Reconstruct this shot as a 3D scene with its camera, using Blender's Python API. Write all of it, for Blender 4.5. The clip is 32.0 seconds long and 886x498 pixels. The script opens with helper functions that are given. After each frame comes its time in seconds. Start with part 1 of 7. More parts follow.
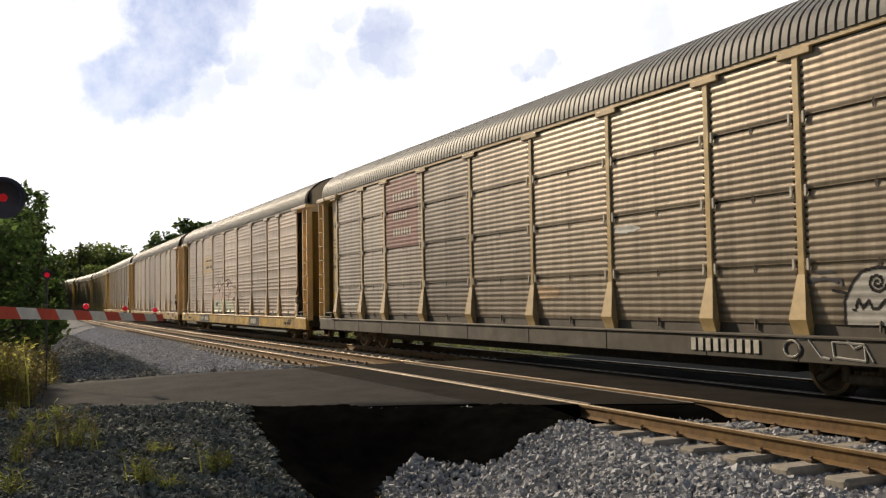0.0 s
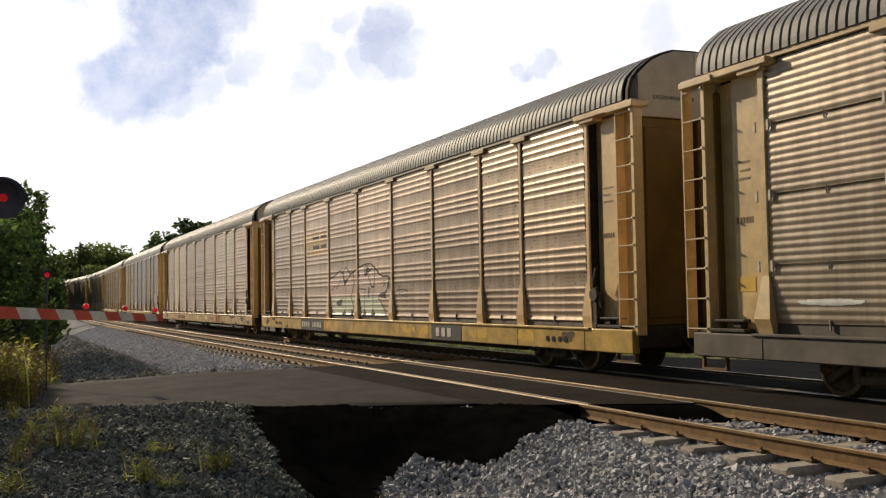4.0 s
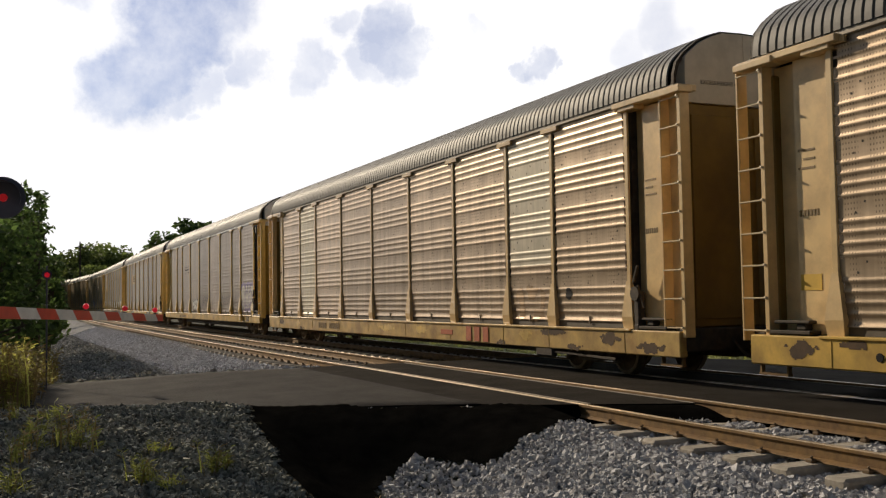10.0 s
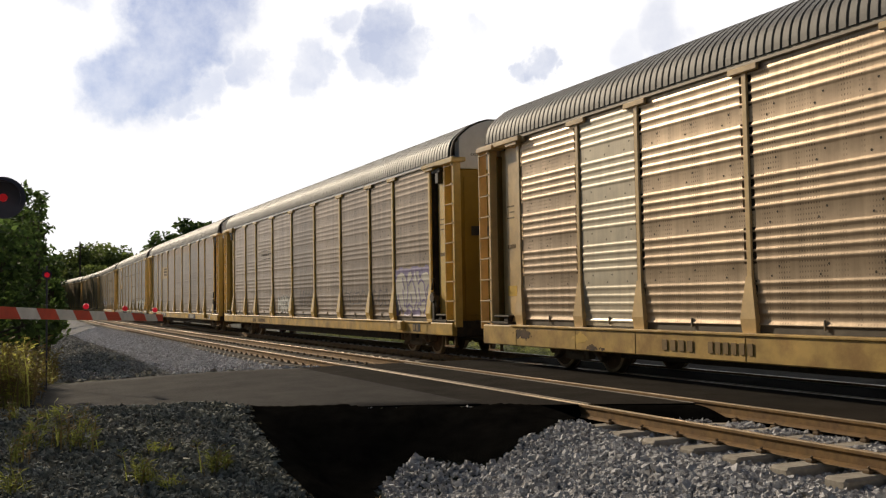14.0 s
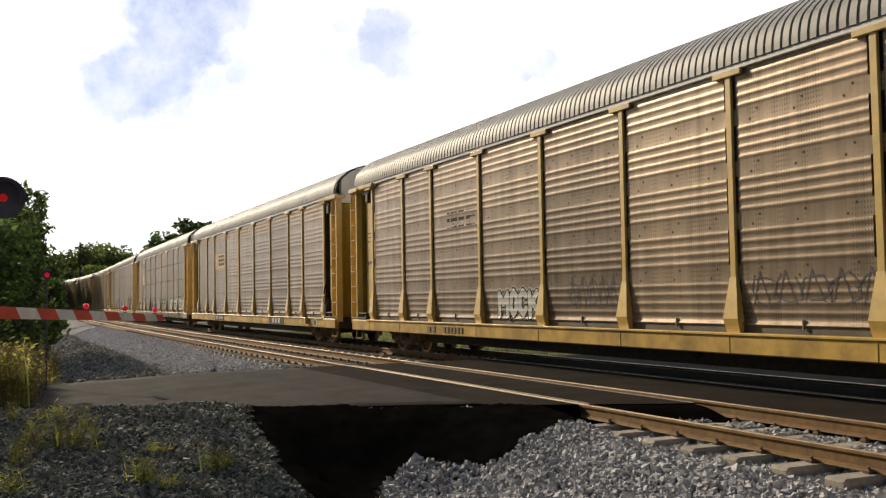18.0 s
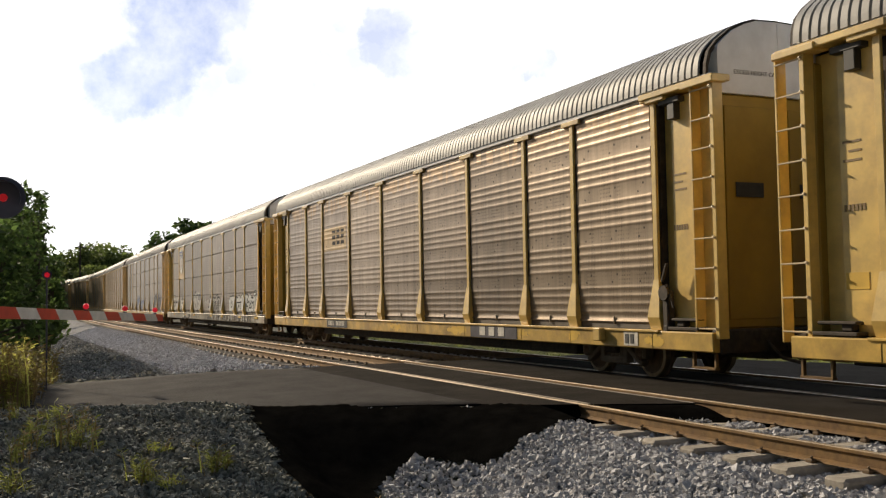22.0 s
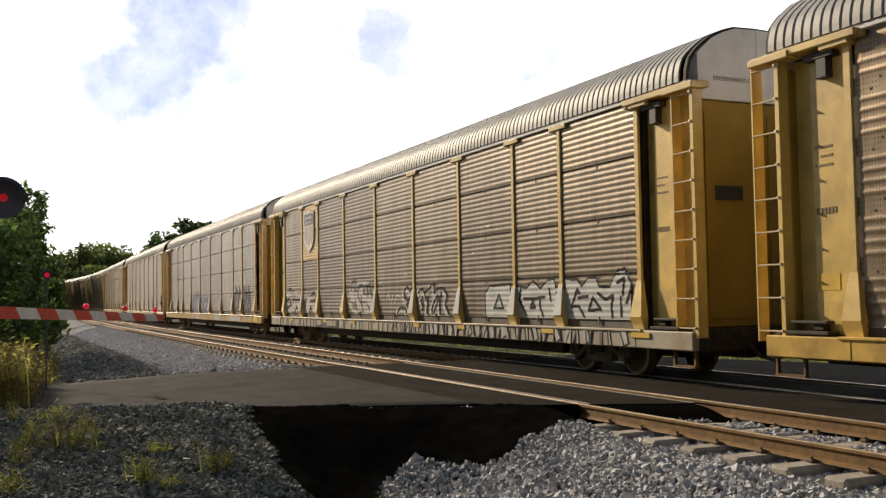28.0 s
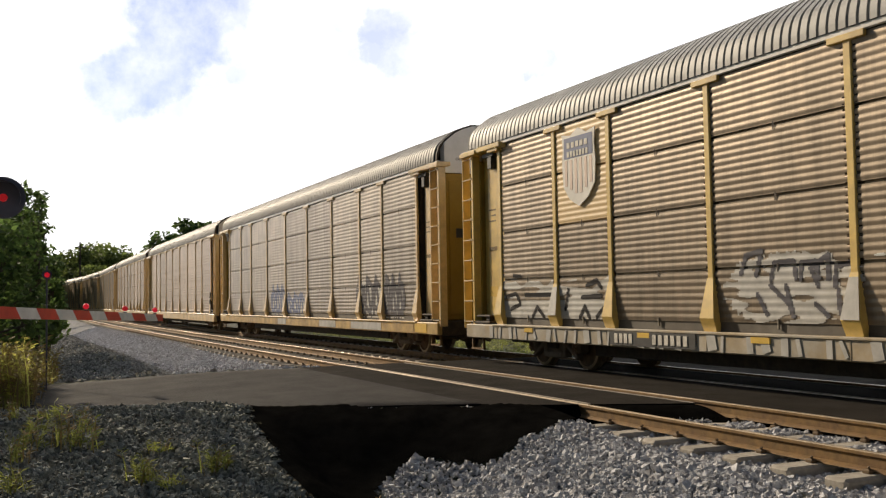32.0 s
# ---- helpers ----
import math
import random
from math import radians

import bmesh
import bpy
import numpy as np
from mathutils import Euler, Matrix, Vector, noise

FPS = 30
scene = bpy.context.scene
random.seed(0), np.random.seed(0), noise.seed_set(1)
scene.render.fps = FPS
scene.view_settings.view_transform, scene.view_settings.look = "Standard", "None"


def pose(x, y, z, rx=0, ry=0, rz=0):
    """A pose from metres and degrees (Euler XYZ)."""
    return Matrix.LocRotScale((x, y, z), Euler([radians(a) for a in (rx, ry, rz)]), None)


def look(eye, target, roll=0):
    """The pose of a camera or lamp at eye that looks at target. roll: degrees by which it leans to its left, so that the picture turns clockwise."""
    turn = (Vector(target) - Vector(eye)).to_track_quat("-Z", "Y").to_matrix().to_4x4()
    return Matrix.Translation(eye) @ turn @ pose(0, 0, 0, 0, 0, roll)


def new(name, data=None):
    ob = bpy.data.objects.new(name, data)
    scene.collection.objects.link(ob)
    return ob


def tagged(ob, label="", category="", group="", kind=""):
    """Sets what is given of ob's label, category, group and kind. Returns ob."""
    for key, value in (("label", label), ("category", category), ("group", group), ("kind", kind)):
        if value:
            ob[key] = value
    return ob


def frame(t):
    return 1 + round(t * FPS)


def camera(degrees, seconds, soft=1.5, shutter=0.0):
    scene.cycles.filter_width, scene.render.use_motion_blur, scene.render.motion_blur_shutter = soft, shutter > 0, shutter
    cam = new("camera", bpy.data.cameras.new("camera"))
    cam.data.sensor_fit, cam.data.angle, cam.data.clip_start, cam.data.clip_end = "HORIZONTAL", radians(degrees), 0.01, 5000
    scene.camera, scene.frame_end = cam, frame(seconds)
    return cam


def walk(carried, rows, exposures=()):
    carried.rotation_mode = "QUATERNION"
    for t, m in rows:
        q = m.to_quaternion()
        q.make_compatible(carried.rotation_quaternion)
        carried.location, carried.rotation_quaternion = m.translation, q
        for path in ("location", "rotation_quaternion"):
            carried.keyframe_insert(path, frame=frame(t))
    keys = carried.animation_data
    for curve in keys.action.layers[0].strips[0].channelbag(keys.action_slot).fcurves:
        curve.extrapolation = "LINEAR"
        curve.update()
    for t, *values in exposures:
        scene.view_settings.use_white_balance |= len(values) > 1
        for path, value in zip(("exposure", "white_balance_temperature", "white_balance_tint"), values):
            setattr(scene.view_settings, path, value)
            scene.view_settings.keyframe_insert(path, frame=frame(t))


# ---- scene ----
cam = camera(47.97, 32.0, soft=1.25)
EYE = (0.0, 0.0, 1.52)
STAND = look(EYE, (EYE[0] - 0.90914, EYE[1] + 0.41343, EYE[2] + 0.04962), -0.957)
walk(cam, [(0.0, STAND), (32.0, STAND)], exposures=[(0.0, -0.05), (3.5, -0.1), (6.0, -0.24), (14.5, -0.27), (17.0, 0.02), (22.0, 0.10), (32.0, 0.14)])

# ---------- world and sun ----------
SUN_AZ = (-0.943, -0.333)
SUN_EL = radians(25)


def node(nt, kind, x=0, y=0, **put):
    n = nt.nodes.new(kind)
    for k, v in put.items():
        n.inputs[k].default_value = v
    return n


def build_world():
    w = bpy.data.worlds.new("sky")
    scene.world = w
    w.use_nodes = True
    nt = w.node_tree
    nt.nodes.clear()
    out = nt.nodes.new("ShaderNodeOutputWorld")
    bg = nt.nodes.new("ShaderNodeBackground")
    sky = nt.nodes.new("ShaderNodeTexSky")
    sky.sky_type = "NISHITA"
    sky.sun_disc = False
    sky.sun_elevation = SUN_EL
    sky.sun_rotation = math.atan2(SUN_AZ[0], SUN_AZ[1])
    sky.air_density, sky.dust_density = 1.0, 0.8
    tc = nt.nodes.new("ShaderNodeTexCoord")
    # broken cloud cover: bright sheets with thinner blue-grey breaks
    n1 = node(nt, "ShaderNodeTexNoise", Scale=3.2, Detail=7.0, Roughness=0.6)
    n2 = node(nt, "ShaderNodeTexNoise", Scale=15.0, Detail=9.0, Roughness=0.62)
    nt.links.new(tc.outputs["Generated"], n1.inputs["Vector"])
    nt.links.new(tc.outputs["Generated"], n2.inputs["Vector"])
    wob = nt.nodes.new("ShaderNodeVectorMath")
    wob.operation = "MULTIPLY_ADD"
    wob.inputs[1].default_value = (0.085, 0.085, 0.085)
    nt.links.new(n2.outputs["Color"], wob.inputs[0])
    nt.links.new(tc.outputs["Generated"], wob.inputs[2])
    total = None
    # direction, half width (radians), depth of the break
    BREAKS = CLOUD_BREAKS
    for (d, half, deep) in BREAKS:
        dist = nt.nodes.new("ShaderNodeVectorMath")
        dist.operation = "DISTANCE"
        v = Vector(d).normalized() + Vector((0.0425, 0.0425, 0.0425))
        dist.inputs[1].default_value = v
        nt.links.new(wob.outputs[0], dist.inputs[0])
        mr = nt.nodes.new("ShaderNodeMapRange")
        mr.interpolation_type = "SMOOTHSTEP"
        mr.inputs[1].default_value, mr.inputs[2].default_value = half * 1.25, half * 0.55
        mr.inputs[3].default_value, mr.inputs[4].default_value = 0.0, deep
        nt.links.new(dist.outputs["Value"], mr.inputs[0])
        if total is None:
            total = mr.outputs[0]
        else:
            mx = nt.nodes.new("ShaderNodeMath")
            mx.operation = "MAXIMUM"
            nt.links.new(total, mx.inputs[0])
            nt.links.new(mr.outputs[0], mx.inputs[1])
            total = mx.outputs[0]
    edge = nt.nodes.new("ShaderNodeMapRange")
    edge.inputs[1].default_value, edge.inputs[2].default_value = 0.32, 0.62
    edge.inputs[3].default_value, edge.inputs[4].default_value = 0.45, 1.0
    nt.links.new(n2.outputs["Fac"], edge.inputs[0])
    brk = nt.nodes.new("ShaderNodeMath")
    brk.operation = "MULTIPLY"
    nt.links.new(total, brk.inputs[0])
    nt.links.new(edge.outputs[0], brk.inputs[1])
    ramp = nt.nodes.new("ShaderNodeValToRGB")
    ramp.color_ramp.elements[0].position, ramp.color_ramp.elements[0].color = 0.25, (1.12, 1.12, 1.17, 1)
    ramp.color_ramp.elements[1].position, ramp.color_ramp.elements[1].color = 0.75, (1.55, 1.52, 1.48, 1)
    nt.links.new(n1.outputs["Fac"], ramp.inputs[0])
    blue = nt.nodes.new("ShaderNodeVectorMath")
    blue.operation = "MULTIPLY_ADD"
    blue.inputs[1].default_value = (0.035, 0.04, 0.05)
    blue.inputs[2].default_value = (0.30, 0.32, 0.45)
    nt.links.new(sky.outputs[0], blue.inputs[0])
    mix = nt.nodes.new("ShaderNodeMix")
    mix.data_type = "RGBA"
    nt.links.new(brk.outputs[0], mix.inputs["Factor"])
    nt.links.new(ramp.outputs[0], mix.inputs["A"])
    nt.links.new(blue.outputs[0], mix.inputs["B"])
    # the bank of bright cloud ahead thins out into clear sky overhead and behind
    dot = nt.nodes.new("ShaderNodeVectorMath")
    dot.operation = "DOT_PRODUCT"
    dot.inputs[1].default_value = Vector((-0.90, 0.38, 0.20)).normalized()
    nt.links.new(tc.outputs["Generated"], dot.inputs[0])
    wide = nt.nodes.new("ShaderNodeMath")
    wide.operation = "MULTIPLY_ADD"
    wide.inputs[1].default_value = 0.35
    nt.links.new(n1.outputs["Fac"], wide.inputs[0])
    nt.links.new(dot.outputs["Value"], wide.inputs[2])
    bank = nt.nodes.new("ShaderNodeMapRange")
    bank.interpolation_type = "SMOOTHSTEP"
    bank.inputs[1].default_value, bank.inputs[2].default_value = 0.66, 0.96
    nt.links.new(wide.outputs[0], bank.inputs[0])
    clear = nt.nodes.new("ShaderNodeVectorMath")
    clear.operation = "SCALE"
    clear.inputs["Scale"].default_value = CLEAR_SKY
    nt.links.new(sky.outputs[0], clear.inputs[0])
    mix2 = nt.nodes.new("ShaderNodeMix")
    mix2.data_type = "RGBA"
    nt.links.new(bank.outputs[0], mix2.inputs["Factor"])
    nt.links.new(clear.outputs[0], mix2.inputs["A"])
    nt.links.new(mix.outputs["Result"], mix2.inputs["B"])
    nt.links.new(mix2.outputs["Result"], bg.inputs["Color"])
    bg.inputs["Strength"].default_value = SKY_STRENGTH
    nt.links.new(bg.outputs[0], out.inputs[0])


SKY_STRENGTH = 1.0
CLEAR_SKY = 0.035
CLOUD_BREAKS = [((-0.937, 0.174, 0.301), 0.053, 1.00), ((-0.949, 0.153, 0.275), 0.050, 1.00), ((-0.952, 0.169, 0.256), 0.044, 1.00),
                ((-0.960, 0.149, 0.237), 0.047, 1.00), ((-0.968, 0.129, 0.213), 0.044, 1.00), ((-0.975, 0.099, 0.201), 0.037, 0.90),
                ((-0.968, 0.117, 0.222), 0.028, 0.90), ((-0.939, 0.199, 0.280), 0.035, 0.80), ((-0.950, 0.217, 0.224), 0.023, 0.60),
                ((-0.946, 0.230, 0.228), 0.013, 0.50), ((-0.959, 0.191, 0.210), 0.021, 0.50), ((-0.965, 0.171, 0.199), 0.021, 0.60),
                ((-0.911, 0.311, 0.271), 0.020, 0.50), ((-0.897, 0.352, 0.268), 0.030, 0.75), ((-0.899, 0.362, 0.247), 0.030, 0.70),
                ((-0.890, 0.379, 0.252), 0.016, 0.60), ((-0.911, 0.339, 0.233), 0.021, 0.50), ((-0.893, 0.348, 0.286), 0.017, 0.50),
                ((-0.932, 0.282, 0.228), 0.027, 0.55), ((-0.925, 0.303, 0.229), 0.018, 0.50), ((-0.939, 0.273, 0.212), 0.017, 0.45),
                ((-0.968, 0.182, 0.175), 0.009, 0.40), ((-0.865, 0.432, 0.256), 0.018, 0.35), ((-0.854, 0.457, 0.250), 0.014, 0.30),
                ((-0.849, 0.479, 0.222), 0.014, 0.60), ((-0.841, 0.492, 0.225), 0.017, 0.70), ((-0.832, 0.508, 0.223), 0.010, 0.55),
                ((-0.768, 0.589, 0.252), 0.032, 0.40), ((-0.793, 0.561, 0.237), 0.025, 0.30), ((-0.952, 0.068, 0.298), 0.028, 0.50)]
build_world()
sun = new("sun", bpy.data.lights.new("sun", "SUN"))
sun.data.energy, sun.data.angle, sun.data.color = 4.3, radians(0.8), (1.0, 0.835, 0.62)
sun.matrix_world = look((SUN_AZ[0] * 60, SUN_AZ[1] * 60, 60 * math.tan(SUN_EL)), (0, 0, 0))

# ---------- plan: x along the tracks, y away from the camera, z = 0 on the rail heads ----------
YN, YF = 8.37, 12.05
HALF_GAUGE = 0.755


def bend(x):
    """Sideways shift of the line: a slow bend away, then back."""
    d = -x
    o = 0.0
    if d > 30:
        e = min(d, 125) - 30
        o += 0.0004 * e * e / 2
        if d > 125:
            e = d - 125
            o += 0.0004 * 95 * e - 0.0013 * e * e / 2
    return o


def heading(x):
    return math.atan2(bend(x + 0.5) - bend(x - 0.5), 1.0)


def mat(name, base, rough=0.7, metal=0.0, scale=8.0, vary=0.25, bump=0.2, bump_scale=60.0, tint=None, tint_scale=1.2, tint_amount=0.5, obj_vary=0.0, coords="Object", spec=0.5):
    m = bpy.data.materials.new(name)
    m.use_nodes = True
    nt = m.node_tree
    b = nt.nodes["Principled BSDF"]
    b.inputs["Roughness"].default_value = rough
    b.inputs["Metallic"].default_value = metal
    b.inputs["Specular IOR Level"].default_value = spec
    tc = nt.nodes.new("ShaderNodeTexCoord")
    src = tc.outputs[coords]
    if coords == "World":
        src = None
    n = node(nt, "ShaderNodeTexNoise", Scale=scale, Detail=6.0, Roughness=0.6)
    nt.links.new(src, n.inputs["Vector"])
    mr = node(nt, "ShaderNodeMapRange")
    mr.inputs[1].default_value, mr.inputs[2].default_value = 0.3, 0.7
    mr.inputs[3].default_value, mr.inputs[4].default_value = 1 - vary, 1 + vary
    nt.links.new(n.outputs["Fac"], mr.inputs[0])
    fac = mr.outputs[0]
    if obj_vary:
        oi = nt.nodes.new("ShaderNodeObjectInfo")
        m2 = node(nt, "ShaderNodeMapRange")
        m2.inputs[3].default_value, m2.inputs[4].default_value = 1 - obj_vary, 1 + obj_vary
        nt.links.new(oi.outputs["Random"], m2.inputs[0])
        mm = nt.nodes.new("ShaderNodeMath")
        mm.operation = "MULTIPLY"
        nt.links.new(fac, mm.inputs[0])
        nt.links.new(m2.outputs[0], mm.inputs[1])
        fac = mm.outputs[0]
    sc = nt.nodes.new("ShaderNodeVectorMath")
    sc.operation = "SCALE"
    if tint:
        n3 = node(nt, "ShaderNodeTexNoise", Scale=tint_scale, Detail=8.0, Roughness=0.65)
        nt.links.new(src, n3.inputs["Vector"])
        r3 = node(nt, "ShaderNodeMapRange")
        r3.inputs[1].default_value, r3.inputs[2].default_value = 0.42, 0.68
        r3.inputs[4].default_value = tint_amount
        nt.links.new(n3.outputs["Fac"], r3.inputs[0])
        mx = nt.nodes.new("ShaderNodeMix")
        mx.data_type = "RGBA"
        mx.inputs["A"].default_value, mx.inputs["B"].default_value = (*base, 1), (*tint, 1)
        nt.links.new(r3.outputs[0], mx.inputs["Factor"])
        nt.links.new(mx.outputs["Result"], sc.inputs[0])
    else:
        sc.inputs[0].default_value = base
    nt.links.new(fac, sc.inputs["Scale"])
    nt.links.new(sc.outputs[0], b.inputs["Base Color"])
    if bump:
        n4 = node(nt, "ShaderNodeTexNoise", Scale=bump_scale, Detail=5.0)
        nt.links.new(src, n4.inputs["Vector"])
        bp = node(nt, "ShaderNodeBump", Strength=bump, Distance=0.02)
        nt.links.new(n4.outputs["Fac"], bp.inputs["Height"])
        nt.links.new(bp.outputs[0], b.inputs["Normal"])
    return m


def glow(name, color, strength):
    m = bpy.data.materials.new(name)
    m.use_nodes = True
    b = m.node_tree.nodes["Principled BSDF"]
    b.inputs["Base Color"].default_value = (*color, 1)
    b.inputs["Emission Color"].default_value = (*color, 1)
    b.inputs["Emission Strength"].default_value = strength
    return m


ASPHALT = mat("asphalt", (0.039, 0.0355, 0.0315), 0.88, scale=1.3, vary=0.3, bump=0.5, bump_scale=90, spec=0.08, tint=(0.053, 0.0485, 0.043), tint_scale=0.5, tint_amount=0.6)
NEWPAVE = mat("dark_new_asphalt", (0.027, 0.0235, 0.0195), 0.95, scale=1.3, vary=0.3, bump=0.4, bump_scale=90, spec=0.03, tint=(0.036, 0.031, 0.026), tint_scale=0.6, tint_amount=0.6)
# near-black: shade of the pit and the road's edges is put into the colour
SHADED_BLACK = mat("shaded_black_fill", (0.0062, 0.006, 0.0054), 1.0, scale=4, vary=0.4, bump=0.6, bump_scale=40, spec=0.0)
BALLAST = mat("ballast_bed", (0.20, 0.203, 0.215), 0.9, scale=22, vary=0.5, bump=1.0, bump_scale=28, tint=(0.15, 0.152, 0.156), tint_scale=1.5, tint_amount=0.7, spec=0.1)
EARTH = mat("earth", (0.115, 0.108, 0.088), 0.95, scale=3, vary=0.5, bump=1.0, bump_scale=18, tint=(0.050, 0.062, 0.022), tint_scale=0.25, tint_amount=0.8, spec=0.1)
RAIL = mat("rusty_rail", (0.20, 0.115, 0.036), 0.75, metal=0.2, scale=9, vary=0.3, bump=0.3, bump_scale=60, tint=(0.12, 0.065, 0.035), tint_scale=3)
RAILHEAD = mat("worn_rail_head", (0.40, 0.30, 0.18), 0.35, metal=0.6, scale=5, vary=0.25, bump=0.05)
CONCRETE = mat("tie_concrete", (0.42, 0.38, 0.32), 0.9, scale=9, vary=0.2, bump=0.4, bump_scale=50, tint=(0.26, 0.23, 0.19), tint_scale=4, obj_vary=0.12, spec=0.1)
STONE = mat("crushed_stone", (0.465, 0.46, 0.465), 0.85, scale=30, vary=0.3, bump=0.4, bump_scale=70, spec=0.1)
RUSTBED = mat("rust_stained_bed", (0.13, 0.095, 0.065), 0.95, scale=20, vary=0.5, bump=1.0, bump_scale=28, tint=(0.09, 0.07, 0.05), tint_scale=1.5, spec=0.1)
LINER = mat("worn_liner", (0.22, 0.18, 0.13), 0.7, scale=4, vary=0.3, bump=0.2)
IRON = mat("dark_iron", (0.045, 0.036, 0.028), 0.75, metal=0.3, scale=8, vary=0.4, bump=0.3, bump_scale=40, tint=(0.09, 0.06, 0.035), tint_scale=3)

CLIP_RUST = mat("rusted_clip", (0.12, 0.075, 0.035), 0.8, scale=12, vary=0.4, bump=0.2)
TRUCK_RUST = mat("dusty_rusted_casting", (0.20, 0.15, 0.10), 0.85, scale=6, vary=0.4, bump=0.3, bump_scale=40, tint=(0.09, 0.065, 0.045), tint_scale=3)
WHEEL_RUST = mat("rust_brown_wheel", (0.17, 0.10, 0.05), 0.8, metal=0.1, scale=5, vary=0.35, bump=0.2, bump_scale=40, tint=(0.09, 0.06, 0.04), tint_scale=3)


def island_vary(m, low, high):
    """Each loose piece of the mesh gets its own brightness."""
    nt = m.node_tree
    b = nt.nodes["Principled BSDF"]
    link = b.inputs["Base Color"].links[0]
    src = link.from_socket
    g = nt.nodes.new("ShaderNodeNewGeometry")
    mr = node(nt, "ShaderNodeMapRange")
    mr.inputs[3].default_value, mr.inputs[4].default_value = low, high
    nt.links.new(g.outputs["Random Per Island"], mr.inputs[0])
    sc = nt.nodes.new("ShaderNodeVectorMath")
    sc.operation = "SCALE"
    nt.links.new(src, sc.inputs[0])
    nt.links.new(mr.outputs[0], sc.inputs["Scale"])
    nt.links.new(sc.outputs[0], b.inputs["Base Color"])


island_vary(STONE, 0.65, 1.35)


# ---------- mesh helpers ----------
def box(bm, x0, x1, y0, y1, z0, z1, bevel=0.0, mi=0):
    r = bmesh.ops.create_cube(bm, size=1.0)
    vs = r["verts"]
    bmesh.ops.scale(bm, vec=(x1 - x0, y1 - y0, z1 - z0), verts=vs)
    bmesh.ops.translate(bm, vec=((x0 + x1) / 2, (y0 + y1) / 2, (z0 + z1) / 2), verts=vs)
    if bevel:
        es = list({e for v in vs for e in v.link_edges})
        q = bmesh.ops.bevel(bm, geom=es, offset=bevel, segments=1, affect="EDGES")
        vs = list({v for f in q["faces"] for v in f.verts})
    if mi:
        for f in {f for v in vs for f in v.link_faces}:
            f.material_index = mi
    return vs


def tube(bm, a, b, r0, r1=None, seg=8, mi=0):
    a, b = Vector(a), Vector(b)
    r1 = r0 if r1 is None else r1
    q = bmesh.ops.create_cone(bm, cap_ends=True, segments=seg, radius1=r0, radius2=r1, depth=(b - a).length)
    m = Matrix.Translation((a + b) / 2) @ (b - a).to_track_quat("Z", "Y").to_matrix().to_4x4()
    bmesh.ops.transform(bm, matrix=m, verts=q["verts"])
    if mi:
        for f in {f for v in q["verts"] for f in v.link_faces}:
            f.material_index = mi
    return q["verts"]


def mesh_of(name, bm, *mats, smooth=False):
    me = bpy.data.meshes.new(name)
    bmesh.ops.recalc_face_normals(bm, faces=bm.faces)
    bm.to_mesh(me)
    bm.free()
    for m in mats:
        me.materials.append(m)
    if smooth:
        me.polygons.foreach_set("use_smooth", [True] * len(me.polygons))
    return me


def part(name, me, parent, label="", at=None):
    """Links a mesh as one object under a thing or a part."""
    ob = new(name, me)
    ob.parent = parent
    if at is not None:
        ob.matrix_basis = at
    if label:
        ob["label"] = label
    if name in ("lettering", "stencil", "red_lettering"):
        ob["kind"] = "stuff"
    return ob


def grid_mesh(name, us, vs, place, material, smooth=True):
    verts = [place(u, v) for v in vs for u in us]
    n = len(us)
    faces = [(j * n + i, j * n + i + 1, (j + 1) * n + i + 1, (j + 1) * n + i) for j in range(len(vs) - 1) for i in range(n - 1)]
    me = bpy.data.meshes.new(name)
    me.from_pydata(verts, [], faces)
    me.materials.append(material)
    if smooth:
        me.polygons.foreach_set("use_smooth", [True] * len(faces))
    return me


def step(a, b, x):
    t = max(0.0, min(1.0, (x - a) / (b - a)))
    return t * t * (3 - 2 * t)


# ---------- ground ----------
def road_near(y):
    """x of the road's edge towards the camera, by y."""
    if y > 3.5:
        return -14.3 + (y - 3.5) * 0.54
    return -14.3 + (y - 3.5) * 0.95


def road_far(y):
    return -22.2 + (min(y, 6.2) - 6.2) * 0.30


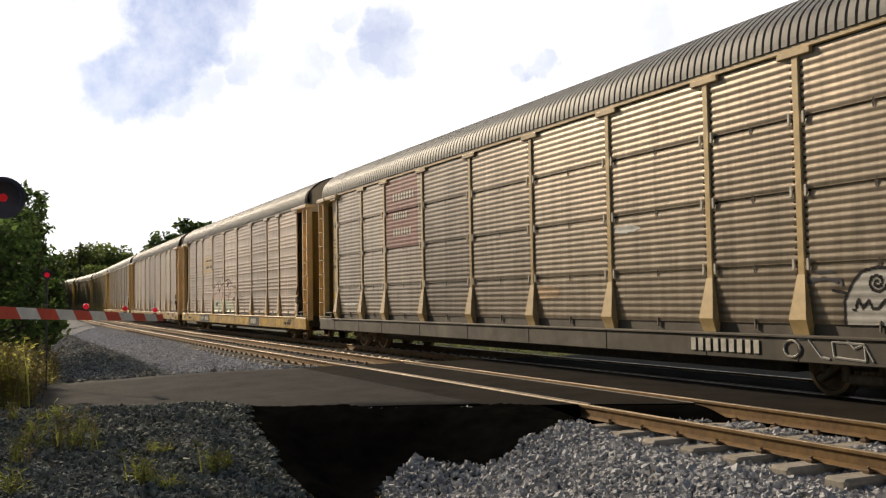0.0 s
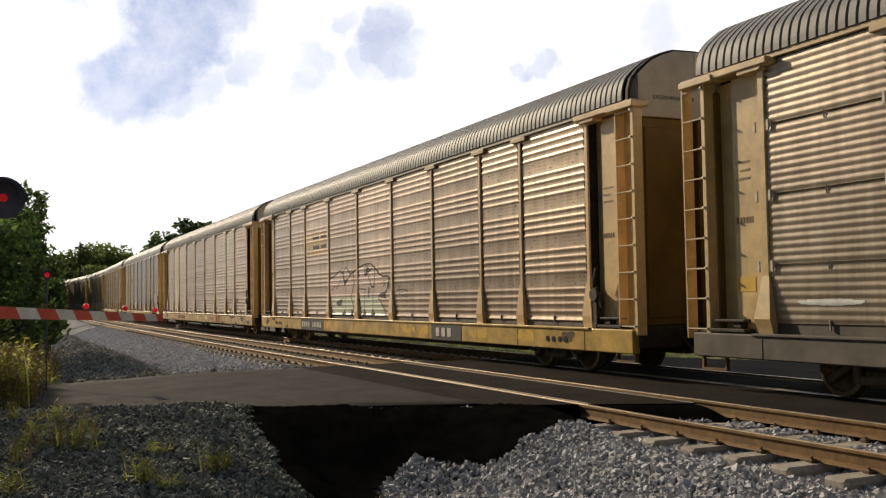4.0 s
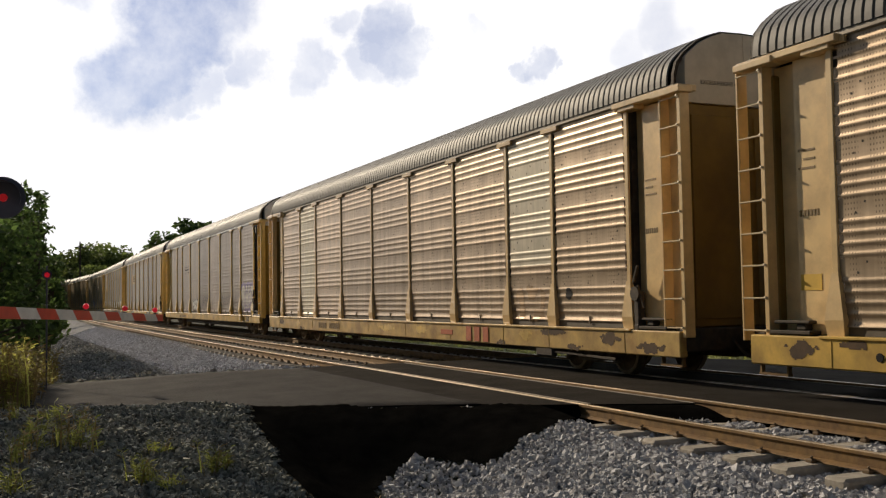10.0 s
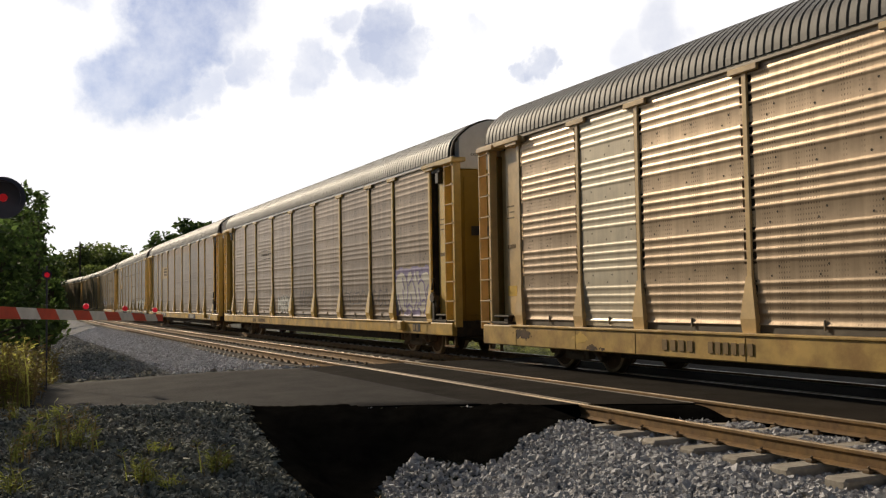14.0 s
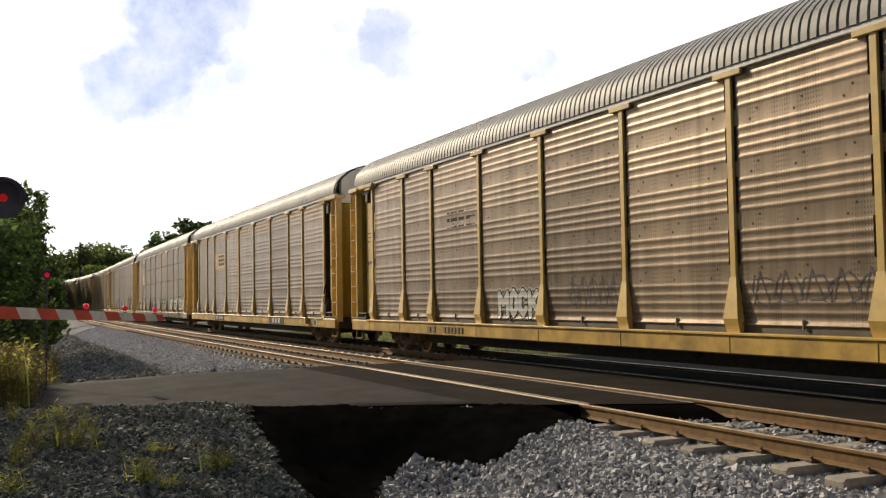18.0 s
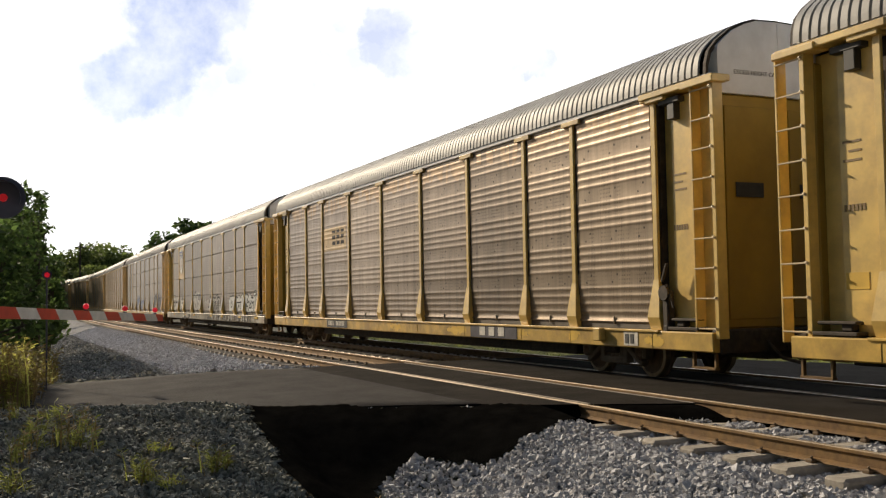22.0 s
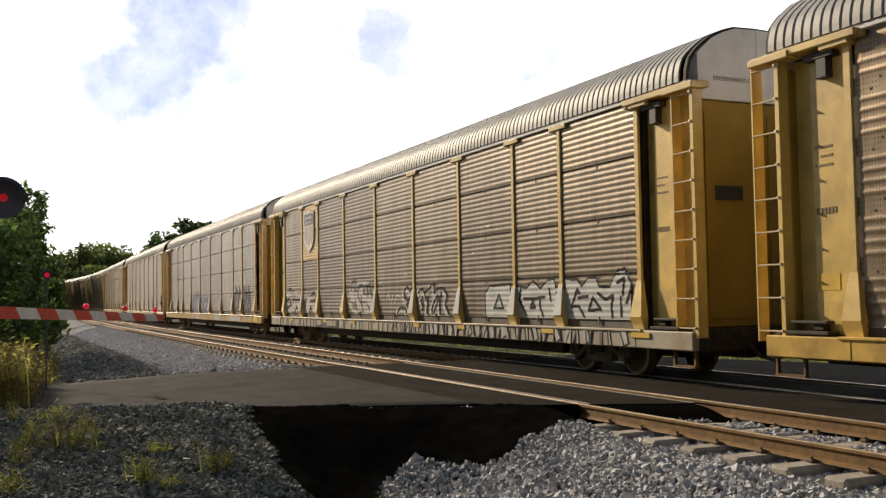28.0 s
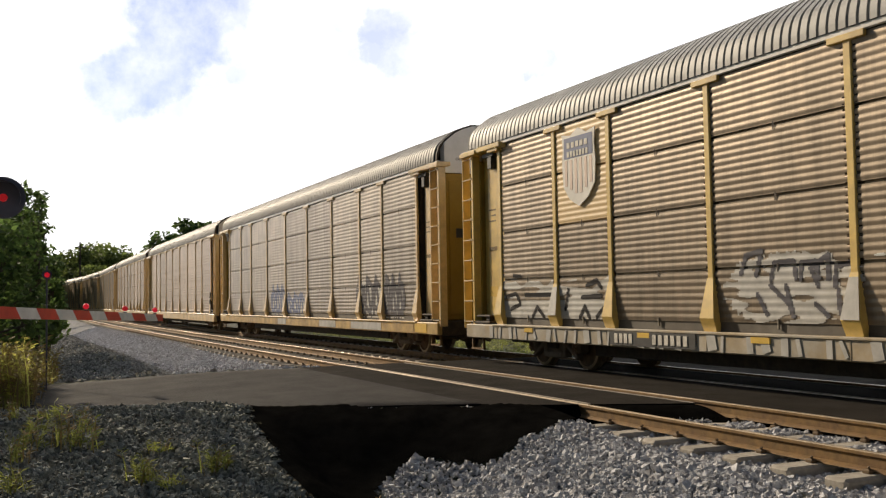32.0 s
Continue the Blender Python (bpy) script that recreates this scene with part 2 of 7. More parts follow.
def ground_z(x, y):
    yy = y - bend(x)
    wob = noise.noise((x * 0.35, y * 0.35, 0.0)) * 0.10 + noise.noise((x * 1.7, y * 1.7, 5.0)) * 0.035
    near = YN - 1.65
    if yy < near:
        z = -0.305 - 0.59 * step(near, near - 2.1, yy) - 0.10 * step(near - 2.0, near - 8, yy)
    elif yy > YF + 1.8:
        z = -0.29 - 0.5 * step(YF + 1.8, YF + 4.0, yy) 
    else:
        z = -0.305
        wob *= 0.25
    wob *= step(-60, -36, x)
    # road bed
    if yy < near + 0.3 and road_far(y) - 1.5 < x < road_near(y) + 3.2:
        bed = -0.035 - 0.50 * step(6.0, -4.0, y)
        inside = step(road_near(y) + 3.0, road_near(y) - 0.15, x) if x > -18 else step(road_far(y) - 1.5, road_far(y), x)
        z = z + (bed - z) * inside
        if road_far(y) < x < road_near(y):
            return bed
    # bank of gravel beside the road, near the camera: crest by the road, falling towards the camera
    if y < 5.0 and x > -16.6:
        top = 0.02 - 0.103 * max(0.0, x + 14.9) - 0.10 * max(0.0, -0.2 - y)
        top -= 0.55 * step(-15.0, -16.6, x)
        top += 0.05 * noise.noise((x * 0.8, y * 0.8, 2.0))
        w = step(4.1, 3.15, y + 0.04 * (x + 14))
        z = z + (max(z, top) - z) * w
    # earth mound past the road
    if x < -21:
        m = 0.46 * math.exp(-((y - 4.05) / 1.05) ** 2) + 0.30 * math.exp(-((y - 2.2) / 1.6) ** 2)
        m *= step(-23.2, -27.5, x) * step(-110, -60, x)
        z += m * (1.0 + 0.35 * noise.noise((x * 0.5, y * 0.9, 9.0)))
    return z + wob


def spread(lo, hi, fine_lo, fine_hi, fine, coarse):
    out, a = [], lo
    while a < hi:
        out.append(a)
        if fine_lo <= a < fine_hi:
            a += fine
        else:
            gap = fine_lo - a if a < fine_lo else a - fine_hi
            a += max(fine, min(coarse, abs(gap) * 0.25 + fine)) if a >= fine_hi else max(fine, min(coarse, gap * 0.25))
    return out + [hi]


def build_ground():
    xs = spread(-2500, 2500, -52, 4, 0.22, 120)
    ys = spread(-2500, 2500, -3, 14.6, 0.22, 120)

    def gz(x, y):
        return (x, y, ground_z(x, y))
    g = new("ground", grid_mesh("ground", xs, ys, gz, EARTH))
    tagged(g, "dark earth and rough grass beside the tracks", "ground", kind="structure")
    # stone bed under both tracks
    xs2 = [8 - 0.5 * i for i in range(100)] + [-42 - 3.0 * i for i in range(100)]
    offs = [-3.75, -3.5, -3.2, -2.95, -2.7, -2.45, -2.2, -1.9, -1.75, -1.2, -0.4, 0.4, 1.2, 2.0, 3.0, 4.2, 5.0, 5.6, 6.4, 7.2]

    def bz(x, o):
        y = YN + o + bend(x)
        z = ground_z(x, y)
        if o <= -3.75 or o >= 7.2:
            return (x, y, z - 0.05)
        return (x, y, z + 0.012 + 0.06 * step(-34, -44, x))
    # the bed stops at the road on the camera's side
    for lo, hi in ((8, -11.2), (-22.6, -340)):
        xx = [x for x in xs2 if hi <= x <= lo]
        b = new("ballast_bed", grid_mesh("ballast_bed", xx, offs, bz, BALLAST))
        tagged(b, "grey crushed stone bed sloping away from the track", "ballast", kind="structure")


build_ground()


def build_dirty_strip():
    """Rust-stained stone between the tracks and under the train."""
    xs = [-22.9 - 1.5 * i for i in range(30)] + [-68 - 5 * i for i in range(45)]
    offs = [0.95, 1.4, 2.0, 2.7, 3.4, 4.3, 5.0]

    def dz(x, o):
        y = YN + o + bend(x)
        return (x, y, ground_z(x, y) + 0.03 + 0.06 * step(-34, -44, x) - (0.05 if o in (0.95, 5.0) else 0) + 0.02 * noise.noise((x * 3, y * 3, 0)))
    tagged(new("ballast_strip", grid_mesh("ballast_strip", xs, offs, dz, RUSTBED)), "rust-stained brown stone between the tracks", "ballast", kind="structure")


build_dirty_strip()


def build_road():
    ys = [-40 + 2 * i for i in range(18)] + [-4 + 0.4 * i for i in range(26)]
    ys = [y for y in ys if y <= 6.3] + [6.5]
    us = [0, 0.02, 0.1, 0.3, 0.5, 0.7, 0.9, 0.98, 1.0]

    def rz(u, y):
        a, b = road_near(y) + 0.10 * noise.noise((y * 1.3, 0, 3)), road_far(y) + 0.15 * noise.noise((y * 1.1, 0, 8))
        z = -0.035 - 0.50 * step(6.0, -4.0, y) + 0.03
        return (a + (b - a) * u, y, z - (0.30 if u in (0, 1.0) else 0))
    r = new("road", grid_mesh("road", us, ys, rz, ASPHALT))
    r.data.materials.append(SHADED_BLACK)
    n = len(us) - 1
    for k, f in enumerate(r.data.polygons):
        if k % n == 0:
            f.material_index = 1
    tagged(r, "dark grey asphalt lane climbing to the crossing", "road", kind="structure")
    # paving between and beside the rails, flush with the heads
    strips = [(6.45, YN - HALF_GAUGE - 0.05), (YN - HALF_GAUGE + 0.13, YN + HALF_GAUGE - 0.13), (YN + HALF_GAUGE + 0.05, YF - HALF_GAUGE - 0.05),
              (YF - HALF_GAUGE + 0.13, YF + HALF_GAUGE - 0.13), (YF + HALF_GAUGE + 0.05, YF + 2.4)]
    for a, b in strips:
        bm = bmesh.new()
        n0, n1 = road_near(a), road_near(b)
        f0 = road_far(a)
        if a > YN + 0.5:
            n0 = n1 = 7.5
        top = [(n0, a), (n1, b), (f0 - 0.1, b), (f0, a)]
        up = [bm.verts.new((x, y, -0.004)) for x, y in top]
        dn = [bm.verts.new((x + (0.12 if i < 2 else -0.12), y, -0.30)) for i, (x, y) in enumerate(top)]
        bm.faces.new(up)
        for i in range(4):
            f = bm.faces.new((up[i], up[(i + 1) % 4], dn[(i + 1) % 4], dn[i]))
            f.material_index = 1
        p = new("crossing_paving", mesh_of("crossing_paving", bm, NEWPAVE, SHADED_BLACK))
        tagged(p, "smooth dark asphalt strip between the crossing rails", "paving", kind="structure")
    # pale liners that keep the wheel grooves open beside each rail
    for y0 in (YN, YF):
        for sd in (-1, 1):
            a = y0 + sd * HALF_GAUGE - sd * 0.115
            bm = bmesh.new()
            box(bm, road_far(a) + 0.1, road_near(a) - 0.05, a - 0.022, a + 0.022, -0.08, 0.004, 0.006)
            tagged(new("groove_liner", mesh_of("groove_liner", bm, LINER)), "pale worn liner strip beside the crossing rail", "liner", kind="structure")
    # far side lane
    bm = bmesh.new()
    q = [(-9.0, YF + 2.4, -0.02), (20.0, 27, -0.3), (14.0, 31, -0.3), (-22.3, YF + 2.7, -0.03), (-22.3, YF + 2.4, -0.02)]
    bm.faces.new([bm.verts.new(v) for v in q])
    f = new("road_beyond", mesh_of("road_beyond", bm, NEWPAVE))
    tagged(f, "grey asphalt lane leading away beyond the tracks", "road", kind="structure")


build_road()


def rail_mesh(y0, x_from, x_to, lift):
    prof = [(-0.075, -0.18), (0.075, -0.18), (0.07, -0.165), (0.012, -0.145), (0.012, -0.05), (0.036, -0.036), (0.036, -0.006), (0.028, 0.0),
            (-0.028, 0.0), (-0.036, -0.006), (-0.036, -0.036), (-0.012, -0.05), (-0.012, -0.145), (-0.07, -0.165)]
    xs, x = [], x_from
    while x > x_to:
        xs.append(x)
        x -= 2.0 if x > -60 else 5.0
    verts, faces, mi = [], [], []
    n = len(prof)
    for x in xs:
        for py, pz in prof:
            verts.append((x, y0 + bend(x) + py, pz + lift))
    for i in range(len(xs) - 1):
        for j in range(n):
            faces.append((i * n + j, i * n + (j + 1) % n, (i + 1) * n + (j + 1) % n, (i + 1) * n + j))
            mi.append(1 if j in (6, 7, 8) else 0)
    faces.append(tuple(range(n)))
    mi.append(0)
    me = bpy.data.meshes.new("rail")
    me.from_pydata(verts, [], faces)
    me.materials.append(RAIL)
    me.materials.append(RAILHEAD)
    me.polygons.foreach_set("material_index", mi)
    return me


def build_track(y0, label):
    t = new("railway_track")
    tagged(t, label, "track", kind="structure")
    for s in (-1, 1):
        part("rail", rail_mesh(y0 + s * HALF_GAUGE, 9.0, -330, 0.035 if s > 0 else 0.0), t, "rust-brown steel rail with a worn head")
    bm = bmesh.new()
    box(bm, -0.14, 0.14, -1.3, 1.3, -0.40, -0.185, 0.03)
    tie = mesh_of("tie", bm, CONCRETE)
    bm = bmesh.new()
    for s in (-1, 1):
        for d in (-1, 1):
            box(bm, -0.05, 0.05, s * HALF_GAUGE + d * 0.11 - 0.04, s * HALF_GAUGE + d * 0.11 + 0.04, -0.19, -0.145, 0.012)
            tube(bm, (-0.035, s * HALF_GAUGE + d * 0.07, -0.135), (0.035, s * HALF_GAUGE + d * 0.14, -0.13), 0.014, seg=6)
    clip = mesh_of("rail_clip", bm, CLIP_RUST)
    i, x = 0, TIE0 + 0.715 * 18
    far_v, far_f = [], []
    while x > -190:
        y = y0 + bend(x)
        if not (road_far(y) + 0.3 < x < (-11.3 if y0 < 10 else 99)):
            if x > -66:
                part("tie", tie, t, at=pose(x, y, 0, 0, 0, math.degrees(heading(x))))
                part("rail_clip", clip, t, at=pose(x, y, 0, 0, 0, math.degrees(heading(x))))
            else:
                k = len(far_v)
                far_v += [(x + a, y + b, c) for c in (-0.4, -0.185) for a, b in ((-0.13, -1.3), (0.13, -1.3), (0.13, 1.3), (-0.13, 1.3))]
                far_f += [(k + 4, k + 5, k + 6, k + 7), (k, k + 1, k + 5, k + 4), (k + 1, k + 2, k + 6, k + 5), (k + 3, k, k + 4, k + 7)]
        x -= 0.715
    me = bpy.data.meshes.new("far_ties")
    me.from_pydata(far_v, [], far_f)
    me.materials.append(CONCRETE)
    o = part("far_ties", me, t)
    o["kind"] = "stuff"


TIE0 = -6.95
build_track(YN, "empty track of rust-brown rails on concrete ties")
build_track(YF, "track of rust-brown rails under the passing train")

# ---------- autorack cars ----------
CAR = 28.6
REAR = 0.28          # the rear end bay sits closer in
POSTS = [REAR - 12.0, -9.3, -7.3, -4.45, -1.5, 1.5, 4.45, 7.3, 9.3, 12.0]
G0 = -34.48


def run(t):
    """Distance that the train has rolled by t seconds."""
    return 5.110 * t - 0.0171 * t * t / 2


def wave(z, w, base, high):
    """One rounded rib."""
    return [(z + w * f, base + high * h) for f, h in ((0, 0), (0.16, 0.22), (0.33, 0.78), (0.5, 1.0), (0.67, 0.78), (0.84, 0.22), (1.0, 0))]


def panel_profile(kind):
    """(z, outward) from the sill to the eave."""
    pts = []
    if kind != "tiers":
        high = 0.0090 if kind == "bands" else 0.0066
        # folded lip along the lower edge
        pts += [(1.035, 0.0), (1.037, 0.022), (1.052, 0.022), (1.09, 0.0)]
        z = 1.15
        for tier in range(5):
            for r in range(4 if tier != 4 else 4):
                pts += wave(z + 0.012, 0.108, 0.0, high)
                z += 0.15
            z += 0.21
            if z > 4.4:
                break
        while z + 0.15 < 4.99:
            pts += wave(z + 0.012, 0.108, 0.0, high)
            z += 0.15
        pts.append((5.02, 0.0))
    else:
        for a, b in ((1.03, 1.90), (1.90, 2.96), (2.96, 4.02), (4.02, 5.0)):
            pts += [(a, -0.06), (a + 0.040, -0.06), (a + 0.042, 0.012), (a + 0.054, 0.012)]
            z = a + 0.054
            n = int((b - 0.01 - z) / 0.105)
            pitch = (b - 0.012 - z) / n
            for r in range(n):
                pts += wave(z, pitch * 0.95, 0.012, 0.0060)
                z += pitch
            pts += [(b - 0.002, 0.012)]
        pts.append((5.0, 0.012))
    return pts


PROFILE = {k: panel_profile(k) for k in ("bands", "worn", "tiers")}


def steel(name, base, streak, rough=0.46, metal=0.25, dots=False, dark=0.55):
    """Weathered sheet steel: soot streaks running down, fine stipple, a random shade for each sheet."""
    m = mat(name, base, rough, metal, scale=1.7, vary=0.16, bump=0.08, bump_scale=120, tint=streak, tint_scale=0.7, tint_amount=0.55, obj_vary=0.22)
    nt = m.node_tree
    b = nt.nodes["Principled BSDF"]
    src = b.inputs["Base Color"].links[0].from_socket
    tc = nt.nodes.new("ShaderNodeTexCoord")
    oi = nt.nodes.new("ShaderNodeObjectInfo")
    mp = nt.nodes.new("ShaderNodeMapping")
    mp.inputs["Scale"].default_value = (2.6, 1.0, 0.16)
    add = nt.nodes.new("ShaderNodeVectorMath")
    add.operation = "ADD"
    rnd = nt.nodes.new("ShaderNodeVectorMath")
    rnd.operation = "SCALE"
    rnd.inputs[0].default_value = (31.0, 17.0, 5.0)
    nt.links.new(oi.outputs["Random"], rnd.inputs["Scale"])
    nt.links.new(tc.outputs["Object"], add.inputs[0])
    nt.links.new(rnd.outputs[0], add.inputs[1])
    nt.links.new(add.outputs[0], mp.inputs["Vector"])
    n = node(nt, "ShaderNodeTexNoise", Scale=2.0, Detail=7.0, Roughness=0.65)
    nt.links.new(mp.outputs[0], n.inputs["Vector"])
    mr = node(nt, "ShaderNodeMapRange")
    mr.inputs[1].default_value, mr.inputs[2].default_value = 0.40, 0.72
    mr.inputs[3].default_value, mr.inputs[4].default_value = 1.08, dark
    nt.links.new(n.outputs["Fac"], mr.inputs[0])
    fac = mr.outputs[0]
    if dots:
        # rows of small punched holes
        sep = nt.nodes.new("ShaderNodeSeparateXYZ")
        nt.links.new(tc.outputs["Object"], sep.inputs[0])
        waves = []
        for axis, pitch in (("X", 0.052), ("Z", 0.075)):
            mu = nt.nodes.new("ShaderNodeMath")
            mu.operation = "MULTIPLY"
            mu.inputs[1].default_value = 2 * math.pi / pitch
            nt.links.new(sep.outputs[axis], mu.inputs[0])
            si = nt.nodes.new("ShaderNodeMath")
            si.operation = "SINE"
            nt.links.new(mu.outputs[0], si.inputs[0])
            waves.append(si.outputs[0])
        pr = nt.nodes.new("ShaderNodeMath")
        pr.operation = "MINIMUM"
        nt.links.new(waves[0], pr.inputs[0])
        nt.links.new(waves[1], pr.inputs[1])
        bandn = node(nt, "ShaderNodeTexNoise", Scale=1.3, Detail=1.0)
        mp2 = nt.nodes.new("ShaderNodeMapping")
        mp2.inputs["Scale"].default_value = (3.0, 1.0, 0.25)
        nt.links.new(add.outputs[0], mp2.inputs["Vector"])
        nt.links.new(mp2.outputs[0], bandn.inputs["Vector"])
        md = node(nt, "ShaderNodeMapRange")
        md.inputs[1].default_value, md.inputs[2].default_value = 0.15, 0.55
        md.inputs[3].default_value, md.inputs[4].default_value = 0.0, 1.0
        nt.links.new(pr.outputs[0], md.inputs[0])
        bm_ = node(nt, "ShaderNodeMapRange")
        bm_.inputs[1].default_value, bm_.inputs[2].default_value = 0.46, 0.60
        bm_.inputs[3].default_value, bm_.inputs[4].default_value = 0.0, -0.55
        nt.links.new(bandn.outputs["Fac"], bm_.inputs[0])
        ma = nt.nodes.new("ShaderNodeMath")
        ma.operation = "MULTIPLY_ADD"
        ma.inputs[2].default_value = 1.0
        nt.links.new(md.outputs[0], ma.inputs[0])
        nt.links.new(bm_.outputs[0], ma.inputs[1])
        md = ma
        mm = nt.nodes.new("ShaderNodeMath")
        mm.operation = "MULTIPLY"
        nt.links.new(fac, mm.inputs[0])
        nt.links.new(md.outputs[0], mm.inputs[1])
        fac = mm.outputs[0]
    sc = nt.nodes.new("ShaderNodeVectorMath")
    sc.operation = "SCALE"
    nt.links.new(src, sc.inputs[0])
    nt.links.new(fac, sc.inputs["Scale"])
    nt.links.new(sc.outputs[0], b.inputs["Base Color"])
    return m


SHEET_SILVER = steel("weathered_silver_sheet", (0.45, 0.345, 0.245), (0.365, 0.275, 0.19), rough=0.36, metal=0.80, dots=True, dark=0.74)
SHEET_TAN = steel("weathered_tan_sheet", (0.30, 0.232, 0.165), (0.215, 0.162, 0.112), rough=0.365, metal=0.74, dots=True, dark=0.68)
SHEET_GREY = steel("weathered_grey_sheet", (0.34, 0.283, 0.218), (0.255, 0.207, 0.155), rough=0.355, metal=0.76, dark=0.68)
SHEET_DRAB = steel("drab_brown_sheet", (0.285, 0.228, 0.166), (0.215, 0.166, 0.118), rough=0.40, metal=0.6, dark=0.68)
SHEET_MAROON = steel("faded_maroon_sheet", (0.21, 0.095, 0.085), (0.24, 0.135, 0.115), rough=0.6, metal=0.1, dark=0.7)
SHEET_YELLOW = steel("faded_yellow_sheet", (0.46, 0.325, 0.16), (0.40, 0.29, 0.16), dark=0.75)
SHEET_PALE = steel("patched_pale_sheet", (0.58, 0.52, 0.40), (0.48, 0.40, 0.3), dark=0.8)
CREAM = mat("sun_bleached_ochre_paint", (0.80, 0.57, 0.27), 0.33, spec=1.0, scale=1.5, vary=0.14, bump=0.06, bump_scale=60, tint=(0.46, 0.30, 0.14), tint_scale=1.7, tint_amount=0.6, obj_vary=0.07)
EAVE = mat("grey_brown_eave", (0.34, 0.30, 0.245), 0.55, metal=0.2, scale=1.5, vary=0.2, bump=0.06, tint=(0.22, 0.18, 0.14), tint_scale=1.4)
RUNGPAINT = mat("worn_pale_rung", (0.60, 0.50, 0.33), 0.5, scale=6, vary=0.2, bump=0.03)
YELLOW = mat("weathered_yellow_paint", (0.78, 0.54, 0.14), 0.36, spec=1.0, scale=1.5, vary=0.14, bump=0.06, bump_scale=60, tint=(0.45, 0.29, 0.09), tint_scale=1.7, tint_amount=0.7, obj_vary=0.07)
OCHRE = mat("faded_ochre_paint", (0.74, 0.53, 0.235), 0.36, spec=1.0, scale=1.5, vary=0.15, bump=0.06, bump_scale=60, tint=(0.36, 0.245, 0.11), tint_scale=1.6, tint_amount=0.75, obj_vary=0.07)
# soot on the dark sill; on the base shelf it stands in for shade
SOOTY_SHADE = mat("sooty_sill_and_shaded_shelf", (0.085, 0.07, 0.052), 0.7, scale=2, vary=0.3, bump=0.1, tint=(0.16, 0.14, 0.11), tint_scale=0.9, tint_amount=0.6)
SILL_YELLOW = mat("rusty_yellow_sill", (0.58, 0.375, 0.075), 0.45, scale=1.6, vary=0.3, bump=0.1, tint=(0.22, 0.12, 0.04), tint_scale=2.4, tint_amount=0.5)
SILL_SPRAYED = mat("spray_greyed_sill", (0.42, 0.37, 0.29), 0.55, scale=1.6, vary=0.25, bump=0.1, tint=(0.36, 0.25, 0.11), tint_scale=1.4, tint_amount=0.8)
SILL_OCHRE = mat("rusty_ochre_sill", (0.56, 0.375, 0.12), 0.45, scale=1.6, vary=0.2, bump=0.1, tint=(0.26, 0.135, 0.045), tint_scale=2.4, tint_amount=0.7)
BRIGHT = mat("bright_yellow_patch", (0.72, 0.46, 0.06), 0.5, scale=3, vary=0.15, bump=0.05)
STENCIL = mat("faded_stencil", (0.22, 0.14, 0.05), 0.6, scale=5, vary=0.3, bump=0.0)
PLATE = mat("black_plate", (0.035, 0.033, 0.03), 0.6, scale=5, vary=0.3, bump=0.05)
LETTER = mat("worn_white_letter", (0.62, 0.58, 0.5), 0.6, scale=7, vary=0.3, bump=0.0)
INK = mat("black_spray_paint", (0.022, 0.020, 0.021), 0.75, spec=0.12, scale=5, vary=0.3, bump=0.0)
SPRAY = mat("white_spray_paint", (0.62, 0.62, 0.58), 0.6, scale=4, vary=0.2, bump=0.0)
VIOLET = mat("violet_spray_paint", (0.20, 0.17, 0.33), 0.6, scale=4, vary=0.3, bump=0.0)
HASP = mat("grey_steel_hasp", (0.30, 0.26, 0.20), 0.5, metal=0.4, scale=6, vary=0.3, bump=0.1)
RED = mat("red_stencil", (0.42, 0.10, 0.03), 0.6, scale=5, vary=0.3, bump=0.0)
ROOF = mat("galvanised_roof", (0.155, 0.150, 0.143), 0.6, metal=0.3, scale=1.0, vary=0.15, bump=0.05, tint=(0.12, 0.117, 0.11), tint_scale=0.6, tint_amount=0.6, obj_vary=0.22)
ROOF_LIGHT = mat("pale_galvanised_roof", (0.28, 0.278, 0.27), 0.6, metal=0.3, scale=1.0, vary=0.15, bump=0.05, tint=(0.21, 0.205, 0.195), tint_scale=0.6, tint_amount=0.6, obj_vary=0.1)
ROOF_WHITE = mat("white_roof_end", (0.80, 0.79, 0.79), 0.55, scale=2, vary=0.08, bump=0.05, tint=(0.62, 0.60, 0.57), tint_scale=1.5)
ROOF_DUSTY = mat("dusty_roof_end", (0.60, 0.54, 0.45), 0.6, scale=2, vary=0.15, bump=0.05, tint=(0.42, 0.36, 0.28), tint_scale=1.5)
EAVE_WHITE = mat("white_eave", (0.86, 0.83, 0.77), 0.34, spec=1.0, scale=2, vary=0.12, bump=0.04, tint=(0.42, 0.36, 0.28), tint_scale=2.0)
# yellow of the end doors, darkened so that the colour carries their shade
ENDPAINT_GOLD_SHADED = mat("shaded_gold_end_door_paint", (0.33, 0.205, 0.022), 0.6, scale=1.2, vary=0.15, bump=0.06, tint=(0.22, 0.125, 0.014), tint_scale=1.0, obj_vary=0.08)
ENDPAINT_SHADED = mat("shaded_end_door_paint", (0.20, 0.115, 0.014), 0.6, scale=1.2, vary=0.2, bump=0.06, tint=(0.12, 0.062, 0.010), tint_scale=1.0, obj_vary=0.1)
BLUE = mat("faded_blue_paint", (0.10, 0.13, 0.25), 0.6, scale=5, vary=0.2, bump=0.0)
ORANGE = mat("shield_panel_yellow", (0.70, 0.50, 0.25), 0.5, scale=2, vary=0.1, bump=0.04)

SIDE = 1.42          # sheets stand this far from the car's middle
_cache = {}


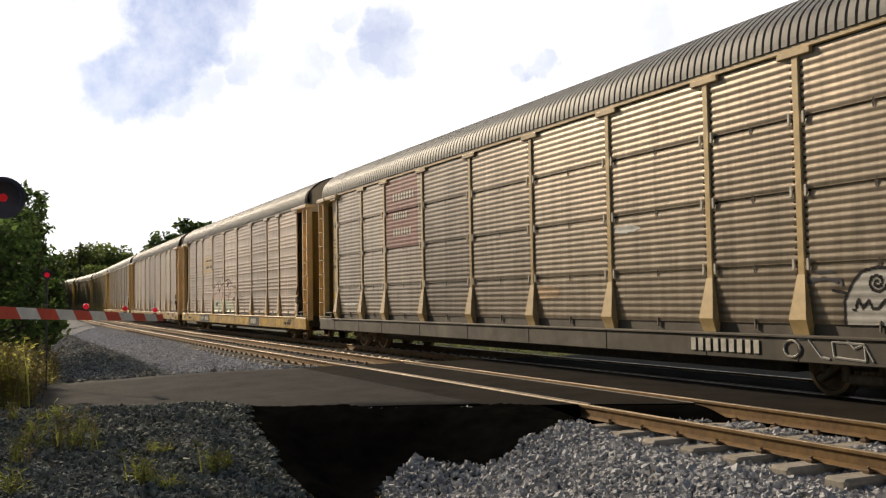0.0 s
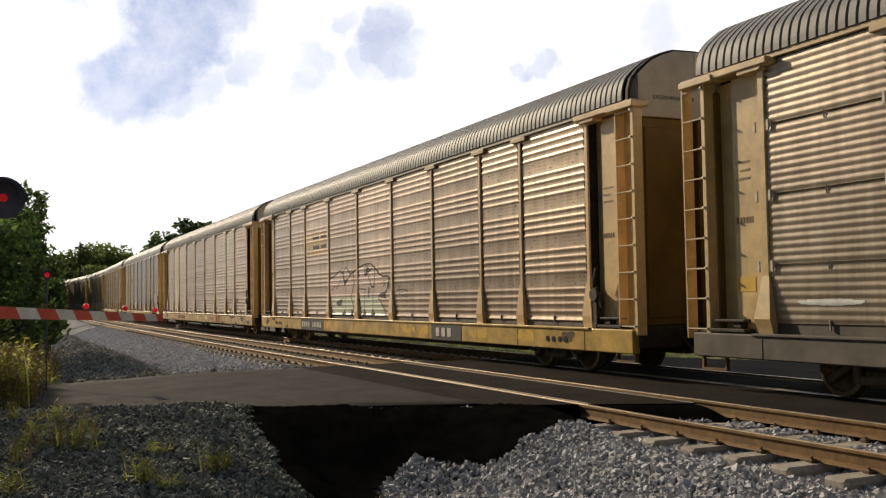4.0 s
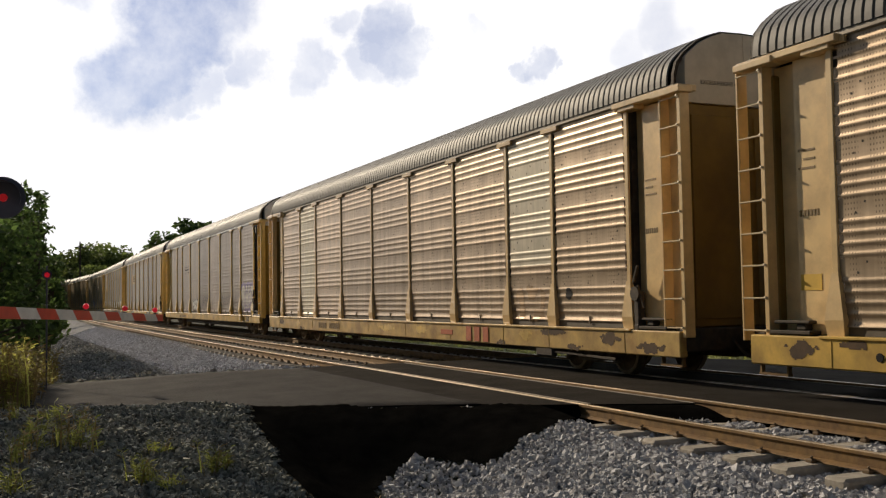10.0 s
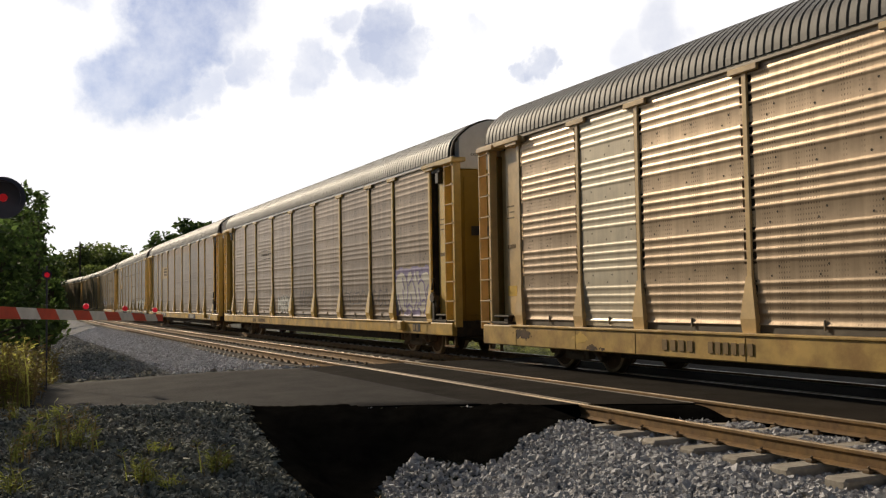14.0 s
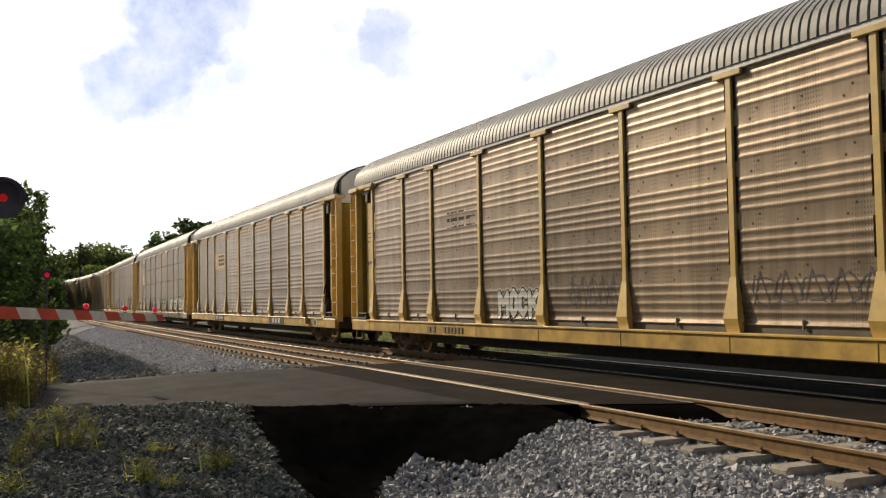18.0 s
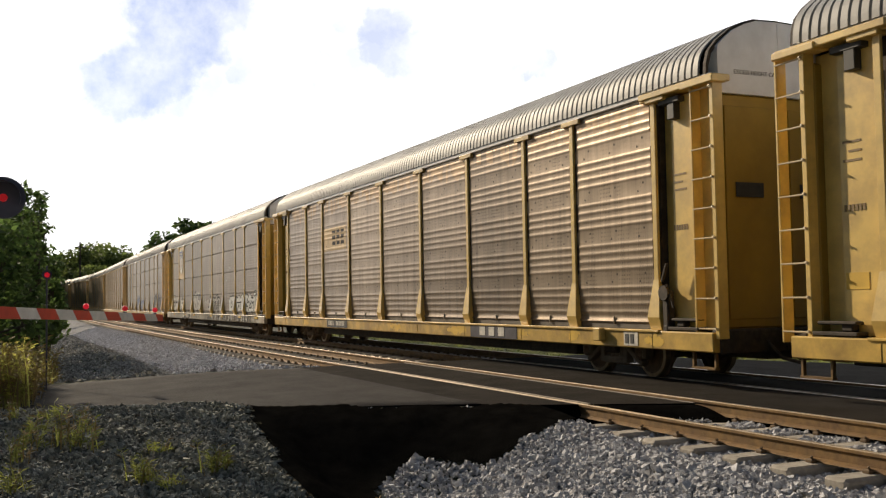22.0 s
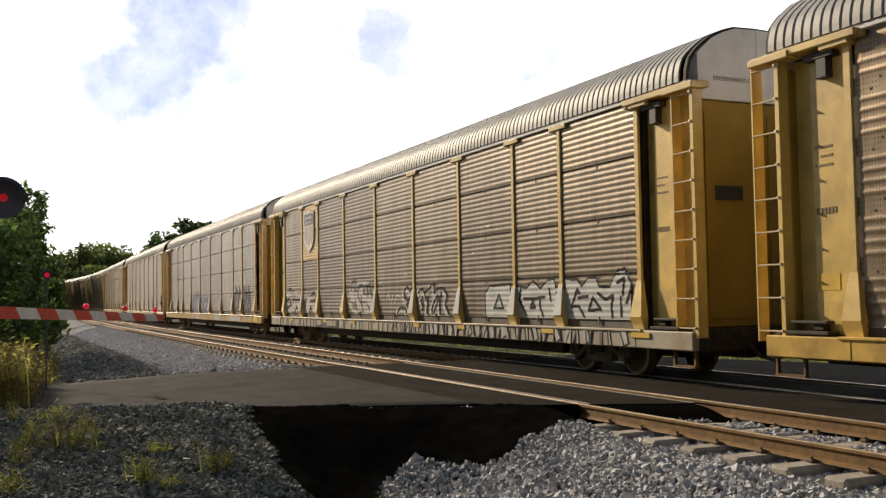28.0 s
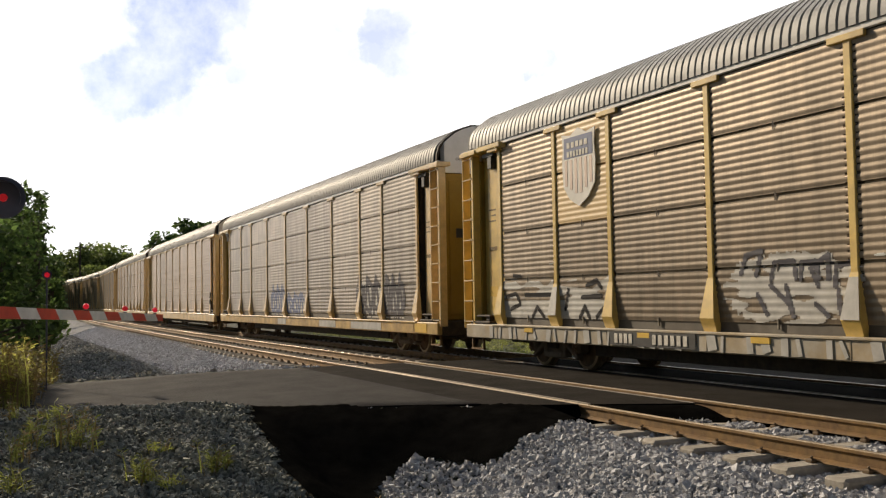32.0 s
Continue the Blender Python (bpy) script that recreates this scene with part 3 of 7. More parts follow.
def panel_mesh(width, kind, material):
    key = ("panel", round(width, 2), kind, material.name)
    if key in _cache:
        return _cache[key]
    prof = PROFILE[kind]
    w = width / 2 - 0.03
    # the sheet is cut back in every hollow beside the posts, so that its edge is scalloped
    cut = w - 0.105
    verts, faces = [], []
    hard = [b[0] - a[0] <= 0.01 for a, b in zip(prof, prof[1:])]
    for i, ((za, oa), (zb, ob)) in enumerate(zip(prof, prof[1:])):
        if i == 0 or hard[i] or hard[i - 1]:
            verts += [(-cut, -oa, za), (cut, -oa, za)]
        k = len(verts)
        verts += [(-cut, -ob, zb), (cut, -ob, zb)]
        faces.append((k - 2, k - 1, k + 1, k))
    soft_count = len(faces)
    high = max(o for z, o in prof)
    low = 0.012 if kind == "tiers" else 0.0
    for i in range(len(prof) - 1):
        (za, oa), (zb, ob) = prof[i], prof[i + 1]
        if zb - za < 0.06 and (oa + ob) / 2 < low + 0.30 * (high - low) and zb - za > 0.004 and (kind != "tiers" or i % 3):
            continue
        for sx in (-1, 1):
            k = len(verts)
            verts += [(sx * cut, -oa, za), (sx * w, -oa, za), (sx * w, -ob, zb), (sx * cut, -ob, zb)]
            faces.append((k, k + 1, k + 2, k + 3))
    mi = [0] * len(faces)
    # return edges, so that the sheet has depth
    for s in (0, 1):
        x = cut * (1 if s else -1)
        ring = list(range(len(verts), len(verts) + len(prof)))
        verts += [(x, -o, z) for z, o in prof]
        back = len(verts)
        verts += [(x, 0.06, prof[0][0]), (x, 0.06, prof[-1][0])]
        faces.append(tuple(ring + [back + 1, back]) if s else tuple([back, back + 1] + ring[::-1]))
        mi.append(0)
    dots = []
    if kind != "tiers":
        zs = [(a[0] + b[0]) / 2 for a, b in zip(prof, prof[1:]) if abs(a[1]) < 1e-6 and abs(b[1]) < 1e-6 and b[0] - a[0] > 0.15 and a[0] > 1.1]
        cols = max(3, int(width / 0.75))
        for z in zs:
            for row in (-0.07, 0.07):
                for c in range(cols):
                    dots.append((-w + (c + 0.5) * 2 * w / cols + (0.1 if row > 0 else -0.06), z + row, 0.0))
    else:
        for zz in (1.90, 2.96, 4.02):
            dots.append((0.02, zz, 0.014))
    for x, z, o in dots:
        k = len(verts)
        r = 0.024 if kind == "worn" else 0.020 if kind == "bands" else 0.024
        hz = r if kind != "tiers" else 0.075
        for a in range(6):
            verts.append((x + r * math.cos(a * math.pi / 3), -o - 0.012 if kind == "tiers" else -o - 0.004, z + hz * math.sin(a * math.pi / 3)))
        faces.append(tuple(range(k, k + 6)))
        mi.append(1)
    me = bpy.data.meshes.new("side_panel")
    me.from_pydata(verts, [], faces)
    me.materials.append(material)
    me.materials.append(IRON)
    me.polygons.foreach_set("material_index", mi)
    soft = [i < soft_count and prof[i + 1][0] - prof[i][0] > 0.01 for i in range(len(faces))]
    me.polygons.foreach_set("use_smooth", soft)
    _cache[key] = me
    return me


def outward(kind, z):
    prof = PROFILE[kind]
    for (a, oa), (b, ob) in zip(prof, prof[1:]):
        if a <= z <= b and b > a:
            return oa + (ob - oa) * (z - a) / (b - a)
    return 0.0


def decal(name, kind, x0, x1, z0, z1, inside, material, lift=0.006, cell=0.035):
    """Paint that lies on the corrugated sheets wherever inside(x, z)."""
    verts, faces, idx = [], [], {}
    zs = sorted({round(z, 3) for z in np.arange(z0, z1, cell)} | {round(z, 3) for z, _ in PROFILE[kind] if z0 < z < z1})
    xs = np.arange(x0, x1, cell)
    off = [outward(kind, z) for z in zs]

    def v(i, j):
        if (i, j) not in idx:
            idx[(i, j)] = len(verts)
            verts.append((float(xs[i]), -off[j] - lift, zs[j]))
        return idx[(i, j)]
    for j in range(len(zs) - 1):
        zm = (zs[j] + zs[j + 1]) / 2
        for i in range(len(xs) - 1):
            if inside((xs[i] + xs[i + 1]) / 2, zm):
                faces.append((v(i, j), v(i + 1, j), v(i + 1, j + 1), v(i, j + 1)))
    me = bpy.data.meshes.new(name)
    me.from_pydata(verts, [], faces)
    me.materials.append(material)
    return me


def strokes(lines, width):
    segs = [(a, b) for line in lines for a, b in zip(line, line[1:])]

    def inside(x, z):
        for (ax, az), (bx, bz) in segs:
            dx, dz = bx - ax, bz - az
            t = max(0.0, min(1.0, ((x - ax) * dx + (z - az) * dz) / (dx * dx + dz * dz + 1e-9)))
            if (x - ax - t * dx) ** 2 + (z - az - t * dz) ** 2 < width * width:
                return True
        return False
    return inside


def scrawl(rng, x0, x1, z0, z1, n):
    """Loops and slashes of a spray can."""
    lines = []
    for i in range(n):
        cx = x0 + (i + 0.5) * (x1 - x0) / n
        w, h = (x1 - x0) / n * 0.62, (z1 - z0) * 0.5
        mid = (z0 + z1) / 2
        a0 = rng.random() * 6.28
        lines.append([(cx + w * math.cos(a0 + a) * (0.6 + 0.5 * rng.random()), mid + h * math.sin(a0 + a) * (0.55 + 0.45 * rng.random())) for a in (0, 0.9, 1.8, 2.7, 3.6, 4.5, 5.4)])
        lines.append([(cx - w * 0.6, z0 + rng.random() * 0.1), (cx - w * 0.2, z1), (cx + w * 0.5, z0 + 0.1 * rng.random())])
    return lines


def post_mesh(material, flare, half=0.066):
    key = ("post", material.name, flare)
    if key in _cache:
        return _cache[key]
    bm = bmesh.new()
    box(bm, -half, half, -0.036 if flare > 0.1 else -0.026, 0.02, 0.95, 4.97, 0.01)
    # cap plate under the eave
    box(bm, -0.33, 0.33, -0.065, 0.0, 4.93, 5.03, 0.012)
    # foot that widens towards the sill
    pts = [(-half - 0.006, -0.041, 1.78), (half + 0.006, -0.041, 1.78), (-0.17, -flare, 1.13), (0.17, -flare, 1.13), (-0.15, -0.055, 0.89), (0.15, -0.055, 0.89)]
    back = [(x, 0.02, z) for x, y, z in pts]
    f = [bm.verts.new(q) for q in pts]
    k = [bm.verts.new(q) for q in back]
    for q in ((f[0], f[1], f[3], f[2]), (f[2], f[3], f[5], f[4]), (f[0], f[2], k[2], k[0]), (f[2], f[4], k[4], k[2]),
              (f[1], k[1], k[3], f[3]), (f[3], k[3], k[5], f[5]), (f[4], f[5], k[5], k[4]), (f[0], k[0], k[1], f[1])):
        bm.faces.new(q)
    _cache[key] = mesh_of("post", bm, material)
    return _cache[key]


def end_bay_meshes(material, way):
    """Painted end bay beside the last post: sunk channel, plate and the header above. way: +1 or -1 along the car."""
    key = ("endbay", material.name, way)
    if key in _cache:
        return _cache[key]

    def xbox(bm, x0, x1, *r):
        box(bm, min(x0 * way, x1 * way), max(x0 * way, x1 * way), *r)
    # a deep channel on one side of the flat plate
    p0, p1, c0_, c1_ = (0.36, 1.60, 0.02, 0.40) if way > 0 else (0.02, 0.80, 0.76, 1.50)
    bm = bmesh.new()
    xbox(bm, p0, p1, 0.085, 0.13, 0.92, 4.92, 0.01)
    xbox(bm, c0_, c1_, 0.21, 0.24, 0.92, 4.92, 0.005)
    plate = mesh_of("end_plate", bm, material)
    bm = bmesh.new()
    xbox(bm, -0.25, 1.75, -0.16, 0.22, 4.95, 5.06, 0.015)
    xbox(bm, 0.95, 1.78, -0.19, 0.10, 4.92, 5.03, 0.015)
    xbox(bm, -0.10, 0.42, -0.13, 0.10, 4.88, 4.96, 0.012)
    header = mesh_of("header", bm, material)
    bm = bmesh.new()
    xbox(bm, 0.40, 1.20, -0.14, 0.08, 0.92, 0.975, 0.01)
    xbox(bm, 0.55, 0.75, -0.06, 0.08, 0.975, 1.12, 0.02)
    xbox(bm, 0.45, 1.15, -0.10, 0.06, 1.07, 1.12, 0.015)
    foot = mesh_of("foot_bracket", bm, IRON)
    bm = bmesh.new()
    xbox(bm, 0.36, 0.76, 0.077, 0.084, 1.55, 1.78)
    board = mesh_of("notice_board", bm, BRIGHT)
    bm = bmesh.new()
    for i in range(6):
        xbox(bm, 0.38 + i * 0.065, 0.42 + i * 0.065, 0.078, 0.084, 2.62, 2.71)
    for i in range(3):
        xbox(bm, 0.42, 0.74 - 0.1 * (i % 2), 0.078, 0.084, 3.3 + i * 0.13, 3.33 + i * 0.13)
    marks = mesh_of("stencil", bm, STENCIL)
    _cache[key] = (plate, header, foot, board, marks)
    return _cache[key]


def brake_meshes():
    if "brake" in _cache:
        return _cache["brake"]
    bm = bmesh.new()
    tube(bm, (0, -0.20, 1.55), (0, -0.15, 1.55), 0.13, 0.13, 12)
    box(bm, -0.08, 0.08, -0.16, 0.0, 0.95, 1.6, 0.03)
    box(bm, -0.12, 0.05, -0.14, 0.0, 1.15, 1.4, 0.03)
    tube(bm, (0.05, -0.15, 1.7), (0.22, -0.15, 1.3), 0.02, seg=6)
    tube(bm, (-0.05, -0.17, 1.75), (0.09, -0.17, 2.05), 0.03, seg=6)
    box(bm, -0.03, 0.10, -0.2, -0.12, 0.6, 1.0, 0.02)
    _cache["brake"] = mesh_of("hand_brake", bm, IRON)
    return _cache["brake"]


def ladder_meshes(material):
    key = ("ladder", material.name)
    if key in _cache:
        return _cache[key]
    bm = bmesh.new()
    box(bm, -0.29, -0.25, -0.10, 0.10, 0.80, 4.98, 0.006)
    box(bm, 0.21, 0.30, -0.10, 0.10, 0.80, 4.98, 0.006)
    box(bm, -0.33, 0.33, -0.10, 0.0, 4.94, 5.06, 0.01)
    rails = mesh_of("ladder", bm, material)
    bm = bmesh.new()
    tube(bm, (-0.27, -0.10, 0), (0.27, -0.10, 0), 0.013, seg=6)
    tube(bm, (0.26, -0.10, 0), (0.26, -0.15, 0.01), 0.018, seg=6)
    tube(bm, (0.255, -0.105, 0), (0.255, -0.125, 0), 0.026, seg=8)
    rung = mesh_of("rung", bm, RUNGPAINT)
    _cache[key] = (rails, rung)
    return _cache[key]


def rounded(pts):
    """Two more points on each stretch of a curve."""
    out = []
    for i in range(len(pts) - 1):
        p0, p1, p2, p3 = [Vector(pts[max(0, min(len(pts) - 1, i + d))]) for d in (-1, 0, 1, 2)]
        for t in (0.0, 1 / 3, 2 / 3):
            q = 0.5 * ((2 * p1) + (p2 - p0) * t + (2 * p0 - 5 * p1 + 4 * p2 - p3) * t * t + (3 * p1 - p0 - 3 * p2 + p3) * t ** 3)
            out.append((q.x, q.y))
    return out + [pts[-1]]


def roof_mesh(material):
    key = "roof" + material.name
    if key in _cache:
        return _cache[key]
    prof = [(-1.475, 5.10), (-1.465, 5.27), (-1.40, 5.48), (-1.24, 5.66), (-0.95, 5.885), (-0.70, 6.00), (-0.46, 6.075), (0, 6.09)]
    prof = rounded(prof + [(-y, z) for y, z in prof[-2::-1]])
    nx = 13.45
    pitch = 0.178
    n = int((2 * nx - REAR) / pitch)
    xs = []
    for i in range(n):
        a = REAR - nx + i * pitch
        xs += [(a, 0), (a + 0.014, 1), (a + 0.138, 1), (a + 0.152, 0)]
    verts, faces = [], []
    m = len(prof)
    for x, up in xs:
        for j, (y, z) in enumerate(prof):
            k = 0.028 * up
            out = Vector((y * 0.5, (z - 4.9))).normalized()
            verts.append((x, y + out.x * k, z + out.y * k))
    for i in range(len(xs) - 1):
        for j in range(m - 1):
            faces.append((i * m + j, (i + 1) * m + j, (i + 1) * m + j + 1, i * m + j + 1))
    me = bpy.data.meshes.new("roof")
    me.from_pydata(verts, [], faces)
    me.materials.append(material)
    _cache[key] = me
    return me


def ring_slab(bm, prof, x0, x1, mi=0):
    """A flat slab across the car, outlined by (y, z)."""
    prof = prof + [(-y, z) for y, z in prof[-2::-1]]
    a = [bm.verts.new((x0, y, z)) for y, z in prof]
    b = [bm.verts.new((x1, y, z)) for y, z in prof]
    bm.faces.new(b)
    bm.faces.new(a[::-1])
    for i in range(len(prof)):
        j = (i + 1) % len(prof)
        bm.faces.new((a[i], a[j], b[j], b[i]))


def end_meshes(bright):
    key = ("ends", bright)
    if key in _cache:
        return _cache[key]
    bm = bmesh.new()
    ring_slab(bm, [(-1.29, 4.80), (-1.29, 5.57), (-1.20, 5.66), (-0.95, 5.86), (-0.70, 5.98), (-0.46, 6.055), (0, 6.07)], 13.30, 13.56)
    # seam down the middle of the end
    box(bm, 13.56, 13.575, -0.02, 0.02, 5.55, 6.05, 0.004)
    cap = mesh_of("end_cap", bm, ROOF_WHITE if bright else ROOF_DUSTY)
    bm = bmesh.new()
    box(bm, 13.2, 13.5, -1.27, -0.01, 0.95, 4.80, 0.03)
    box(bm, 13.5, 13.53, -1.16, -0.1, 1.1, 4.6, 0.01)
    door = mesh_of("end_door", bm, ENDPAINT_GOLD_SHADED if bright else ENDPAINT_SHADED)
    # dark lip of the roof round the end
    bm = bmesh.new()
    lip = [(-1.49, 5.10), (-1.48, 5.28), (-1.415, 5.495), (-1.255, 5.68), (-0.96, 5.91), (-0.71, 6.025), (-0.465, 6.10), (0, 6.115)]
    lip = lip + [(-y, z) for y, z in lip[-2::-1]]
    inner = [(y * 0.965, z - 0.05) for y, z in lip]
    rows = [[bm.verts.new((x, y, z)) for y, z in ring] for x, ring in ((13.43, lip), (13.50, lip), (13.50, inner), (13.43, inner))]
    for p, q in zip(rows, rows[1:]):
        for i in range(len(lip) - 1):
            bm.faces.new((p[i], p[i + 1], q[i + 1], q[i]))
    rim = mesh_of("roof_lip", bm, IRON)
    bm = bmesh.new()
    box(bm, 13.4, 13.64, -1.45, 1.45, 0.55, 0.95, 0.03)
    sill = mesh_of("end_sill", bm, IRON)
    bm = bmesh.new()
    box(bm, 13.2, 14.15, -0.14, 0.14, 0.62, 0.86, 0.03)
    box(bm, 14.05, 14.32, -0.2, 0.17, 0.60, 0.90, 0.05)
    coupler = mesh_of("coupler", bm, IRON)
    bm = bmesh.new()
    tube(bm, (13.62, -0.5, 0.75), (13.95, -0.48, 0.48), 0.03, seg=6)
    tube(bm, (13.95, -0.48, 0.48), (14.25, -0.4, 0.42), 0.03, seg=6)
    hose = mesh_of("air_hose", bm, IRON)
    bm = bmesh.new()
    for x in (12.95, 13.5):
        box(bm, x - 0.02, x + 0.02, -0.03, 0.03, 0.32, 0.82)
    box(bm, 12.93, 13.52, -0.05, 0.05, 0.30, 0.335)
    stirrup = mesh_of("stirrup_step", bm, RAIL)
    bm = bmesh.new()
    box(bm, 13.545, 13.556, -0.98, -0.40, 3.10, 3.34)
    vent = mesh_of("door_window", bm, PLATE)
    _cache[key] = (cap, door, sill, coupler, hose, stirrup, vent, rim)
    return _cache[key]


def truck_meshes():
    if "truck" in _cache:
        return _cache["truck"]
    bm = bmesh.new()
    y = 0.0
    for _one in (0,):
        # cast side frame: arched top chord, lower chord, two window openings
        box(bm, -1.12, 1.12, y - 0.09, y + 0.09, 0.62, 0.76, 0.03)
        box(bm, -0.32, 0.32, y - 0.10, y + 0.10, 0.22, 0.36, 0.03)
        for d in (-1, 1):
            box(bm, d * 0.89 - 0.17, d * 0.89 + 0.17, y - 0.12, y + 0.12, 0.34, 0.66, 0.04)
            box(bm, d * 0.38 - 0.07, d * 0.38 + 0.07, y - 0.09, y + 0.09, 0.24, 0.70, 0.02)
            q = box(bm, -0.34, 0.34, y - 0.085, y + 0.085, -0.05, 0.05, 0.02)
            bmesh.ops.rotate(bm, verts=q, cent=(0, 0, 0), matrix=Matrix.Rotation(d * 0.55, 3, "Y"))
            bmesh.ops.translate(bm, verts=q, vec=(d * 0.62, 0, 0.42))
    frame_ = mesh_of("side_frame", bm, TRUCK_RUST)
    bm = bmesh.new()
    box(bm, -0.2, 0.2, -1.15, 1.15, 0.42, 0.66, 0.03)
    bolster = mesh_of("bolster", bm, IRON)
    bm = bmesh.new()
    for x in (-0.2, -0.07, 0.07, 0.2):
        tube(bm, (x, 0, 0.30), (x, 0, 0.58), 0.07, seg=8)
    springs = mesh_of("spring_pack", bm, TRUCK_RUST)
    bm = bmesh.new()
    for s in (-1, 1):
        y = s * HALF_GAUGE
        prof = [(0.07, 0.12), (0.20, 0.10), (0.33, 0.09), (0.36, 0.13), (0.42, 0.12), (0.425, 0.0), (0.45, -0.02), (0.45, -0.05), (0.36, -0.05), (0.33, 0.0), (0.20, 0.03), (0.07, 0.02)]
        seg = 28
        rings = []
        for r, o in prof:
            rings.append([bm.verts.new((r * math.cos(a * 2 * math.pi / seg), y + s * (o - 0.05), r * math.sin(a * 2 * math.pi / seg))) for a in range(seg)])
        for q in range(len(rings) - 1):
            for a in range(seg):
                f = bm.faces.new((rings[q][a], rings[q][(a + 1) % seg], rings[q + 1][(a + 1) % seg], rings[q + 1][a]))
                f.material_index = 1 if q in (3, 4) else 0
    tube(bm, (0, -0.92, 0), (0, 0.92, 0), 0.085, seg=12)
    for s in (-1, 1):
        for a in range(3):
            c, d = 0.055 * math.cos(a * 2.09), 0.055 * math.sin(a * 2.09)
            tube(bm, (c, s * 1.12, d), (c, s * 1.15, d), 0.02, seg=6)
        tube(bm, (0, s * 0.9, 0), (0, s * 1.13, 0), 0.10, seg=12)
    wheel = mesh_of("wheelset", bm, WHEEL_RUST, RAILHEAD)
    _cache["truck"] = (frame_, bolster, springs, wheel)
    return _cache["truck"]


TRUCK_X = 10.05
WHEEL_R = 0.425
cars = []


def make_car(k, kind, sheet, paint, sill_mat, sill_z, label, special=None):
    """special: {bay from the rear: material}. Front of the car is +x."""
    car = new("autorack_car")
    tagged(car, label, "rail car", group="cars of the train")
    xw = [b - a for a, b in zip(POSTS, POSTS[1:])]
    for s in (-1, 1):
        turn = 0 if s < 0 else 180
        for i, w in enumerate(xw):
            c = (POSTS[i] + POSTS[i + 1]) / 2
            m = sheet
            if s < 0 and special and i in special:
                m = special[i]
            part("side_panel", panel_mesh(w, kind, m), car, "", pose(c, s * SIDE, 0, 0, 0, turn))
        for x in POSTS:
            part("post", post_mesh(paint, {"tiers": 0.14, "worn": 0.12, "bands": 0.085}[kind], 0.056 if kind == "bands" else 0.066), car, "", pose(x, s * (SIDE + 0.01), 0, 0, 0, turn))
        for e in (-1, 1):
            at = pose(e * 12.0 + (REAR if e < 0 else 0), s * SIDE, 0, 0, 0, turn)
            for nm, me in zip(("end_plate", "header", "foot_bracket", "notice_board", "stencil"), end_bay_meshes(paint, 1 if e * -s > 0 else -1)):
                if nm != "notice_board" or e < 0:
                    part(nm, me, car, "", at)
            rails, rung = ladder_meshes(paint)
            lad = part("ladder", rails, car, "", pose(13.40 if e > 0 else -13.24, s * (SIDE + 0.01), 0, 0, 0, turn))
            for r in range(9):
                part("rung", rung, lad, "", pose(0, 0, 0.96 + r * 0.488))
        # eave rail and side sill
        rim = EAVE_WHITE if k in (3, 4, 5, 6) else EAVE if k in (1, 2) else paint
        key = ("eave", rim.name)
        if key not in _cache:
            bm = bmesh.new()
            box(bm, REAR - 13.55, 13.55, -0.008, 0.06, 5.02, 5.11, 0.012)
            _cache[key] = mesh_of("eave_rail", bm, rim)
        part("eave_rail", _cache[key], car, "", pose(0, s * (SIDE + 0.05), 0, 0, 0, turn))
        key = ("sill", sill_mat.name, sill_z)
        if key not in _cache:
            bm = bmesh.new()
            box(bm, REAR - 13.6, 13.6, -0.10, 0.06, sill_z, 0.90, 0.02)
            box(bm, REAR - 12.2, 12.2, -0.13, 0.06, 0.87, 0.915, 0.01)
            for x in POSTS:
                box(bm, x - 0.008, x + 0.008, -0.108, 0.0, sill_z + 0.02, 0.86, 0.003)
            _cache[key] = mesh_of("side_sill", bm, sill_mat)
        # shelf below the sheets, its shade given by a dark colour
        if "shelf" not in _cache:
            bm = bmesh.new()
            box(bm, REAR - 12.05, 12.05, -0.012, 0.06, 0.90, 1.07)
            _cache["shelf"] = mesh_of("base_shelf", bm, SOOTY_SHADE)
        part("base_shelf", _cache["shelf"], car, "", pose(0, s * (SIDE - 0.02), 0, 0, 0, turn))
        part("side_sill", _cache[key], car, "", pose(0, s * (SIDE + 0.06), 0, 0, 0, turn))
    if "deck" not in _cache:
        bm = bmesh.new()
        box(bm, REAR - 13.5, 13.5, -1.38, 1.38, 0.80, 0.90)
        box(bm, -13.4, 13.4, -0.30, 0.30, 0.42, 0.80, 0.02)
        box(bm, -8.6, 8.6, -1.0, 1.0, 0.32, 0.80, 0.02)
        for x in (-6, -2, 2, 6):
            box(bm, x - 0.1, x + 0.1, -1.35, 1.35, 0.55, 0.8)
        tube(bm, (-1.5, -0.8, 0.58), (-0.4, -0.8, 0.58), 0.16, seg=12)
        tube(bm, (-11, -1.1, 0.62), (11, -1.1, 0.62), 0.025, seg=6)
        _cache["deck"] = mesh_of("underframe", bm, IRON)
    part("underframe", _cache["deck"], car)
    if kind != "tiers":
        part("hand_brake", brake_meshes(), car, "dark iron hand brake gear", pose(12.3, -SIDE + 0.06, 0))
    if "inner" not in _cache:
        bm = bmesh.new()
        box(bm, REAR - 12.03, 12.03, -1.34, 1.34, 0.91, 5.05)
        box(bm, REAR - 13.3, 13.3, -1.10, 1.10, 0.915, 5.04)
        _cache["inner"] = mesh_of("inner_rack", bm, IRON)
    part("inner_rack", _cache["inner"], car)
    part("roof", roof_mesh(ROOF_LIGHT if k in (3, 4, 5) else ROOF), car)
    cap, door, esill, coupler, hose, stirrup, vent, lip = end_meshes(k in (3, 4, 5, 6))
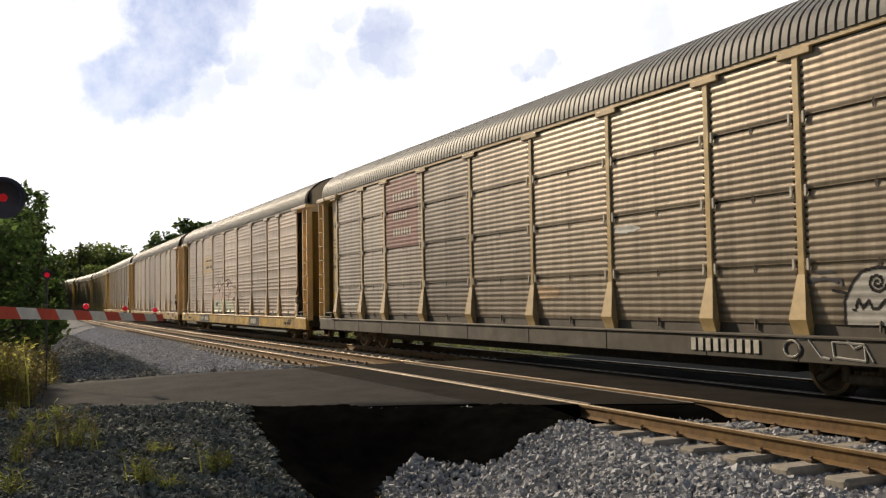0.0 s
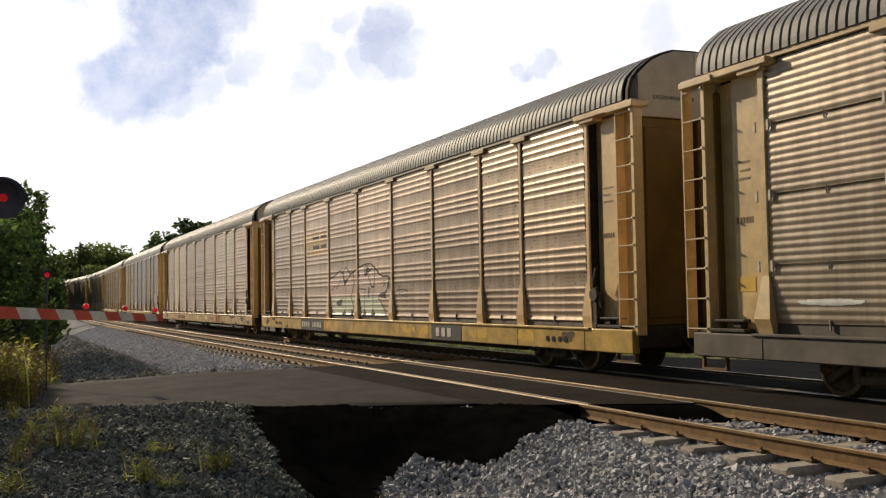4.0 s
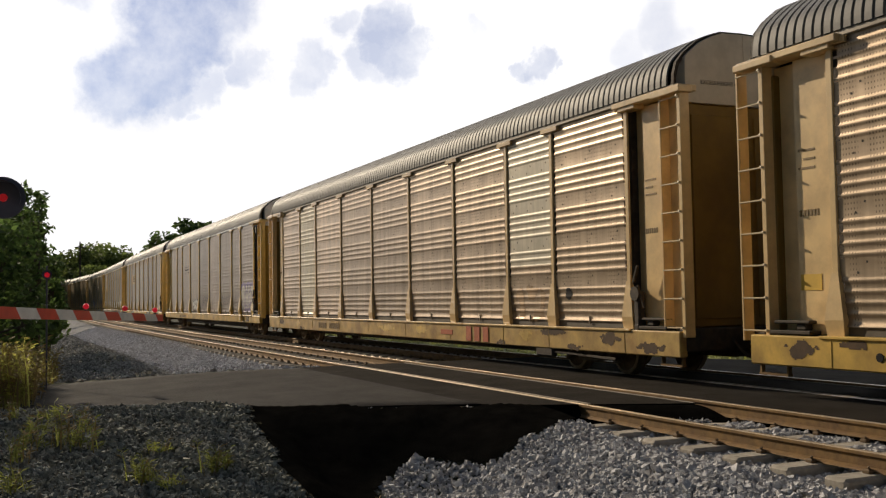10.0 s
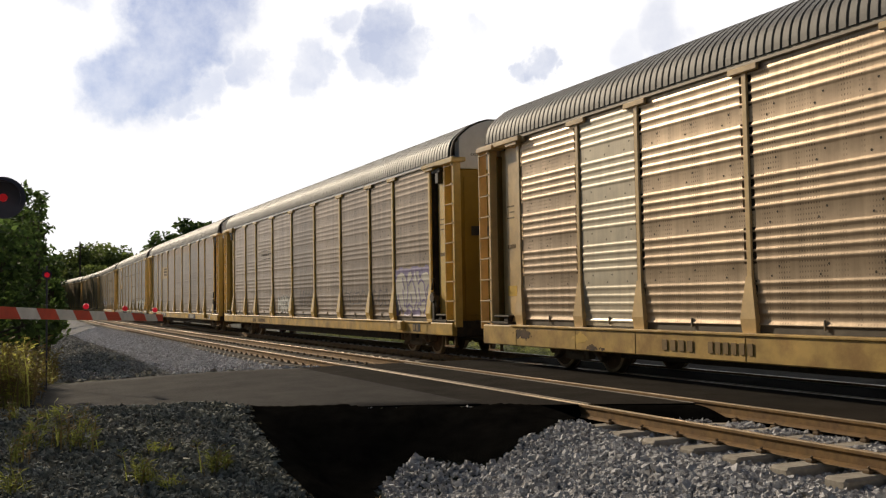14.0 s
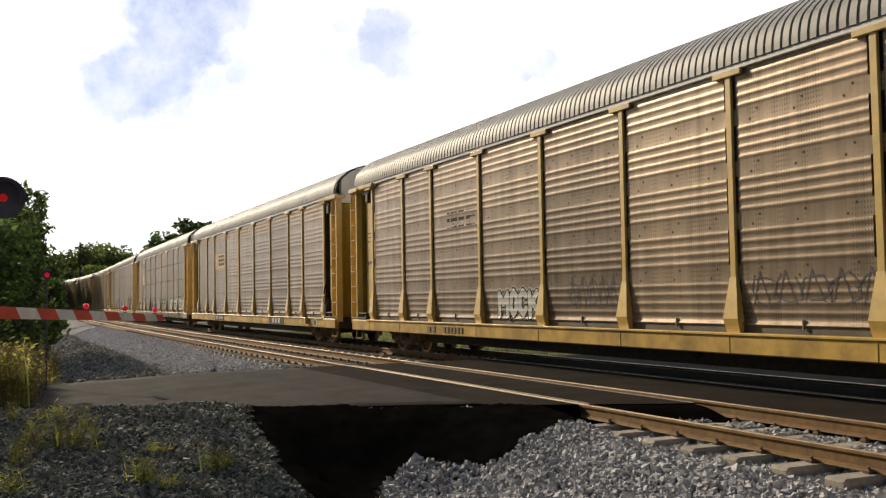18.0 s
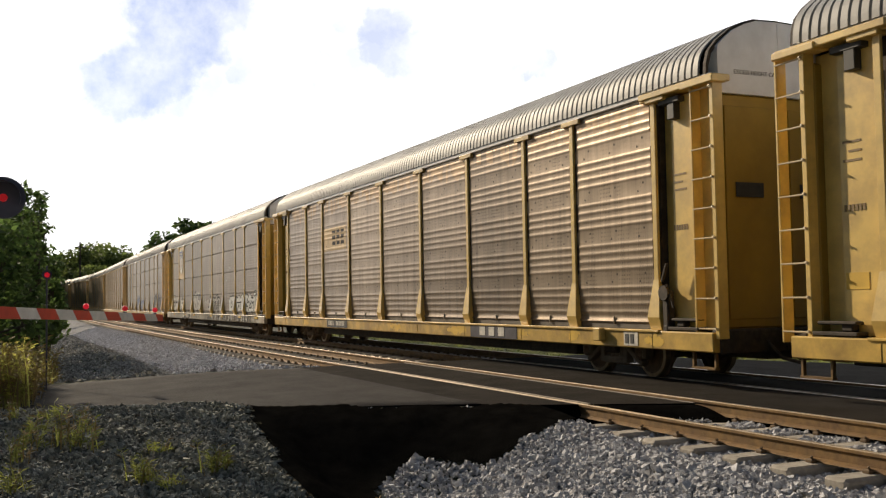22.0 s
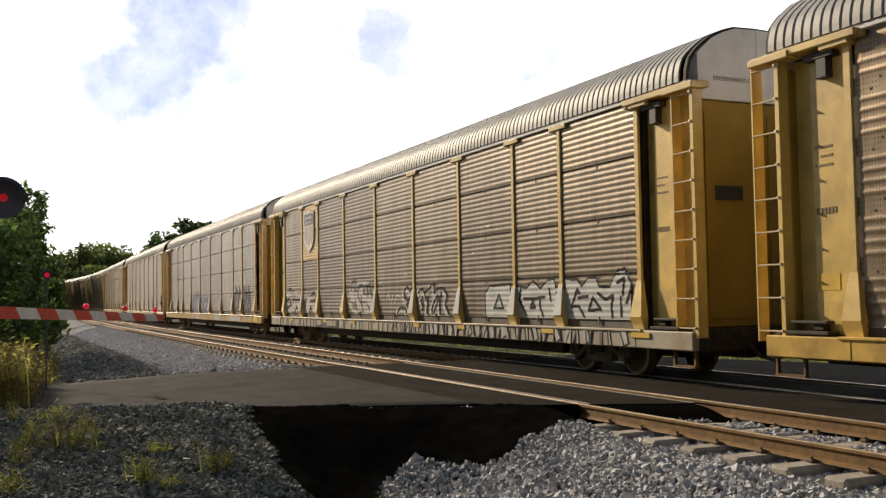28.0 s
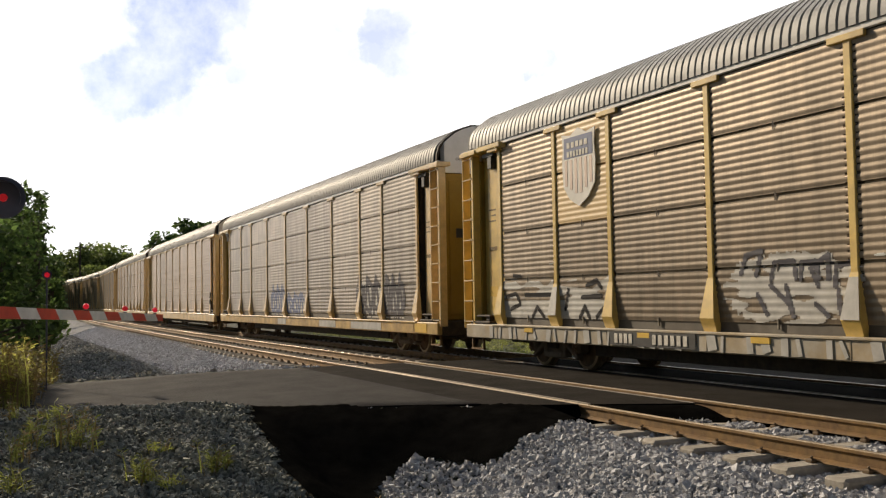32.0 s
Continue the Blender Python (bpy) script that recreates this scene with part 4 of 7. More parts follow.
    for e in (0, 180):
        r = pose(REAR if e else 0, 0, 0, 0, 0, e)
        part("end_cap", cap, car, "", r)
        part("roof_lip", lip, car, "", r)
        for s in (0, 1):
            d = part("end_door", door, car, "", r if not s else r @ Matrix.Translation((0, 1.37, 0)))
            if k in (3, 4, 5, 6):
                part("door_window", vent, d)
        part("end_sill", esill, car, "", r)
        part("coupler", coupler, car, "", pose(0, 0, 0, 0, 0, e))
        part("air_hose", hose, car, "", r)
        for s in (-1, 1):
            part("stirrup_step", stirrup, car, "", r @ pose(0, s * 1.44, 0))
    fr, bolster, springs, wheel = truck_meshes()
    wheels = []
    for e in (-1, 1):
        tr = part("truck", bolster, car, "", pose(e * TRUCK_X, 0, 0))
        for side in (-1, 1):
            part("side_frame", fr, tr, "", pose(0, side * 1.0, 0))
            part("spring_pack", springs, tr, "", pose(0, side * 1.0, 0))
        for d in (-1, 1):
            x = e * TRUCK_X + d * 0.89
            wheels.append((part("wheelset", wheel, car, "", pose(x, 0, WHEEL_R)), x))
    if k in (3, 4, 5, 6):
        if "stop" not in _cache:
            bm = bmesh.new()
            box(bm, -0.36, 0.20, -0.06, 0.09, 4.80, 4.90, 0.01)
            box(bm, -0.12, 0.07, -0.05, 0.09, 4.52, 4.82, 0.01)
            _cache["stop"] = mesh_of("door_stop", bm, PLATE)
        for e, x in ((1, 12.55), (-1, -12.15)):
            part("door_stop", _cache["stop"], car, "black door stop under the header", pose(x, -SIDE, 0))
    cars.append((k, car, wheels, kind))
    return car


def rect(x0, x1, z0, z1):
    return lambda x, z: x0 < x < x1 and z0 < z < z1


def on_side(car, name, me, label=""):
    return part(name, me, car, label, pose(0, -SIDE, 0))


def sill_patch(car, name, x0, x1, z0, z1, material, label="", lift=0.006):
    bm = bmesh.new()
    box(bm, x0, x1, -SIDE - 0.16 - lift - 0.004, -SIDE - 0.155, z0, z1)
    return part(name, mesh_of(name, bm, material), car, label)


def sill_smudge(car, x0, x1, z0, z1, material, label="worn bright yellow paint patch"):
    """Paint on the sill with a broken, rubbed edge."""
    verts, faces, idx = [], [], {}
    c = 0.02
    nx, nz = int((x1 - x0 + 0.3) / c), int((z1 - z0 + 0.1) / c)

    def reach(x, z):
        u, v = (x - x0) / (x1 - x0) * 2 - 1, (z - z0) / (z1 - z0) * 2 - 1
        return u * u + v * v < 0.75 + 1.1 * noise.noise((x * 5.0, z * 8.0, x0)) + 0.7 * noise.noise((x * 16, z * 16, x0))

    def v(i, j):
        if (i, j) not in idx:
            idx[(i, j)] = len(verts)
            verts.append((x0 - 0.15 + i * c, -SIDE - 0.1635, min(0.862, z0 - 0.05 + j * c)))
        return idx[(i, j)]
    for i in range(nx):
        for j in range(nz):
            if z0 - 0.05 + j * c < 0.86 and reach(x0 - 0.15 + (i + 0.5) * c, z0 - 0.05 + (j + 0.5) * c):
                faces.append((v(i, j), v(i + 1, j), v(i + 1, j + 1), v(i, j + 1)))
    me = bpy.data.meshes.new("sill_patch")
    me.from_pydata(verts, [], faces)
    me.materials.append(material)
    return part("sill_patch", me, car, label)


def lettering(car, x0, x1, z0, z1, n, material, name="lettering"):
    """Unreadable or withheld lettering: plain upright bars."""
    bm = bmesh.new()
    w = (x1 - x0) / n
    for i in range(n):
        box(bm, x0 + i * w, x0 + i * w + w * 0.62, -SIDE - 0.178, -SIDE - 0.168, z0, z1)
    return part(name, mesh_of(name, bm, material), car)


def bay(i):
    return POSTS[i] + 0.1, POSTS[i + 1] - 0.1


c0 = make_car(0, "tiers", SHEET_GREY, OCHRE, SOOTY_SHADE, 0.52, "grey corrugated autorack with ochre posts and a sooty dark sill")
c1 = make_car(1, "bands", SHEET_SILVER, CREAM, SILL_YELLOW, 0.46, "silver corrugated autorack with pink graffiti and a yellow sill")
c2 = make_car(2, "bands", SHEET_SILVER, CREAM, SILL_OCHRE, 0.46, "silver corrugated autorack with shining ribs and an ochre sill")
c3 = make_car(3, "worn", SHEET_TAN, YELLOW, SILL_YELLOW, 0.58, "brown-weathered corrugated autorack with white and violet graffiti")
c4 = make_car(4, "worn", SHEET_TAN, YELLOW, SILL_YELLOW, 0.58, "tan rust-streaked corrugated autorack with a yellow lettered patch")
c5 = make_car(5, "tiers", SHEET_DRAB, YELLOW, SILL_SPRAYED, 0.58, "grey corrugated autorack with shield emblem and graffiti along its base")
c6 = make_car(6, "tiers", SHEET_GREY, OCHRE, SILL_OCHRE, 0.58, "pale grey corrugated autorack with grey-blue graffiti low down")
for k in range(7, 12):
    make_car(k, "bands" if k % 2 else "tiers", SHEET_SILVER if k % 3 else SHEET_TAN, OCHRE, OCHRE, 0.5,
             ("silver" if k % 3 else "tan") + " corrugated autorack with ochre posts, far back in the train")

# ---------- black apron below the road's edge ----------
# dark soil, with the pit's shade painted in as black
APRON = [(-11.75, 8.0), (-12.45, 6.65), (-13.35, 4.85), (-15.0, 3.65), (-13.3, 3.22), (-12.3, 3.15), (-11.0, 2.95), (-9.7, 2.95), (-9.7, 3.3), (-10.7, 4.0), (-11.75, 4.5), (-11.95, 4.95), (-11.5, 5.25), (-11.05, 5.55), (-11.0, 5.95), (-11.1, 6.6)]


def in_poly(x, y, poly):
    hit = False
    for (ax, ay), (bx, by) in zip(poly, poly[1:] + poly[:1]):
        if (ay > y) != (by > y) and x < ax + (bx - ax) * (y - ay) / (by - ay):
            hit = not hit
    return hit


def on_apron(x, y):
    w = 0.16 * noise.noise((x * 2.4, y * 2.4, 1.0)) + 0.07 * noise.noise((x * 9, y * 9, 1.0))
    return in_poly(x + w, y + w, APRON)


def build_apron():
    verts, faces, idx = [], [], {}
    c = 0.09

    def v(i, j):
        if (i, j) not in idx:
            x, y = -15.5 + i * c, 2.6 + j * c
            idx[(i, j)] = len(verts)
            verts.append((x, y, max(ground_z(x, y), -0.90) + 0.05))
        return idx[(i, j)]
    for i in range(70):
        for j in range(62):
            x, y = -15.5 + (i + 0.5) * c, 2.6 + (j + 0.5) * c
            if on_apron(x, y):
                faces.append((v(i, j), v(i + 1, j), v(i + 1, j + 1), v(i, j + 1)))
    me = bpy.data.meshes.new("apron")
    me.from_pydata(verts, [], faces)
    me.materials.append(SHADED_BLACK)
    tagged(new("pavement_apron", me), "black apron of shade and dark soil below the road's edge", "pavement", kind="structure")
    # the same black fill between the rails where the paving ends
    for a, b, w in ((YN - 0.62, YN + 0.62, 1.2),):
        xs = [i / 14 for i in range(15)]
        ys = [a + (b - a) * i / 8 for i in range(9)]

        def pz(u, y):
            edge = road_near(y) + 0.05
            x = edge + u * (w + 0.35 * noise.noise((y * 3, 0, 0)))
            return (x, y, -0.02 - 0.235 * step(0, 1, u))
        tagged(new("pavement_apron", grid_mesh("apron", xs, ys, pz, SHADED_BLACK)), "black fill between the rails where the paving ends", "pavement", kind="structure")


build_apron()


# ---------- crushed stone ----------
def stones(name, spots, size, material, label):
    """spots: array of x, y, z. Angular stones of eight corners."""
    rng = np.random.default_rng(7 + len(spots))
    n = len(spots)
    corner = np.array([(x, y, z) for z in (-1, 1) for y in (-1, 1) for x in (-1, 1)], float)
    v = corner[None] * rng.uniform(0.45, 1.05, (n, 8, 3))
    s = size * rng.lognormal(0, 0.32, (n, 1, 1)) * rng.uniform(0.7, 1.25, (n, 1, 3))
    v = v * s
    q = rng.normal(size=(n, 4))
    q /= np.linalg.norm(q, axis=1, keepdims=True)
    w, x, y, z = q.T
    rot = np.stack([1 - 2 * (y * y + z * z), 2 * (x * y - z * w), 2 * (x * z + y * w), 2 * (x * y + z * w), 1 - 2 * (x * x + z * z), 2 * (y * z - x * w),
                    2 * (x * z - y * w), 2 * (y * z + x * w), 1 - 2 * (x * x + y * y)], -1).reshape(n, 3, 3)
    v = np.einsum("nij,nkj->nki", rot, v) + np.asarray(spots)[:, None, :]
    quads = np.array([(0, 2, 3, 1), (4, 5, 7, 6), (0, 1, 5, 4), (2, 6, 7, 3), (0, 4, 6, 2), (1, 3, 7, 5)])
    f = (np.arange(n)[:, None, None] * 8 + quads[None]).reshape(-1, 4)
    me = bpy.data.meshes.new(name)
    me.from_pydata(v.reshape(-1, 3).tolist(), [], f.tolist())
    me.materials.append(material)
    return tagged(new(name, me), label, "gravel", kind="stuff")


def scatter(seed, n, x0, x1, y0, y1, keep, lift):
    rng = random.Random(seed)
    out = []
    while n > 0:
        n -= 1
        x, y = rng.uniform(x0, x1), rng.uniform(y0, y1)
        if keep(x, y):
            out.append((x, y, ground_z(x, y) + lift + rng.random() * 0.03))
    return out


def right_bed(x, y):
    e = 0.25 * noise.noise((x * 2, y * 2, 4.0))
    if y < 4.3 and x < -9.0 - 0.8 * (y - 2.6):
        return False
    if (x < -11.6 + e and y > YN - 1.1) or on_apron(x, y) or x < road_near(y) + 0.2:
        return False
    return not (abs(y - YN) < 1.3 and abs((x - TIE0 + 0.3575) % 0.715 - 0.3575) < 0.16)


def heap(x, y):
    return x > road_near(y) - 0.1 and not on_apron(x, y) and y < 4.3


def left_bed(x, y):
    return x < road_far(y) - 0.2 and not (abs(y - YN - bend(x)) < 1.25 and abs((x - TIE0 + 0.3575) % 0.715 - 0.3575) < 0.15)


stones("ballast_stones", scatter(1, 54000, -13.4, -3.5, 2.6, YN + 0.70, right_bed, 0.006), 0.0215, STONE, "pale grey angular crushed stone beside the rails")
stones("track_stones", scatter(11, 16000, -11.4, -3.5, YN - 0.66, YN + 0.66, right_bed, 0.085), 0.0215, STONE, "pale grey crushed stone packed between the rails")
DARKSTONE = mat("dark_crushed_stone", (0.265, 0.268, 0.235), 0.9, spec=0.1, scale=30, vary=0.3, bump=0.4, bump_scale=70, tint=(0.26, 0.25, 0.18), tint_scale=2.2)
island_vary(DARKSTONE, 0.4, 1.5)
stones("heap_stones", scatter(2, 56000, -16.2, -5.5, -1.6, 4.3, heap, 0.0), 0.0185, DARKSTONE, "dark grey angular stones heaped beside the road")
SHOULDER = mat("shoulder_stone", (0.58, 0.58, 0.61), 0.9, spec=0.1, scale=30, vary=0.3, bump=0.4, bump_scale=70)
island_vary(SHOULDER, 0.6, 1.4)
bed_spots = [(x, y, z + 0.06 * step(-34, -44, x)) for x, y, z in scatter(3, 50000, -78.0, -22.3, YN - 3.6, YN - 0.9, left_bed, 0.012)]
stones("shoulder_stones", bed_spots, 0.024, SHOULDER, "grey crushed stone on the track shoulder")
CLOD = mat("earth_clod", (0.42, 0.41, 0.385), 0.95, spec=0.1, scale=9, vary=0.4, bump=0.5, bump_scale=30)
island_vary(CLOD, 0.55, 1.4)
stones("earth_clods", scatter(4, 44000, -75.0, -22.0, -1.5, YN - 3.2, lambda x, y: x < road_far(y) - 0.05, 0.0), 0.027, CLOD, "dark clods of earth and stone past the road")


def shade_spot(tx, ty, far):
    """A place from which a tree shades the spot (tx, ty)."""
    return (tx + SUN_AZ[0] * far, ty + SUN_AZ[1] * far)


# ---------- plants ----------
LEAF = mat("leaf_green", (0.060, 0.095, 0.022), 0.65, scale=3, vary=0.3, bump=0.0, obj_vary=0.2)
LEAF_DARK = mat("leaf_dark", (0.085, 0.135, 0.036), 0.7, scale=3, vary=0.3, bump=0.0, obj_vary=0.2)
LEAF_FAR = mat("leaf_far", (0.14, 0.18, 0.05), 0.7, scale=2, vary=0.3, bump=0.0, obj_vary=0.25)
DRY = mat("dry_stalk", (0.33, 0.24, 0.10), 0.8, scale=4, vary=0.3, bump=0.0)
WEED = mat("weed_green", (0.25, 0.27, 0.07), 0.7, scale=4, vary=0.3, bump=0.0)
# lighter weed green for the rough grass: sunlight put into the colour
GRASS_LIT = mat("sunlit_straw_green_grass", (0.42, 0.40, 0.10), 0.7, scale=4, vary=0.3, bump=0.0)
BARK = mat("bark", (0.07, 0.055, 0.04), 0.9, scale=6, vary=0.3, bump=0.5, bump_scale=20)


def translucent(m, amount):
    """Leaves let part of the light through."""
    nt = m.node_tree
    b = nt.nodes["Principled BSDF"]
    t = nt.nodes.new("ShaderNodeBsdfTranslucent")
    nt.links.new(b.inputs["Base Color"].links[0].from_socket, t.inputs["Color"])
    mx = node(nt, "ShaderNodeMixShader", Fac=amount)
    nt.links.new(b.outputs[0], mx.inputs[1])
    nt.links.new(t.outputs[0], mx.inputs[2])
    nt.links.new(mx.outputs[0], nt.nodes["Material Output"].inputs["Surface"])


for _m in (LEAF, LEAF_DARK, LEAF_FAR, WEED, GRASS_LIT):
    island_vary(_m, 0.55, 1.5)
    translucent(_m, 0.5)


def leaf_cloud(rng, lumps, per, size):
    """Leaves round the ends of the boughs, in uneven lumps."""
    verts, faces = [], []
    for (cx, cy, cz, r) in lumps:
        for i in range(per):
            u = Vector((rng.gauss(0, 1), rng.gauss(0, 1), rng.gauss(0, 1)))
            u = u.normalized() * r * (0.55 + 0.5 * rng.random())
            c = Vector((cx, cy, cz)) + Vector((u.x, u.y, u.z * 0.8))
            a = Vector((rng.gauss(0, 1), rng.gauss(0, 1), rng.gauss(0, 0.7))).normalized()
            b = a.cross(Vector((rng.gauss(0, 1), rng.gauss(0, 1), rng.gauss(0, 1)))).normalized()
            s = size * (0.6 + 0.8 * rng.random())
            k = len(verts)
            verts += [tuple(c - a * s), tuple(c + b * s * 0.45), tuple(c + a * s), tuple(c - b * s * 0.45)]
            faces.append((k, k + 1, k + 2, k + 3))
    return verts, faces


def make_tree(x, y, h, r, seed, leaf, n_lumps, per, size, label, trunk=0.35, z=None):
    rng = random.Random(seed)
    t = new("tree")
    t.matrix_basis = pose(x, y, ground_z(x, y) - 0.1 if z is None else z)
    tagged(t, label, "tree", group="trees beside the line")
    bm = bmesh.new()
    top = Vector((rng.uniform(-0.4, 0.4), rng.uniform(-0.4, 0.4), h * 0.8))
    tr = h * 0.022 + 0.05
    tube(bm, (0, 0, 0), (top.x * 0.4, top.y * 0.4, h * trunk), tr, tr * 0.75, 9)
    tube(bm, (top.x * 0.4, top.y * 0.4, h * trunk), tuple(top), tr * 0.75, tr * 0.15, 7)
    lumps = []
    for i in range(n_lumps):
        a = i * 2.4 + rng.random()
        f = (i + 0.5) / n_lumps
        zz = h * (trunk * 0.75 + (1 - trunk * 0.75) * f * 0.95)
        rr = r * (0.35 + 0.65 * math.sin(math.pi * min(1, 0.22 + 0.75 * f))) * rng.uniform(0.55, 1.0)
        c = (math.cos(a) * rr * 0.75, math.sin(a) * rr * 0.75, zz)
        lumps.append((*c, r * rng.uniform(0.24, 0.42)))
        if i % 2 == 0:
            base = h * trunk + (zz - h * trunk) * 0.5
            tube(bm, (top.x * 0.4, top.y * 0.4, max(h * trunk * 0.8, base)), c, tr * 0.3, tr * 0.06, 5)
    part("trunk", mesh_of("trunk", bm, BARK), t)
    vs, fs = leaf_cloud(rng, lumps, per, size)
    me = bpy.data.meshes.new("crown")
    me.from_pydata(vs, [], fs)
    me.materials.append(leaf)
    part("crown", me, t)
    return t


def far_spot(px, dist):
    """Plan place at a bearing (degrees left of straight across the tracks) and distance."""
    return (-dist * math.sin(radians(px)), dist * math.cos(radians(px)))


def build_trees():
    # dark group beyond the road on the camera's side
    for i, (b, d, h, r) in enumerate(((87.9, 46, 8.2, 1.15), (88.6, 44, 7.0, 1.3), (89.6, 38, 6.0, 1.9), (91.0, 40, 7.0, 2.4), (87.3, 50, 5.0, 1.2), (88.9, 47, 5.0, 1.6), (90.2, 45, 5.2, 1.6))):
        x, y = far_spot(b, d * 0.85)
        make_tree(x, y, 2.25 + (h - 2.32) * 0.78, r * 0.85, 20 + i, LEAF_DARK, 34, 34 if i < 2 else 60, 0.125, "dark leafy tree at the edge of the road", 0.26)
    # trees that shade the bank and the line farther back
    # added tree, out of view, set only to shade the bank
    x, y = shade_spot(-12.0, 0.6, 18)
    make_tree(x, y, 12.5, 3.8, 40, LEAF, 30, 24, 0.22, "unseen broad green tree added to shade the bank", 0.35)
    for i in range(13):
        x, y = shade_spot(-135 - i * 7.0, 10.5, 20 + 2 * (i % 2))
        make_tree(x, y, 16.5 + (i * 7 % 4) * 0.6, 4.2, 60 + i, LEAF_DARK, 34, 110, 0.42, "tall green tree in the row beside the line", 0.10)
    x, y = shade_spot(-78.5, 10.5, 19.5)
    make_tree(x, y, 13.0, 0.8, 75, LEAF_DARK, 18, 70, 0.2, "slender young tree beside the line", 0.3)
    # woods past the bend and behind the train
    spots = [(86.9, 236, 11, 6), (86.3, 250, 13, 7), (85.9, 240, 14, 6), (85.2, 235, 15, 7), (84.6, 245, 16, 7), (84.0, 240, 15.5, 7), (83.5, 250, 15, 6), (83.0, 240, 13.5, 5),
             (87.6, 215, 9, 5), (88.2, 225, 8, 5), (86.0, 215, 9, 5), (85.0, 222, 10, 5), (87.2, 200, 6, 4), (87.9, 190, 5, 4),
             (81.9, 190, 12.5, 4), (81.2, 185, 15, 4.5), (80.6, 180, 13, 4.0), (79.7, 165, 15.5, 4.2), (79.1, 170, 16, 3.2), (82.4, 200, 11, 4)]
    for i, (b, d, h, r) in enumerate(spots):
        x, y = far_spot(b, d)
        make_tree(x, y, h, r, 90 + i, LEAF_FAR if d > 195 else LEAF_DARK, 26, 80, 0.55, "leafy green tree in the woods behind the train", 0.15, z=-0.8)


build_trees()


def weed_mesh(seed, h, n, lean):
    rng = random.Random(seed)
    verts, faces, mi = [], [], []
    for i in range(n):
        a = rng.random() * 6.28
        bx, by = rng.gauss(0, 0.09), rng.gauss(0, 0.09)
        hh = h * rng.uniform(0.45, 1.0)
        lx, ly = math.cos(a) * lean * hh, math.sin(a) * lean * hh
        w = 0.006 + 0.004 * rng.random()
        dx, dy = -math.sin(a) * w, math.cos(a) * w
        k = len(verts)
        verts += [(bx - dx, by - dy, 0), (bx + dx, by + dy, 0), (bx + lx * 0.4 + dx, by + ly * 0.4 + dy, hh * 0.6), (bx + lx * 0.4 - dx, by + ly * 0.4 - dy, hh * 0.6), (bx + lx, by + ly, hh)]
        faces += [(k, k + 1, k + 2, k + 3), (k + 3, k + 2, k + 4)]
        m = 0 if rng.random() < 0.6 else 1
        mi += [m, m]
        for j in range(5):
            f = rng.uniform(0.25, 1.0)
            cx, cy, cz = bx + lx * f * 0.8, by + ly * f * 0.8, hh * f
            b = rng.random() * 6.28
            s = 0.03 + 0.03 * rng.random()
            k = len(verts)
            verts += [(cx, cy, cz), (cx + math.cos(b) * s + 0.4 * s, cy + math.sin(b) * s, cz + s * 0.3), (cx + math.cos(b) * s * 2, cy + math.sin(b) * s * 2, cz + s * 0.8), (cx + math.cos(b) * s, cy + math.sin(b) * s + 0.4 * s, cz + s * 0.6)]
            faces.append((k, k + 1, k + 2, k + 3))
            mi.append(m)
    me = bpy.data.meshes.new("weed")
    me.from_pydata(verts, [], faces)
    me.materials.append(WEED)
    me.materials.append(DRY)
    me.polygons.foreach_set("material_index", mi)
    return me


